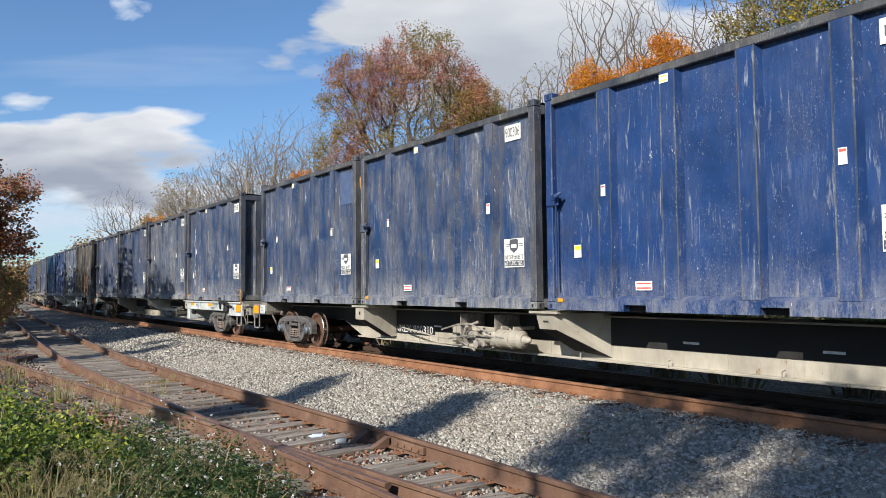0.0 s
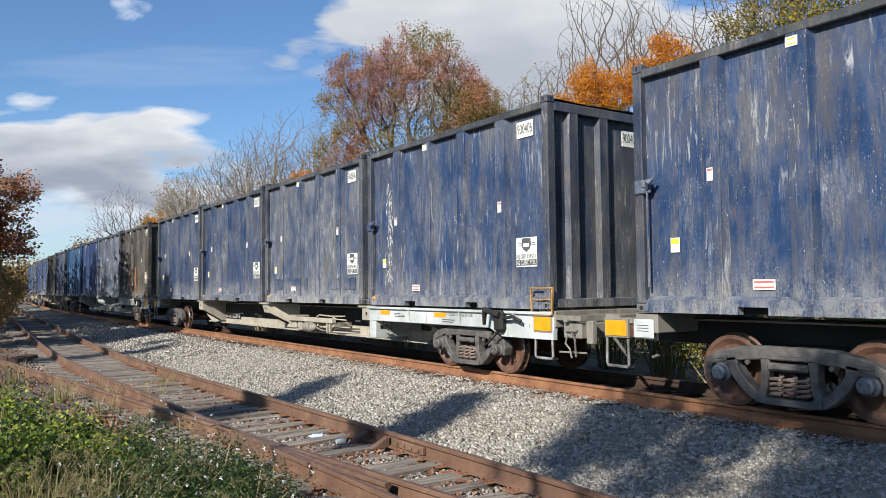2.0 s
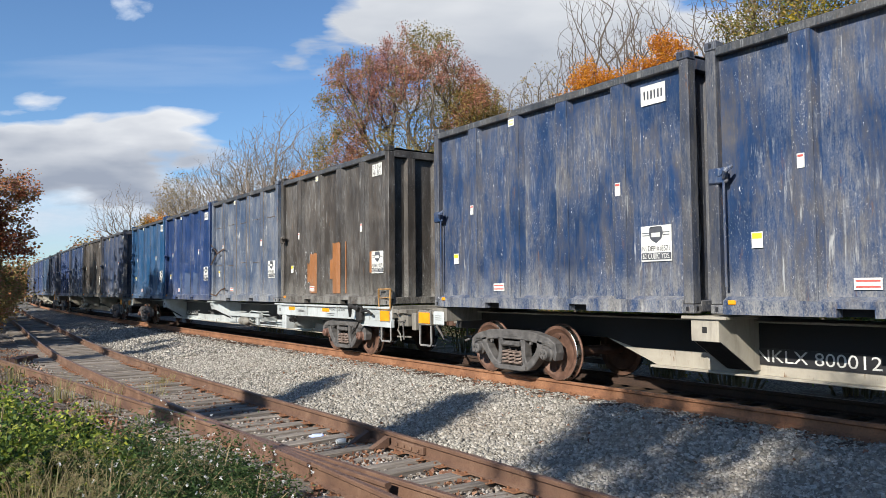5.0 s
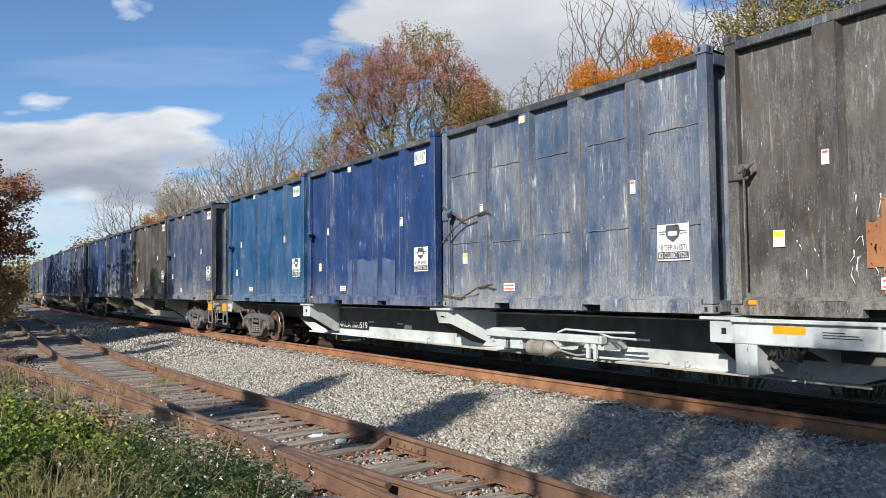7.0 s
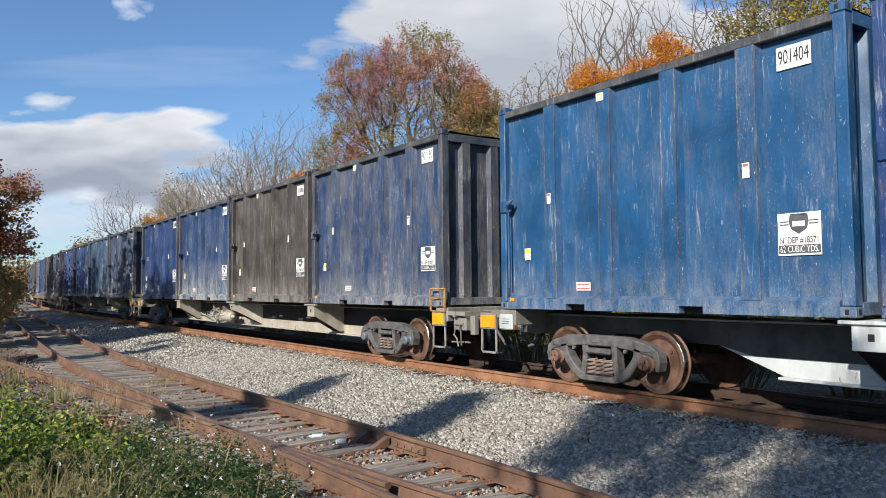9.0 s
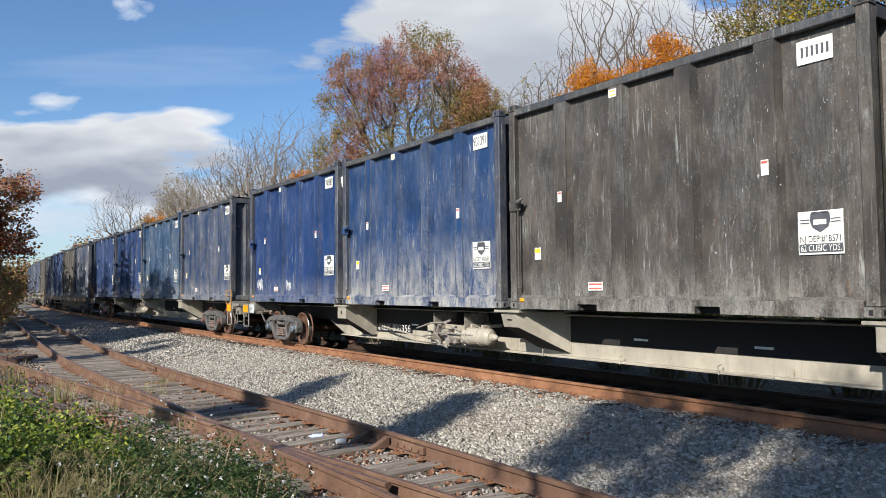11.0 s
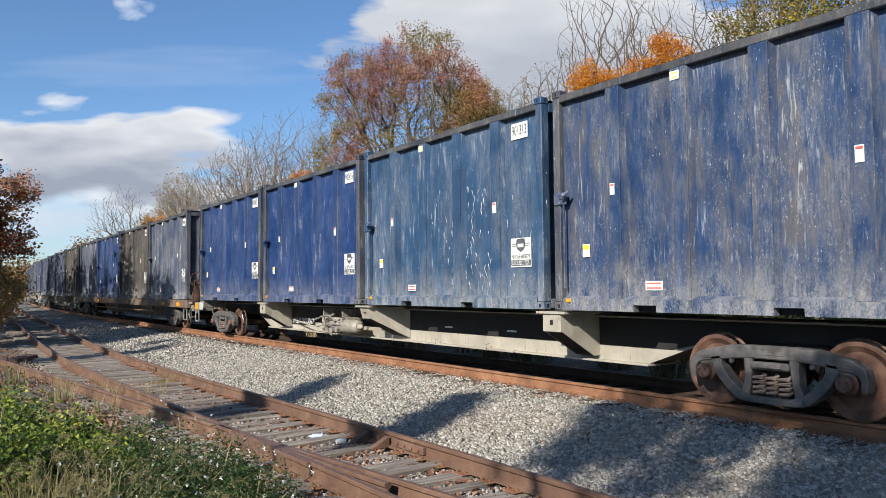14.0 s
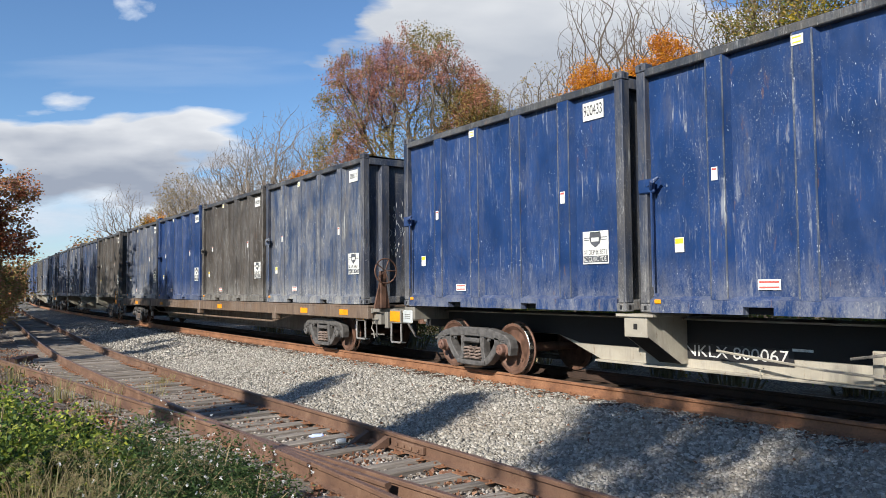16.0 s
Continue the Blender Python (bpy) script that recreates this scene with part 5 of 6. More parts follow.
def shrub(label, at, r, h, seed, mats, count, leaf, flowers=0, stems=14, name="shrub", droop=0.1, shape=1.7, base=None):
    """A low plant of many leaves on thin stems."""
    rng = np.random.default_rng(seed)
    t = thing(name, label, "shrub", "plants beside the track")
    gz = ground_z(at[0], at[1]) if base is None else base
    t.matrix_basis = pose(at[0], at[1], gz - 0.03)
    m = Mesh()
    ends = []
    for i in range(stems):
        w, k = rng.uniform(0, 6.3), math.sqrt(rng.uniform(0, 1))
        e = Vector((r * k * math.cos(w), r * k * math.sin(w), h * rng.uniform(0.6, 1.0) * (1 - 0.45 * k * k)))
        mid = e * 0.5 + Vector((0, 0, h * 0.12)) + Vector(rng.normal(0, 0.05 * h, 3))
        s = Vector((e.x * 0.3, e.y * 0.3, 0))
        m.tube([s, mid, e], [0.010 + 0.004 * h, 0.007 + 0.002 * h, 0.003], 4)
        ends.append((s, mid, e))
    tagged(part("stalk_tangle", m.make("stalk_tangle", M_STEM), t), kind="stuff")
    pts = []
    for i in range(count):
        s, mid, e = ends[int(rng.integers(0, stems))]
        q = rng.uniform(0.15, 1.0) ** 0.7
        c = s.lerp(mid, q * 2) if q < 0.5 else mid.lerp(e, q * 2 - 1)
        pts.append(tuple(c + Vector(rng.normal(0, 0.105 * (r + 0.35), 3)) + Vector((0, 0, 0.02))))
    pts = [p for p in pts if p[2] > 0]
    xs = np.array([noise.noise((p[0] * 3 + seed, p[1] * 3, p[2] * 3)) for p in pts])
    slots = np.clip(((xs + rng.normal(0, 0.15, len(xs))) * 1.7 + 0.5) * len(mats), 0, len(mats) - 1).astype(int)
    tagged(part("foliage", leaf_cloud("foliage", pts, mats, leaf, rng, slots, droop, shape), t), kind="stuff")
    if flowers:
        f = []
        for i in range(flowers):
            s, mid, e = ends[int(rng.integers(0, stems))]
            c = Vector(e) + Vector(rng.normal(0, 0.13, 3)) + Vector((0, 0, 0.04))
            for k in range(5):
                f.append(tuple(c + Vector(rng.normal(0, 0.006, 3))))
        o = part("bloom", leaf_cloud("bloom", f, (M_PETAL,), 0.019, rng, None, 0.0, 1.4), t, "tiny white flowers")
        tagged(o, kind="stuff")
    return t


def grass_tuft(at, h, n, seed, plumes=0, name="grass_tuft", label="dry straw-coloured grass with nodding plumes", r=0.35):
    rng = np.random.default_rng(seed)
    t = thing(name, label, "grass", "plants beside the track", data=None)
    t.matrix_basis = pose(at[0], at[1], ground_z(at[0], at[1]) - 0.03)
    v, f, pl = [], [], []
    for i in range(n):
        w, k = rng.uniform(0, 6.3), rng.uniform(0, r)
        b = Vector((k * math.cos(w), k * math.sin(w), 0))
        hh = h * rng.uniform(0.5, 1.1)
        lean = Vector((math.cos(w) * rng.uniform(0, 0.5), math.sin(w) * rng.uniform(0, 0.5), 0)) * hh
        side = Vector((-math.sin(w + rng.normal()), math.cos(w), 0)).normalized() * rng.uniform(0.004, 0.010)
        prev = None
        for s in range(4):
            q = s / 3
            c = b + Vector((0, 0, hh * q * (1 - 0.25 * q))) + lean * q * q
            a, d = c - side * (1.05 - q), c + side * (1.05 - q)
            v.extend([tuple(a), tuple(d)])
            if prev is not None:
                f.append((prev, prev + 1, prev + 3, prev + 2))
            prev = len(v) - 2
        if i < plumes:
            tip = b + Vector((0, 0, hh * 0.75)) + lean
            dr = (lean * 0.8 + Vector((0, 0, -0.02))).normalized() if lean.length > 0.01 else Vector((1, 0, 0))
            for j in range(90):
                q = j / 90
                c = tip + dr * 0.13 * q + Vector((0, 0, 0.05 * math.sin(q * 2.6) - 0.05 * q)) + Vector(rng.normal(0, 0.009, 3))
                pl.append(tuple(c))
    tagged(part("grass", raw_mesh("grass", np.array(v), np.array(f), (M_STRAW,), 4), t), kind="stuff")
    if pl:
        tagged(part("seed_fluff", leaf_cloud("seed_fluff", pl, (M_STRAW,), 0.02, rng, None, 0.0, 6.0), t, "feathery seed heads"), kind="stuff")
    return t


G_LBL = "leafy green shrub with yellowing leaves beside the siding"
A_LBL = "dark green aster clump with tiny white flowers"
SHRUBS = [(0.55, 8.7, 0.60, 0.92, 1), (1.08, 7.8, 0.52, 0.80, 1), (0.62, 7.4, 0.60, 0.95, 1), (1.0, 6.8, 0.52, 0.88, 1), (0.15, 9.9, 0.7, 0.9, 1), (0.45, 6.3, 0.5, 1.02, 1),
          (1.62, 7.0, 0.42, 1.0, 2), (1.85, 6.3, 0.46, 1.02, 2), (1.32, 6.05, 0.5, 0.9, 2), (2.12, 5.7, 0.40, 0.74, 2), (1.62, 5.35, 0.45, 0.68, 2), (2.15, 6.6, 0.36, 0.7, 2),
          (1.2, 5.2, 0.45, 0.72, 2), (0.75, 5.0, 0.45, 0.62, 2), (1.0, 4.6, 0.4, 0.5, 2), (1.95, 4.85, 0.35, 0.45, 2), (1.55, 7.75, 0.4, 0.62, 2)]
for i, (x, y, r, h, k) in enumerate(SHRUBS):
    if k == 1:
        shrub(G_LBL, (x, y), r, h, 40 + i, (M_ASTER, M_GREENLEAF, M_GREENLEAF), 6200, 0.040, 0, 26, "shrub", 0.1, 1.5)
    else:
        shrub(A_LBL, (x, y), r, h, 40 + i, (M_ASTER, M_ASTER, M_ASTER), 5200, 0.032, 36, 30, "aster_clump", 0.05, 2.6)
for i, (x, y, h, n, p) in enumerate([(0.62, 5.1, 0.95, 200, 46), (0.95, 4.75, 0.88, 180, 40), (0.55, 5.7, 1.0, 170, 44), (1.35, 4.6, 0.8, 140, 30), (0.95, 5.5, 1.05, 120, 40), (1.75, 4.7, 0.65, 100, 20), (0.75, 6.2, 1.0, 90, 26), (1.9, 12.6, 0.5, 60, 0), (2.35, 13.5, 0.6, 50, 0), (2.05, 15.5, 0.7, 70, 0), (2.8, 15.6, 0.6, 60, 0), (4.2, 16.8, 0.4, 90, 0), (4.75, 17.6, 0.35, 70, 0), (3.5, 15.2, 0.5, 50, 0), (1.5, 18.5, 0.8, 90, 0)]):
    grass_tuft((x, y), h, n, 90 + i, p)

def crown_points(rng, lobes, n, rim):
    """Points inside a union of ellipsoids (x, y, z, width, height), thicker towards the rim."""
    share = np.array([l[3] * l[3] * l[4] for l in lobes], dtype=float)
    pick = rng.choice(len(lobes), n, p=share / share.sum())
    d = rng.normal(size=(n, 3))
    d /= np.linalg.norm(d, axis=1)[:, None]
    d *= (rng.uniform(0.05, 1.0, n) ** rim)[:, None] * rng.uniform(0.86, 1.06, n)[:, None]
    L = np.array(lobes, dtype=float)[pick]
    return np.stack([L[:, 0] + d[:, 0] * L[:, 3], L[:, 1] + d[:, 1] * L[:, 3], L[:, 2] + d[:, 2] * L[:, 4]], 1)


def grown(label, at, trunk_h, lobes, n, seed, leaves=None, bark_mat=None, per_tip=0, leaf=0.09, scatter=0.14, girth=1.0, tip=0.006, rim=0.45, path=0.35, thin=None, lean=(0.0, 0.0)):
    """A tree whose limbs reach out from a trunk to fill the lobes of its crown; each point joins the limb that is nearest, counted along the wood."""
    rng = np.random.default_rng(seed)
    pts = crown_points(rng, lobes, n, rim)
    m = 8
    base = np.array([(lean[0] * k / m + 0.04 * math.sin(k * 1.3 + seed), lean[1] * k / m + 0.04 * math.cos(k * 1.7 + seed), trunk_h * k / m) for k in range(m + 1)])
    P = np.concatenate([base, pts])
    N = len(P)
    parent = np.full(N, -1)
    run = np.zeros(N)
    for k in range(1, m + 1):
        parent[k] = k - 1
    cost, best = np.full(N, 1e9), np.full(N, -1)

    def offer(j):
        d = P - P[j]
        c = np.sqrt((d * d).sum(1)) + np.maximum(0, -d[:, 2]) * 0.9
        w = c + path * run[j]
        hit = w < cost
        cost[hit], best[hit] = w[hit], j
    for j in range(2, m + 1):
        offer(j)
    done = np.zeros(N, dtype=bool)
    done[:m + 1] = True
    order = list(range(m + 1))
    for _ in range(N - m - 1):
        j = int(np.argmin(np.where(done, 1e12, cost)))
        done[j] = True
        parent[j] = best[j]
        run[j] = run[best[j]] + float(np.linalg.norm(P[j] - P[best[j]]))
        order.append(j)
        offer(j)
    load, kids = np.ones(N), {}
    for j in order[::-1]:
        if parent[j] >= 0:
            load[parent[j]] += load[j]
            kids.setdefault(int(parent[j]), []).append(j)
    for _ in range(2):
        Q = P.copy()
        for j in order[m + 1:]:
            ks = kids.get(j)
            if ks:
                k = max(ks, key=lambda q: load[q])
                Q[j] = P[j] * 0.4 + (P[parent[j]] + P[k]) * 0.3
        P = Q
    rad = tip * girth * load ** 0.44
    wood_mesh = Mesh()
    starts = [0]
    while starts:
        j = starts.pop()
        chain = [int(parent[j])] if parent[j] >= 0 else []
        while True:
            chain.append(j)
            ks = sorted(kids.get(j, []), key=lambda q: -load[q])
            if not ks:
                break
            starts.extend(ks[1:])
            j = ks[0]
        if len(chain) < 2:
            continue
        line, rr = [], []
        for i, q in enumerate(chain):
            p = Vector(P[q])
            if i and load[q] < n * 0.5:
                prev = Vector(P[chain[i - 1]])
                gap = (p - prev).length
                line.append((p + prev) / 2 + Vector(rng.normal(0, 0.035 * gap, 3)) + Vector((0, 0, -0.03 * gap)))
                rr.append((rad[q] + min(rad[chain[i - 1]], rad[q] * 1.4)) / 2)
            line.append(p)
            rr.append(rad[q] if i or chain[0] == 0 else min(rad[q], rad[chain[1]] * 1.15))
        wood_mesh.tube(line, rr, 8 if rr[0] > 0.09 else 5 if rr[0] > 0.03 else 3)
    t = thing("tree", label, "tree", "trees along the railway")
    t.matrix_basis = pose(at[0], at[1], ground_z(at[0], at[1]) - 0.1)
    part("trunk", wood_mesh.make("trunk", bark_mat), t)
    if per_tip:
        outer = [j for j in range(m + 1, N) if load[j] <= 3]
        pos = []
        for j in outer:
            p, q = P[j], P[parent[j]]
            k = per_tip if thin is None else int(per_tip * thin(p) + rng.uniform(0, 1))
            for _ in range(k):
                pos.append(q + (p - q) * rng.uniform(0.2, 1.1) + rng.normal(0, scatter, 3))
        tone = np.array([noise.noise((p[0] * 0.33 + seed, p[1] * 0.33, p[2] * 0.33)) for p in pos])
        mats = leaves if isinstance(leaves, tuple) else (leaves,)
        slots = np.clip(((tone + rng.normal(0, 0.12, len(tone))) * 1.9 + 0.5) * len(mats), 0, len(mats) - 1).astype(int)
        part("crown", leaf_cloud("crown", pos, mats, leaf, rng, slots), t)
    return t


def from_eye(az, dist):
    return dist * math.sin(radians(az)), dist * math.cos(radians(az))


def abreast(az, rows):
    """Lobes given as (offset across the view line, z, width, height, depth offset)."""
    c, q = math.cos(radians(az)), math.sin(radians(az))
    return [(s * c + d * q, -s * q + d * c, z, w, h) for s, z, w, h, d in rows]


def oak_thin(p):
    """Leaves hang thickest on the outer and upper twigs; the middle of the crown has dropped most of its leaves."""
    k = math.hypot(p[0] - 0.3, p[1]) / 4.6
    k = max(k, abs(p[2] - 10.0) / 5.2)
    return max(0.22, min(1.0, (k - 0.25) * 1.9)) * (0.5 + 0.9 * max(0.0, noise.noise((p[0] * 0.7, p[1] * 0.7, p[2] * 0.7)) + 0.4))


grown("broad oak with russet and olive autumn leaves", (21.4, 34.2), 4.0, abreast(32.0, [(0.5, 12.6, 3.4, 3.9, 0), (-2.7, 12.3, 2.6, 3.1, 0.6), (2.5, 11.0, 2.3, 3.1, -0.5), (-3.7, 8.6, 2.1, 2.6, 0), (0.0, 8.4, 3.6, 2.8, 0)]), 3400, 5,
      (M_OAKGREEN, M_OAKGREEN, M_OAK, M_OAK, M_ROSY), M_BARK, 60, 0.10, 0.17, 1.1, 0.008, 0.42, 0.3, oak_thin)
grown("smaller oak with rusty red autumn leaves", (23.4, 31.0), 4.5, abreast(37.0, [(0.1, 11.0, 1.5, 2.2, 0), (1.0, 9.6, 1.3, 2.2, 0), (-1.2, 9.0, 1.4, 2.2, 0.4)]), 1100, 8, (M_OAK, M_ROSY, M_OAKGREEN, M_OAKGREEN), M_BARK, 60, 0.09, 0.15, 1.0, 0.008)
grown("low oak with golden brown leaves", from_eye(25.2, 40.5), 2.5, [(0, 0, 6.2, 1.6, 2.3), (-0.9, 0.6, 7.2, 1.1, 1.5)], 700, 9, (M_OAKGREEN, M_OAK, M_MAPLE), M_BARK, 60, 0.09, 0.15)

T_BARE = "bare grey-brown tree with fine upright twigs"
for i, (az, el, dist, w) in enumerate([(11.4, 6.9, 72, 1.9), (17.4, 9.2, 58, 2.2), (18.9, 10.4, 53, 2.2), (20.6, 11.3, 50, 2.4), (22.6, 12.9, 47, 2.6), (24.6, 12.3, 49, 2.4), (21.6, 10.6, 60, 2.8), (26.6, 11.6, 52, 2.4), (16.2, 8.0, 66, 2.2)]):
    top = 2.4 + dist * math.tan(radians(el + 0.5))
    grown(T_BARE, from_eye(az, dist), top * 0.22, [(0, 0, top * 0.70, w * 1.2, top * 0.31), (w * 0.9, 0.3, top * 0.60, w, top * 0.26), (-w * 0.9, -0.3, top * 0.62, w, top * 0.27)], 2600, 20 + i, None, M_BARKPALE, 0, girth=0.95, tip=0.006, rim=0.5, path=0.22)
T_TAN = "thin tree with sparse tan leaves"
grown(T_TAN, from_eye(15.0, 62.0), 3.0, [(0, 0, 8.2, 2.2, 3.4), (-1.0, 0, 6.6, 1.8, 2.6)], 1400, 71, (M_DULL,), M_BARKPALE, 10, 0.11, 0.2, 1.2)
grown("low tree with orange-tan leaves", from_eye(13.3, 60.0), 2.0, [(0, 0, 5.6, 1.7, 2.4), (0.9, 0, 4.6, 1.3, 2.0)], 700, 72, (M_MAPLE, M_DULL), M_BARK, 44, 0.11, 0.18)
T_TALL = "tall nearly bare tree with thin branches"
for i, (az, el, dist, w, k) in enumerate([(40.2, 16.2, 37, 1.5, 3), (42.0, 17.6, 36, 1.7, 3), (44.2, 18.4, 38, 1.8, 2), (47.4, 24.0, 35, 2.5, 0), (50.4, 22.5, 37, 2.2, 0), (54.0, 21.0, 36, 2.3, 0), (57.8, 24.5, 31, 2.6, 1), (62.0, 22.0, 33, 2.4, 1), (45.4, 15.6, 33, 1.3, 4)]):
    top = 1.7 + dist * math.tan(radians(el))
    grown(T_TALL, from_eye(az, dist), top * 0.42, [(0, 0, top * 0.74, w, top * 0.27), (w * 0.7, 0.4, top * 0.66, w * 0.95, top * 0.24), (-w * 0.7, -0.4, top * 0.66, w * 0.95, top * 0.25)], 1300, 60 + i, (M_DULL, M_GOLD), M_BARK, k, 0.09, 0.15, 1.05, 0.0065, 0.55, 0.28)
grown("orange maple beyond the train", from_eye(45.5, 30.2), 6.0, abreast(45.5, [(0.1, 9.6, 1.0, 1.7, 0), (0.95, 9.7, 0.8, 1.3, 0.2), (-0.8, 8.9, 0.8, 1.1, 0)]), 420, 81, (M_MAPLE, M_MAPLE, M_GOLD), M_BARK, 60, 0.085, 0.14)
grown("bright orange maple beyond the train", from_eye(50.9, 30.0), 6.5, abreast(50.9, [(0.1, 10.4, 0.9, 1.6, 0), (-0.8, 9.9, 0.75, 1.2, 0), (0.9, 10.2, 0.7, 1.2, 0)]), 420, 82, (M_MAPLE,), M_BARK, 60, 0.085, 0.14)
T_GOLD = "tall tree with yellow-green autumn leaves"
grown(T_GOLD, (19.6, 9.6), 3.0, [(0, 0, 7.2, 2.4, 4.0), (1.0, 1.2, 6.0, 2.0, 3.0)], 1300, 83, (M_GOLD, M_OAKGREEN, M_GOLD), M_BARK, 24, 0.095, 0.16)
grown(T_GOLD, (17.6, 6.2), 2.2, [(0, 0, 5.6, 2.3, 3.3), (0.5, -1.2, 4.6, 2.0, 2.6)], 1200, 84, (M_GOLD, M_GREENLEAF), M_BARK, 26, 0.095, 0.16)
grown("dark olive tree over the railway", (21.4, 11.9), 4.0, [(0, 0, 10.0, 2.3, 3.6), (-0.8, 0.8, 8.4, 2.0, 3.0)], 1300, 85, (M_OAKGREEN, M_ASTER), M_BARK, 26, 0.095, 0.16)
for i, (x, y) in enumerate([(20.5, 122.0), (25.0, 132.0), (30.0, 146.0), (22.5, 142.0), (18.5, 108.0), (36.0, 165.0)]):
    tree("far rusty red tree beside the railway", (x, y), 11.5 if i != 4 else 9.0, 1.0, 100 + i, (M_OAK, M_OAK, M_DULL), M_BARK, 26, 0.4, (4, 4, 3, 3), 0.6, 0.2)
# trees on the camera's side of the line
T_RED = "oak with dark red leaves at the track side"
grown(T_RED, (-2.7, 30.5), 2.0, [(0, 0, 6.0, 3.0, 3.6), (4.9, -0.2, 5.3, 1.15, 1.1), (4.9, 0.2, 3.7, 1.15, 0.9), (3.4, 0.0, 4.6, 1.5, 1.9)], 1900, 121, (M_REDOAK, M_REDOAK, M_OAK), M_BARK, 60, 0.11, 0.13)


def shading_tree(label, spots, height, seed, per_tip=22, count=420):
    """A half-bare tree behind the eye; its crown stands on the sun's line through the spots (x, y, width) on the ballast."""
    k = (height + 0.45) / TO_SUN.z
    tops = [(x + TO_SUN.x * k, y + TO_SUN.y * k, w) for x, y, w in spots]
    ax, ay = sum(t[0] for t in tops) / len(tops), sum(t[1] for t in tops) / len(tops)
    g = ground_z(ax, ay) - 0.1
    grown(label, (ax, ay), height * 0.72, [(x - ax, y - ay, height - g, w, w * 1.15) for x, y, w in tops], count, seed, (M_OAKGREEN, M_OAK), M_BARK, per_tip, 0.13, 0.16, 0.8, 0.006)


T_LEFT = "half-bare tree on the near side of the line"
shading_tree(T_LEFT, [(6.7, 6.5, 0.75), (8.4, 7.4, 0.75), (8.8, 6.1, 0.7), (7.6, 6.6, 0.7)], 9.4, 130, 18)
shading_tree(T_LEFT, [(7.8, 3.7, 0.85), (6.1, 5.1, 0.6), (8.0, 5.5, 0.75), (9.3, 4.9, 0.65), (6.3, 3.6, 0.8), (8.6, 4.3, 0.6)], 9.0, 131, 24, 560)
shading_tree(T_LEFT, [(6.2, 9.5, 0.42), (7.2, 9.95, 0.36), (5.4, 9.1, 0.36)], 9.6, 132, 20, 260)
shading_tree(T_LEFT, [(6.1, 13.6, 0.36), (6.9, 14.3, 0.34), (5.0, 12.9, 0.45), (3.9, 12.4, 0.5)], 9.8, 133, 20, 300)
shading_tree(T_LEFT, [(6.4, 26.5, 0.6), (7.2, 28.5, 0.55), (5.0, 26.0, 0.7), (3.2, 25.0, 0.8)], 9.8, 134, 20, 300)
shading_tree(T_LEFT, [(11.5, 48.0, 1.3), (12.0, 52.0, 1.6), (11.5, 56.0, 1.8), (9.5, 50.5, 1.4)], 10.5, 135, 26, 700)
shading_tree(T_LEFT, [(5.0, 0.5, 1.2), (7.0, 1.2, 1.2), (3.2, 0.2, 1.2), (8.6, 2.0, 0.9)], 9.0, 136)
# Unseen belt, added to block low sky light from behind the camera.
for i in range(13):
    shrub("unseen brush belt behind the eye, added to block skylight", (-15.5 - 1.2 * (i % 2), -17.0 + 3.4 * i), 2.2, 6.2 + 0.7 * (i % 3), 300 + i, (M_OAKGREEN, M_DULL, M_OAK), 2200, 0.22, 0, 30, "brush")
for i, (x, y) in enumerate([(-1.6, 39.0), (-2.0, 44.5), (-1.5, 50.5), (-1.0, 57.0), (-0.4, 64.0), (0.3, 71.0)]):
    tree("dense brown-leaved tree on the near side", (x, y), 11.0, 0.85, 150 + i, (M_OAK, M_OAKGREEN), M_BARK, 44, 0.26, (4, 4, 4, 3), 0.42, 0.2)
for i, (x, y, r, h) in enumerate([(1.2, 33.0, 1.0, 1.6), (1.9, 37.5, 1.4, 2.6), (2.3, 44.0, 1.7, 3.4), (2.6, 51.0, 2.0, 3.8), (3.2, 60.0, 2.3, 4.2), (4.2, 74.0, 2.6, 4.6), (6.0, 92.0, 3.0, 5.0), (9.0, 118.0, 4.0, 6.5), (13.5, 150.0, 6.0, 9.0)]):
    shrub("brown tangled brush beside the siding", (x, y), r, h, 170 + i, (M_DULL, M_OAKGREEN, M_OAK), 2600, 0.05 * h, 0, 40, "brush")
HEDGE = [(13.8 + 0.5 * (k % 3), -3.0 + 2.1 * k, 1.8, 2.9 + 0.5 * ((k * 7) % 4) / 3) for k in range(20)] + [(16.8, -2.0, 2.2, 4.0), (19.0, 2.0, 2.4, 4.6)]
for i, (x, y, r, h) in enumerate(HEDGE):
    shrub("green and yellow brush behind the main line", (x, y), r, h, 190 + i, (M_GREENLEAF, M_GOLD, M_OAKGREEN), 7500, 0.075, 0, 34, "brush")



# ---- far hill and clouds ----
def hill():
    m = Mesh()
    n = 60
    for i in range(n + 1):
        a = radians(-40 + 80 * i / n)
        for j, (d, z) in enumerate(((1500, -6), (1750, 22), (2000, 44), (2400, 40))):
            x, y = d * math.sin(a), d * math.cos(a)
            m.v.append((x, y, z * (0.8 + 0.35 * noise.noise((x * 0.002, y * 0.002, 2)))))
    for i in range(n):
        for j in range(3):
            k = i * 4 + j
            m.f.append((k, k + 4, k + 5, k + 1))
            m.s.append(0)
    me = m.make("far_hill", plain("hazy_hill", (0.16, 0.17, 0.21), 1.0, 0.0, 0.15, 0.01, 0.0), smooth=True)
    thing("far_hill", "hazy wooded hill on the horizon", "hill", kind="structure", data=me)


hill()


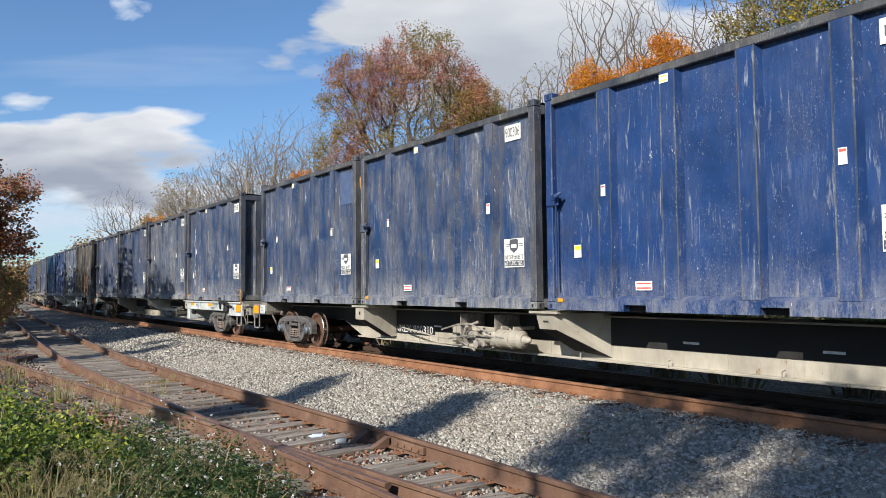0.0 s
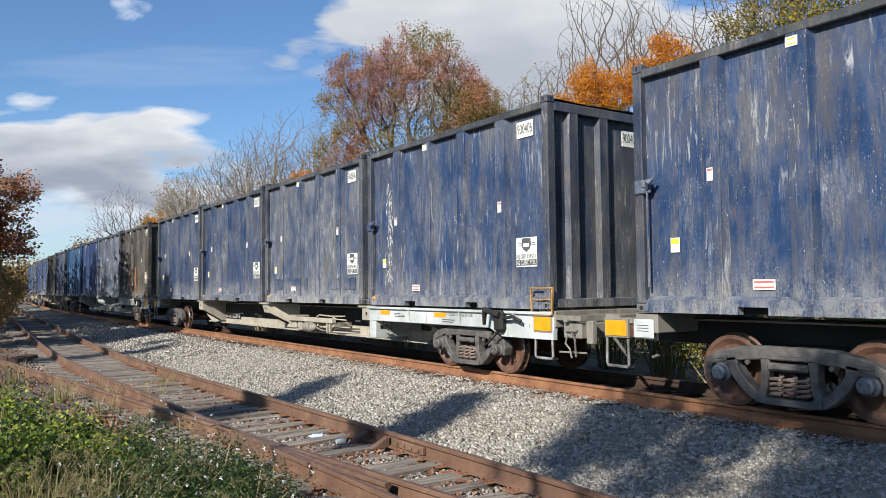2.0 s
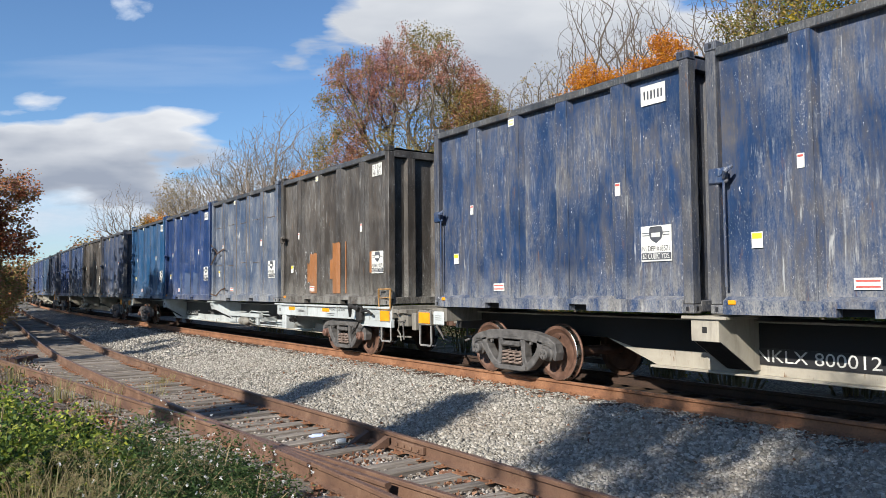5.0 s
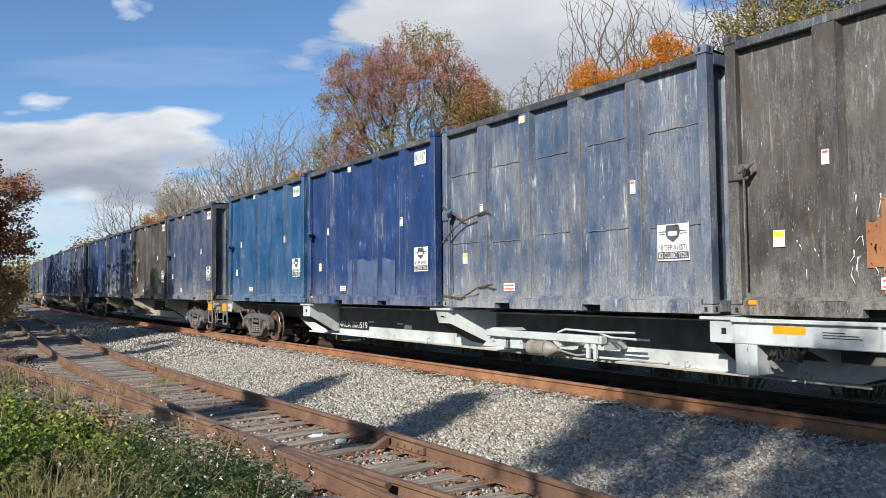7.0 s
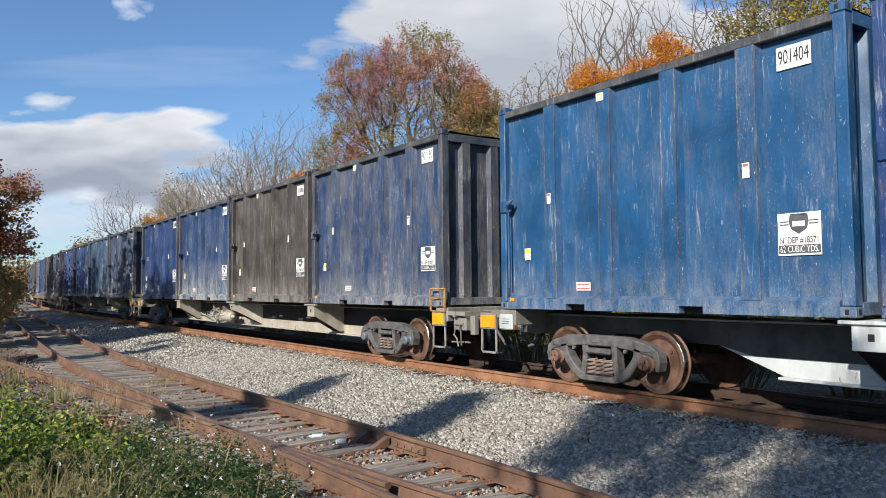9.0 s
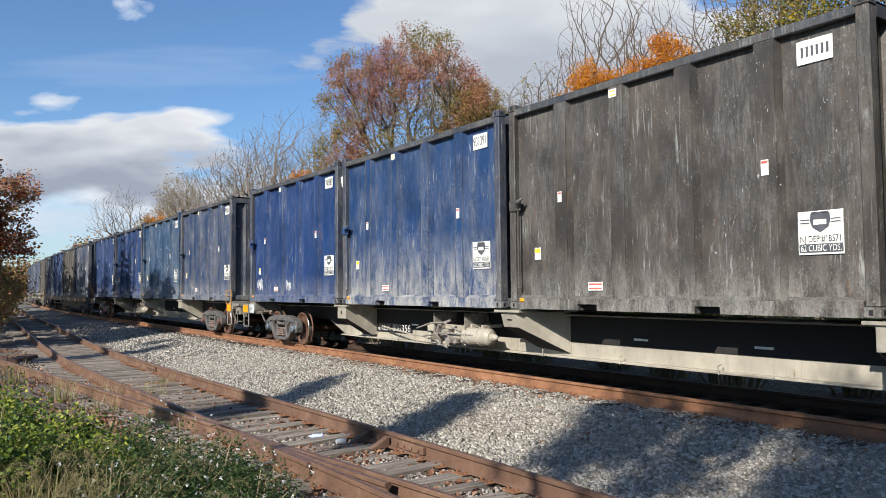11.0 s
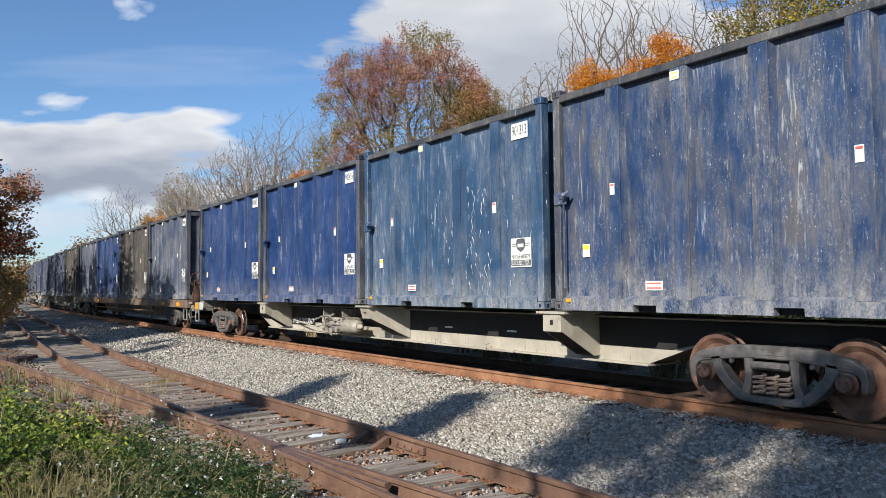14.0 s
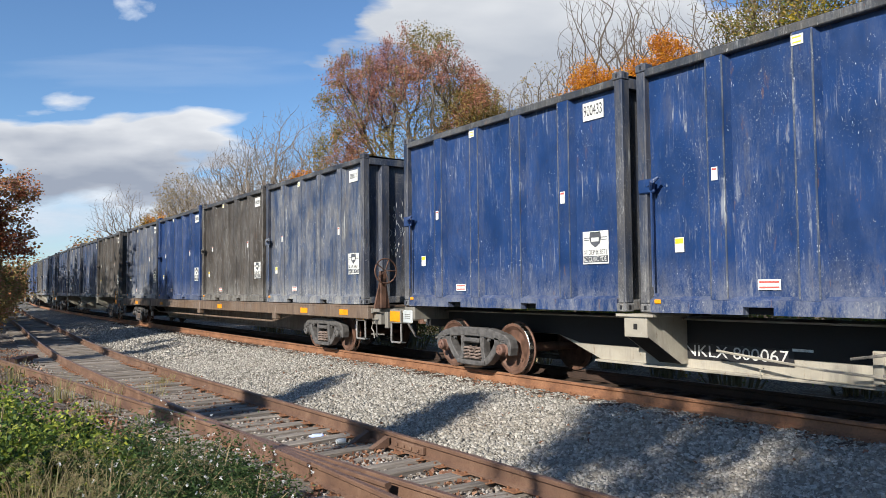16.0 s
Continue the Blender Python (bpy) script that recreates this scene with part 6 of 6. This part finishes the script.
def cloud_material(name, seed, soft, cut, grey, squash, gain):
    n = Nodes(name, 1.0)
    v = n.coords((1, 1, 1), shift=False)
    sep = n.node("SeparateXYZ", Vector=v)
    x, y = sep.outputs["X"], sep.outputs["Y"]
    mul = n.node("VectorMath")
    mul.operation = "MULTIPLY_ADD"
    n.put(mul.inputs[0], v)
    mul.inputs[1].default_value = (squash, 1.6, 1.0)
    mul.inputs[2].default_value = (seed * 3.7, seed * 1.3, seed)
    f = n.noise(mul.outputs[0], 1.4, 7, 0.47, 0.15)
    r2 = n.math("ADD", n.math("MULTIPLY", x, x), n.math("MULTIPLY", y, y))
    body = n.math("SUBTRACT", n.math("ADD", f, 0.32), n.math("MULTIPLY", r2, 0.62))
    alpha = n.ramp(body, cut, cut + soft)
    lit = n.math("ADD", n.math("MULTIPLY", y, 0.6), n.math("MULTIPLY", n.noise(mul.outputs[0], 1.8, 4, 0.45), 0.9))
    lit = n.math("SUBTRACT", lit, n.math("MULTIPLY", n.ramp(body, cut, cut + 0.3), 0.25))
    col = n.mix(n.ramp(lit, 0.0, 0.75), grey, (0.74, 0.76, 0.79))
    em = n.node("Emission", Color=col, Strength=gain)
    tr = n.node("BsdfTransparent")
    mx = n.node("MixShader", Fac=alpha)
    n.t.links.new(tr.outputs[0], mx.inputs[1])
    n.t.links.new(em.outputs[0], mx.inputs[2])
    n.t.links.new(mx.outputs[0], n.t.nodes["Material Output"].inputs["Surface"])
    return n.m


CLOUDS = []


def cloud(label, cx, cy, w, h, drift, mat, far):
    """A far sheet of cloud; its middle and half-size as parts of the view's focal length, and its drift in 16 s."""
    me = Mesh().add([(-1, -1, 0), (1, -1, 0), (1, 1, 0), (-1, 1, 0)], [(0, 1, 2, 3)]).make("cloud", mat)
    o = thing("cloud", label, "cloud", kind="structure", data=me)
    o.scale = (w * far, h * far, 1)
    CLOUDS.append((o, cx, cy, drift, far))


cloud("broad white cumulus cloud", 0.10, 0.285, 0.42, 0.135, 0.062, cloud_material("cumulus", 2.0, 0.09, 0.48, (0.44, 0.48, 0.55), 1.5, 0.73), 2600)
cloud("grey-bottomed cumulus cloud low in the sky", -0.50, 0.125, 0.30, 0.10, 0.055, cloud_material("grey_cumulus", 5.0, 0.14, 0.50, (0.30, 0.34, 0.42), 1.5, 0.78), 2700)
cloud("flat grey cloud bank", -0.46, 0.055, 0.36, 0.075, 0.03, cloud_material("low_bank", 8.0, 0.45, 0.40, (0.52, 0.59, 0.68), 2.6, 0.84), 2900)
cloud("thin white wisp of cloud", -0.42, 0.325, 0.05, 0.035, 0.005, cloud_material("wisp", 3.0, 0.6, 0.60, (0.6, 0.66, 0.75), 1.5, 0.9), 2500)
cloud("thin streak of cloud", -0.36, 0.24, 0.34, 0.05, 0.01, cloud_material("streak", 11.0, 2.4, 0.56, (0.55, 0.62, 0.72), 1.2, 0.85), 2800)


# ---- marks and repairs on single containers ----
def box_of(car, place):
    for b, _, i, k in TRAIN_BOXES:
        if i == car and k == place:
            return b


def ragged(name, mat, y0, y1, z0, z1, seed, x=-BOX_HW + 0.093, teeth=9, amp=0.05, thick=0.004):
    """A thin patch of paint with an uneven upper edge, on a side wall."""
    rng = np.random.default_rng(seed)
    tops = [(y1 + (y0 - y1) * i / teeth, z1 + rng.uniform(-amp, amp)) for i in range(teeth + 1)]
    poly = [(y0, z0), (y1, z0 + rng.uniform(-amp, amp) * 0.4)] + tops
    return Mesh().prism(poly, x - thick, x, "x").make(name, mat)


def on_panels(box, name, mat, y0, y1, z0, z1, seed, label, amp=0.05):
    """The patch runs over the flat panels and, as pieces of its own, over the ribs between them."""
    edges = [-BOX_L / 2 + 0.15] + [e for r in RIB_Y for e in (r - 0.185, r + 0.185)] + [BOX_L / 2 - 0.15]
    for i in range(len(edges) - 1):
        a, b = max(y0, edges[i]), min(y1, edges[i + 1])
        if b - a < 0.05:
            continue
        on_rib = i % 2 == 1
        if on_rib:
            a, b = max(a, edges[i] + 0.075), min(b, edges[i + 1] - 0.075)
            if b - a < 0.05:
                continue
        part(name, ragged(name, mat, a, b, z0, z1, seed + i, -BOX_HW + (-0.006 if on_rib else 0.092), 5, amp), box, label)


def scribble(box, y, z, w, h, seed):
    rng = np.random.default_rng(seed)
    m = Mesh()
    n = 46
    pts = []
    for i in range(n):
        q = i / (n - 1)
        pts.append((-BOX_HW + 0.09, y + w * (0.5 - q) + rng.normal(0, w * 0.07), z + h * (0.42 * math.sin(i * 2.1) + rng.normal(0, 0.12))))
    m.tube(pts, 0.005, 4)
    m.tube([(-BOX_HW + 0.09, y + w * (0.45 * math.cos(k * 0.7)), z + h * 0.5 * math.sin(k * 0.7)) for k in range(8)], 0.005, 4)
    part("graffiti_scrawl", m.make("graffiti_scrawl", M_SPLASH), box, "white scrawled paint")


def splash(box, y, z0, z1, seed, wide=0.16, n=14, end=False):
    """White paint that has spattered and run down a wall."""
    rng = np.random.default_rng(seed)
    m = Mesh()
    for i in range(n):
        yy, top = y + rng.normal(0, wide), rng.uniform(z0, z1)
        l, w = rng.uniform(0.02, 0.16), rng.uniform(0.002, 0.009)
        lean = rng.normal(0, 0.25) * l
        poly = [(yy - w, top - l * 0.1), (yy - w * 0.5 + lean * 0.6, top - l * 0.6), (yy + lean, top - l), (yy + w * 0.6 + lean * 0.5, top - l * 0.5), (yy + w, top - l * 0.15), (yy + w * 0.2, top)]
        if end:
            m.prism(poly, -BOX_L / 2 + 0.094, -BOX_L / 2 + 0.099, "y")
        else:
            m.prism(poly, -BOX_HW + 0.088, -BOX_HW + 0.093, "x")
    tagged(part("paint_spatter", m.make("paint_spatter", M_SPLASH), box, "white spattered paint"), kind="stuff")


def chain_links(points, r=0.02):
    """Links along a polyline, each turned a quarter against the last."""
    m = Mesh()
    pts = [Vector(p) for p in points]
    run = [(a.lerp(b, k / max(1, int((b - a).length / 0.036))), (b - a).normalized()) for a, b in zip(pts, pts[1:]) for k in range(max(1, int((b - a).length / 0.036)))]
    for i, (c, d) in enumerate(run):
        side = d.cross(Vector((1, 0, 0)) if i % 2 else Vector((0.3, 0.5, 0.8))).normalized() * 0.017
        m.tube([c - d * 0.026, c - d * 0.013 + side, c + d * 0.013 + side, c + d * 0.026, c + d * 0.013 - side, c - d * 0.013 - side, c - d * 0.026], 0.008, 5)
    return m


def build_marks():
    h = BOX_L / 2
    on_panels(box_of(2, 2), "repaint_patch", M_PALE, -1.35, 0.85, 0.22, 1.02, 3, "paler blue repainted patch", 0.05)
    c = box_of(2, 0)
    for k, (y0, y1, z0, z1) in enumerate(((0.62, 1.25, 0.25, 1.30), (1.25, 1.42, 0.55, 1.05), (-0.85, -0.1, 0.25, 1.52), (-0.1, 0.05, 0.62, 1.1), (-2.3, -2.02, 0.72, 1.22))):
        on_panels(c, "primer_patch", M_RUSTP, y0, y1, z0, z1, 20 + k, "rust-orange primer patch", 0.03)
    on_panels(box_of(0, 3), "repaint_patch", M_PALE, -h + 0.25, -h + 0.95, 2.42, 3.20, 5, "pale repainted square", 0.02)
    on_panels(box_of(1, 1), "repaint_patch", M_NAVY, -2.55, -1.2, 0.35, 0.62, 8, "darker blue repainted band", 0.03)
    on_panels(box_of(1, 1), "repaint_patch", M_NAVY, 0.2, 2.4, 0.35, 0.66, 9, "darker blue repainted band", 0.03)
    splash(box_of(1, 0), h - 0.85, 0.5, 2.7, 7, 0.08, 130)
    splash(box_of(5, 0), -0.3, 1.1, 2.5, 8, 0.16, 60, True)
    splash(box_of(4, 1), -1.0, 0.3, 2.4, 9, 0.7, 130)
    splash(box_of(2, 0), 1.6, 0.4, 1.5, 10, 0.35, 60)
    d = box_of(3, 3)
    scribble(d, h - 0.62, 0.52, 0.42, 0.34, 31)
    scribble(d, h - 2.75, 0.48, 0.50, 0.26, 32)
    # chains that hold a damaged door, and weld seams across the panels
    b = box_of(2, 1)
    panels = [(-h + 0.16, RIB_Y[0] - 0.2)] + [(RIB_Y[k] + 0.2, RIB_Y[k + 1] - 0.2) for k in range(3)] + [(RIB_Y[3] + 0.2, h - 0.16)]
    for k, (y0, y1) in enumerate(panels):
        for z in (2.52 + 0.02 * (k % 2), 1.18 + 0.03 * (k % 3)):
            m = Mesh().tube([(-BOX_HW + 0.097, y0 + (y1 - y0) * q / 7, z + 0.008 * math.sin(q * 2.3 + k)) for q in range(8)], 0.009, 5)
            part("weld_seam", m.make("weld_seam", M_RUSTEDGE), b)
    x = -BOX_HW - 0.03
    m = chain_links([(x, h - 0.05, 1.95), (x, h - 0.75, 1.62), (x - 0.02, h - 1.5, 1.75)])
    part("chain", m.make("chain", M_CHAIN), b, "rust-brown steel chain")
    m = chain_links([(x, h - 0.05, 1.25), (x, h - 0.45, 1.50), (x, h - 0.75, 1.62)])
    part("chain", m.make("chain", M_CHAIN), b, "rust-brown steel chain")
    m = chain_links([(x, h - 0.02, 0.22), (x, h - 0.62, 0.16), (x, h - 1.15, 0.36), (x, h - 1.6, 0.42)])
    part("chain", m.make("chain", M_CHAIN), b, "rust-brown steel chain")
    # a white sack and a torn yellow rag stick out at the top of two gaps
    m = Mesh().tube([(-0.95, 0, 2.75), (-1.02, 0.02, 2.9), (-1.03, 0.03, 3.1), (-0.98, 0.02, 3.25), (-0.9, 0, 3.3)], [0.05, 0.11, 0.12, 0.08, 0.02], 10)
    o = part("sack", m.make("sack", M_SIGN, smooth=True), box_of(3, 3), "white plastic sack in the gap")
    o.matrix_basis = pose(0, -h - 0.10, 0)
    m = Mesh().prism([(-0.05, 2.62), (0.06, 2.75), (0.10, 3.05), (0.02, 2.95), (-0.03, 2.82)], -1.10, -1.07, "x")
    o = part("rag", m.make("rag", M_AMBER), box_of(0, 3), "torn yellow rag")
    o.matrix_basis = pose(0, -h - 0.08, 0)


build_marks()


# ---- ballast stones, sleepers, fallen leaves and litter ----
def surface(x, y):
    n = noise.noise((x * 2.3, y * 2.3, 0)) * 0.018 + noise.noise((x * 0.5, y * 0.5, 3)) * 0.03
    d = x - main_centre(y)
    return ground_z(x, y) + n * (0.35 if -2 < d < 2 else 1.0)


def stones(name, label, pts, sizes, mat, seed):
    rng = np.random.default_rng(seed)
    n = len(pts)
    cube = np.array([(x, y, z) for x in (-1, 1) for y in (-1, 1) for z in (-1, 1)], dtype=float)
    quads = np.array([(0, 1, 3, 2), (4, 6, 7, 5), (0, 4, 5, 1), (2, 3, 7, 6), (0, 2, 6, 4), (1, 5, 7, 3)])
    v = cube[None] * (1 + rng.uniform(-0.38, 0.30, (n, 8, 3)))
    v *= np.stack([np.ones(n), rng.uniform(0.6, 1.0, n), rng.uniform(0.45, 0.8, n)], 1)[:, None, :] * (sizes * 0.5)[:, None, None]
    q = rng.normal(size=(n, 4))
    q /= np.linalg.norm(q, axis=1)[:, None]
    w, x, y, z = q.T
    rot = np.stack([np.stack([1 - 2 * (y * y + z * z), 2 * (x * y - z * w), 2 * (x * z + y * w)], 1), np.stack([2 * (x * y + z * w), 1 - 2 * (x * x + z * z), 2 * (y * z - x * w)], 1), np.stack([2 * (x * z - y * w), 2 * (y * z + x * w), 1 - 2 * (x * x + y * y)], 1)], 1)
    v = np.einsum("nij,nkj->nki", rot, v) + pts[:, None, :]
    f = (quads[None] + 8 * np.arange(n)[:, None, None]).reshape(-1, 4)
    thing(name, label, "gravel", kind="stuff", data=raw_mesh(name, v.reshape(-1, 3), f, (mat,), 4))


def strew(n, x0, x1, y0, y1, seed, power=1.0, lift=0.0):
    rng = np.random.default_rng(seed)
    ys = y0 + (y1 - y0) * rng.uniform(0, 1, n) ** power
    xs = rng.uniform(x0, x1, n)
    return np.array([(x, y, surface(x, y) + lift) for x, y in zip(xs, ys)]), rng


def build_stones():
    p, rng = strew(72000, 5.35, 8.75, 3.4, 22.0, 1, 1.45)
    p[:, 2] += rng.uniform(-0.012, 0.02, len(p))
    stones("ballast_stones", "loose pale grey crushed ballast stones", p, rng.uniform(0.028, 0.062, len(p)), M_STONE, 2)
    p, rng = strew(8000, 5.3, 8.75, 17.0, 46.0, 3, 1.4)
    stones("ballast_stones", "loose pale grey crushed ballast stones", p, rng.uniform(0.045, 0.085, len(p)), M_STONE, 4)
    p, rng = strew(26000, 2.2, 5.5, 3.6, 26.0, 5, 1.35)
    p[:, 2] += rng.uniform(-0.015, 0.018, len(p))
    stones("siding_stones", "small stained stones between the siding's sleepers", p, rng.uniform(0.022, 0.055, len(p)), M_STONE_OLD, 6)


def build_sleepers():
    rng = np.random.default_rng(11)
    widths = (0.15, 0.18, 0.20, 0.22)
    long_ones = [sleeper_mesh("long%d" % k, w, 3.3, 0.2, M_TIE) for k, w in enumerate(widths)]
    normals = [sleeper_mesh("normal%d" % k, w, 2.6, 0.2, M_TIE) for k, w in enumerate(widths)]
    for i in range(128):
        y = 2.4 + i * 0.43
        switch = y < 17
        d = (siding_centre(y + 0.2) - siding_centre(y - 0.2)) / 0.4
        k = int(rng.integers(0, 4))
        o = part("sleeper", long_ones[k] if switch else normals[k], SIDING)
        o.matrix_basis = pose(siding_centre(y) - (0.38 if switch else 0) + rng.normal(0, 0.06), y + rng.normal(0, 0.045), siding_top(y) - 0.190 + rng.normal(0, 0.010), rng.normal(0, 2.5), rng.normal(0, 0.4), -math.degrees(math.atan(d)) + rng.normal(0, 2.2))
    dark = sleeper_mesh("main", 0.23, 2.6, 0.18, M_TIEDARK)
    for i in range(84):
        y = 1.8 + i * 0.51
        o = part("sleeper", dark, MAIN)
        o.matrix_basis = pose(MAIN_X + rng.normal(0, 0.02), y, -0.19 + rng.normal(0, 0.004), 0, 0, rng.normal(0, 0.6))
    plate = once("tie_plate", lambda: Mesh().box(-0.17, 0.17, -0.095, 0.095, 0.0, 0.014, 0.004).box(-0.10, -0.075, -0.06, -0.035, 0.0, 0.035, 0.003).box(0.075, 0.10, 0.035, 0.06, 0.0, 0.035, 0.003).box(-0.135, -0.11, 0.04, 0.065, 0.0, 0.045, 0.003).make("tie_plate", M_RAIL))
    for i in range(84):
        y = 1.8 + i * 0.51
        part("tie_plate", plate, MAIN).matrix_basis = pose(MAIN_X - 0.755, y, -0.192)
    for i in range(48):
        y = 2.4 + i * 0.43
        for s in SIDES:
            part("tie_plate", plate, SIDING).matrix_basis = pose(siding_centre(y) + s, y, siding_top(y) - 0.195)


def build_litter():
    rng = np.random.default_rng(21)
    pts = []
    for n, x0, x1, y0, y1, pw in ((6000, 2.2, 3.5, 3.6, 14, 1.3), (5200, 3.4, 5.3, 3.8, 18, 1.2), (5200, 0.2, 3.4, 11, 30, 1.0), (160, 5.3, 8.6, 3.8, 18, 1.2), (700, 8.0, 8.75, 4.0, 22, 1.3)):
        q, _ = strew(n, x0, x1, y0, y1, int(n + x0 * 10), pw, 0.030)
        pts.append(q)
    pts = np.concatenate(pts)
    keep = np.array([noise.noise((p[0] * 1.6, p[1] * 0.9, 4)) + rng.normal(0, 0.25) > -0.08 for p in pts])
    pts = pts[keep]
    pts[:, 2] += rng.uniform(0, 0.012, len(pts))
    me = leaf_cloud("fallen_leaves", pts, (M_LITTER,), 0.066, rng, None, 0.0, 1.5)
    thing("fallen_leaves", "rust-brown fallen leaves strewn along the tracks", "leaves", kind="stuff", data=me)
    # dry twigs and small rubbish
    for k, (x0, y0, x1, y1, r) in enumerate(((6.02, 7.95, 6.32, 7.80, 0.013), (6.72, 7.02, 7.05, 6.85, 0.016), (2.2, 13.2, 2.75, 12.4, 0.012), (2.35, 12.0, 2.8, 11.6, 0.01))):
        m = Mesh().tube([(x0, y0, surface(x0, y0) + 0.035), ((x0 + x1) / 2 + 0.02, (y0 + y1) / 2 + 0.03, surface(x0, y0) + 0.05), (x1, y1, surface(x1, y1) + 0.04)], [r, r * 0.9, r * 0.5], 6)
        thing("stick", "dry brown stick lying on the ballast", "stick", "sticks", data=m.make("stick", M_BARKPALE))
    bm = plain("blue_white_plastic", (0.42, 0.50, 0.78), 0.3, 0.0, 0.2)
    m = Mesh().tube([(0, -0.10, 0), (0, -0.085, 0), (0, 0.05, 0), (0, 0.075, 0), (0, 0.10, 0)], [0.022, 0.034, 0.034, 0.014, 0.013], 12)
    b = thing("plastic_bottle", "blue and white crushed bottle between sleepers", "bottle", data=m.make("plastic_bottle", bm))
    b.matrix_basis = pose(4.40, 9.52, surface(4.4, 9.52) + 0.065, 0, 0, 62)
    m = Mesh().tube([(0, -0.05, 0), (0, 0.05, 0)], [0.036, 0.036], 12).tube([(0, 0.05, 0), (0, 0.07, 0)], 0.03, 12)
    b = thing("paper_cup", "small white paper cup on a sleeper", "cup", data=m.make("paper_cup", M_SIGN))
    b.matrix_basis = pose(4.46, 8.88, surface(4.46, 8.88) + 0.075, 0, 0, 80)
    m = Mesh().prism([(-0.16, 0), (0.16, 0), (0.13, 0.16), (-0.10, 0.17)], -0.75, 0.75, "y")
    b = thing("rusty_post", "rust-red steel post lying beside the siding", "post", data=m.make("rusty_post", M_CAPR))
    b.matrix_basis = pose(2.30, 25.2, surface(2.3, 25.2) - 0.02, 0, 4, -28)


build_stones()
build_sleepers()
build_litter()


# ---- what moves ----
def on_track(u, z):
    x, y, a = main_at(u)
    return Matrix.Translation((x, y, z)) @ Matrix.Rotation(-a, 4, "Z")


def motions():
    for c, cx, cy, drift, far in CLOUDS:
        turn = EYE.to_3x3().to_4x4()
        walk(c, [(t, Matrix.Translation(EYE @ Vector(((cx + drift * t / 16) * far, cy * far, -far))) @ turn) for t in (0.0, 8.0, 16.0)])
    times = [k * 0.5 for k in range(33)]
    for car, u in TRAIN_CARS:
        walk(car, [(t, on_track(u - gone(t), 0.0)) for t in times])
    for box, u, _, _ in TRAIN_BOXES:
        walk(box, [(t, on_track(u - gone(t), DECK)) for t in times])
    spin = [k / 15 for k in range(241)]
    for wheel, y in WHEELS:
        walk(wheel, [(t, pose(0, y, WHEEL_R, math.degrees(gone(t) / WHEEL_R))) for t in spin])


motions()
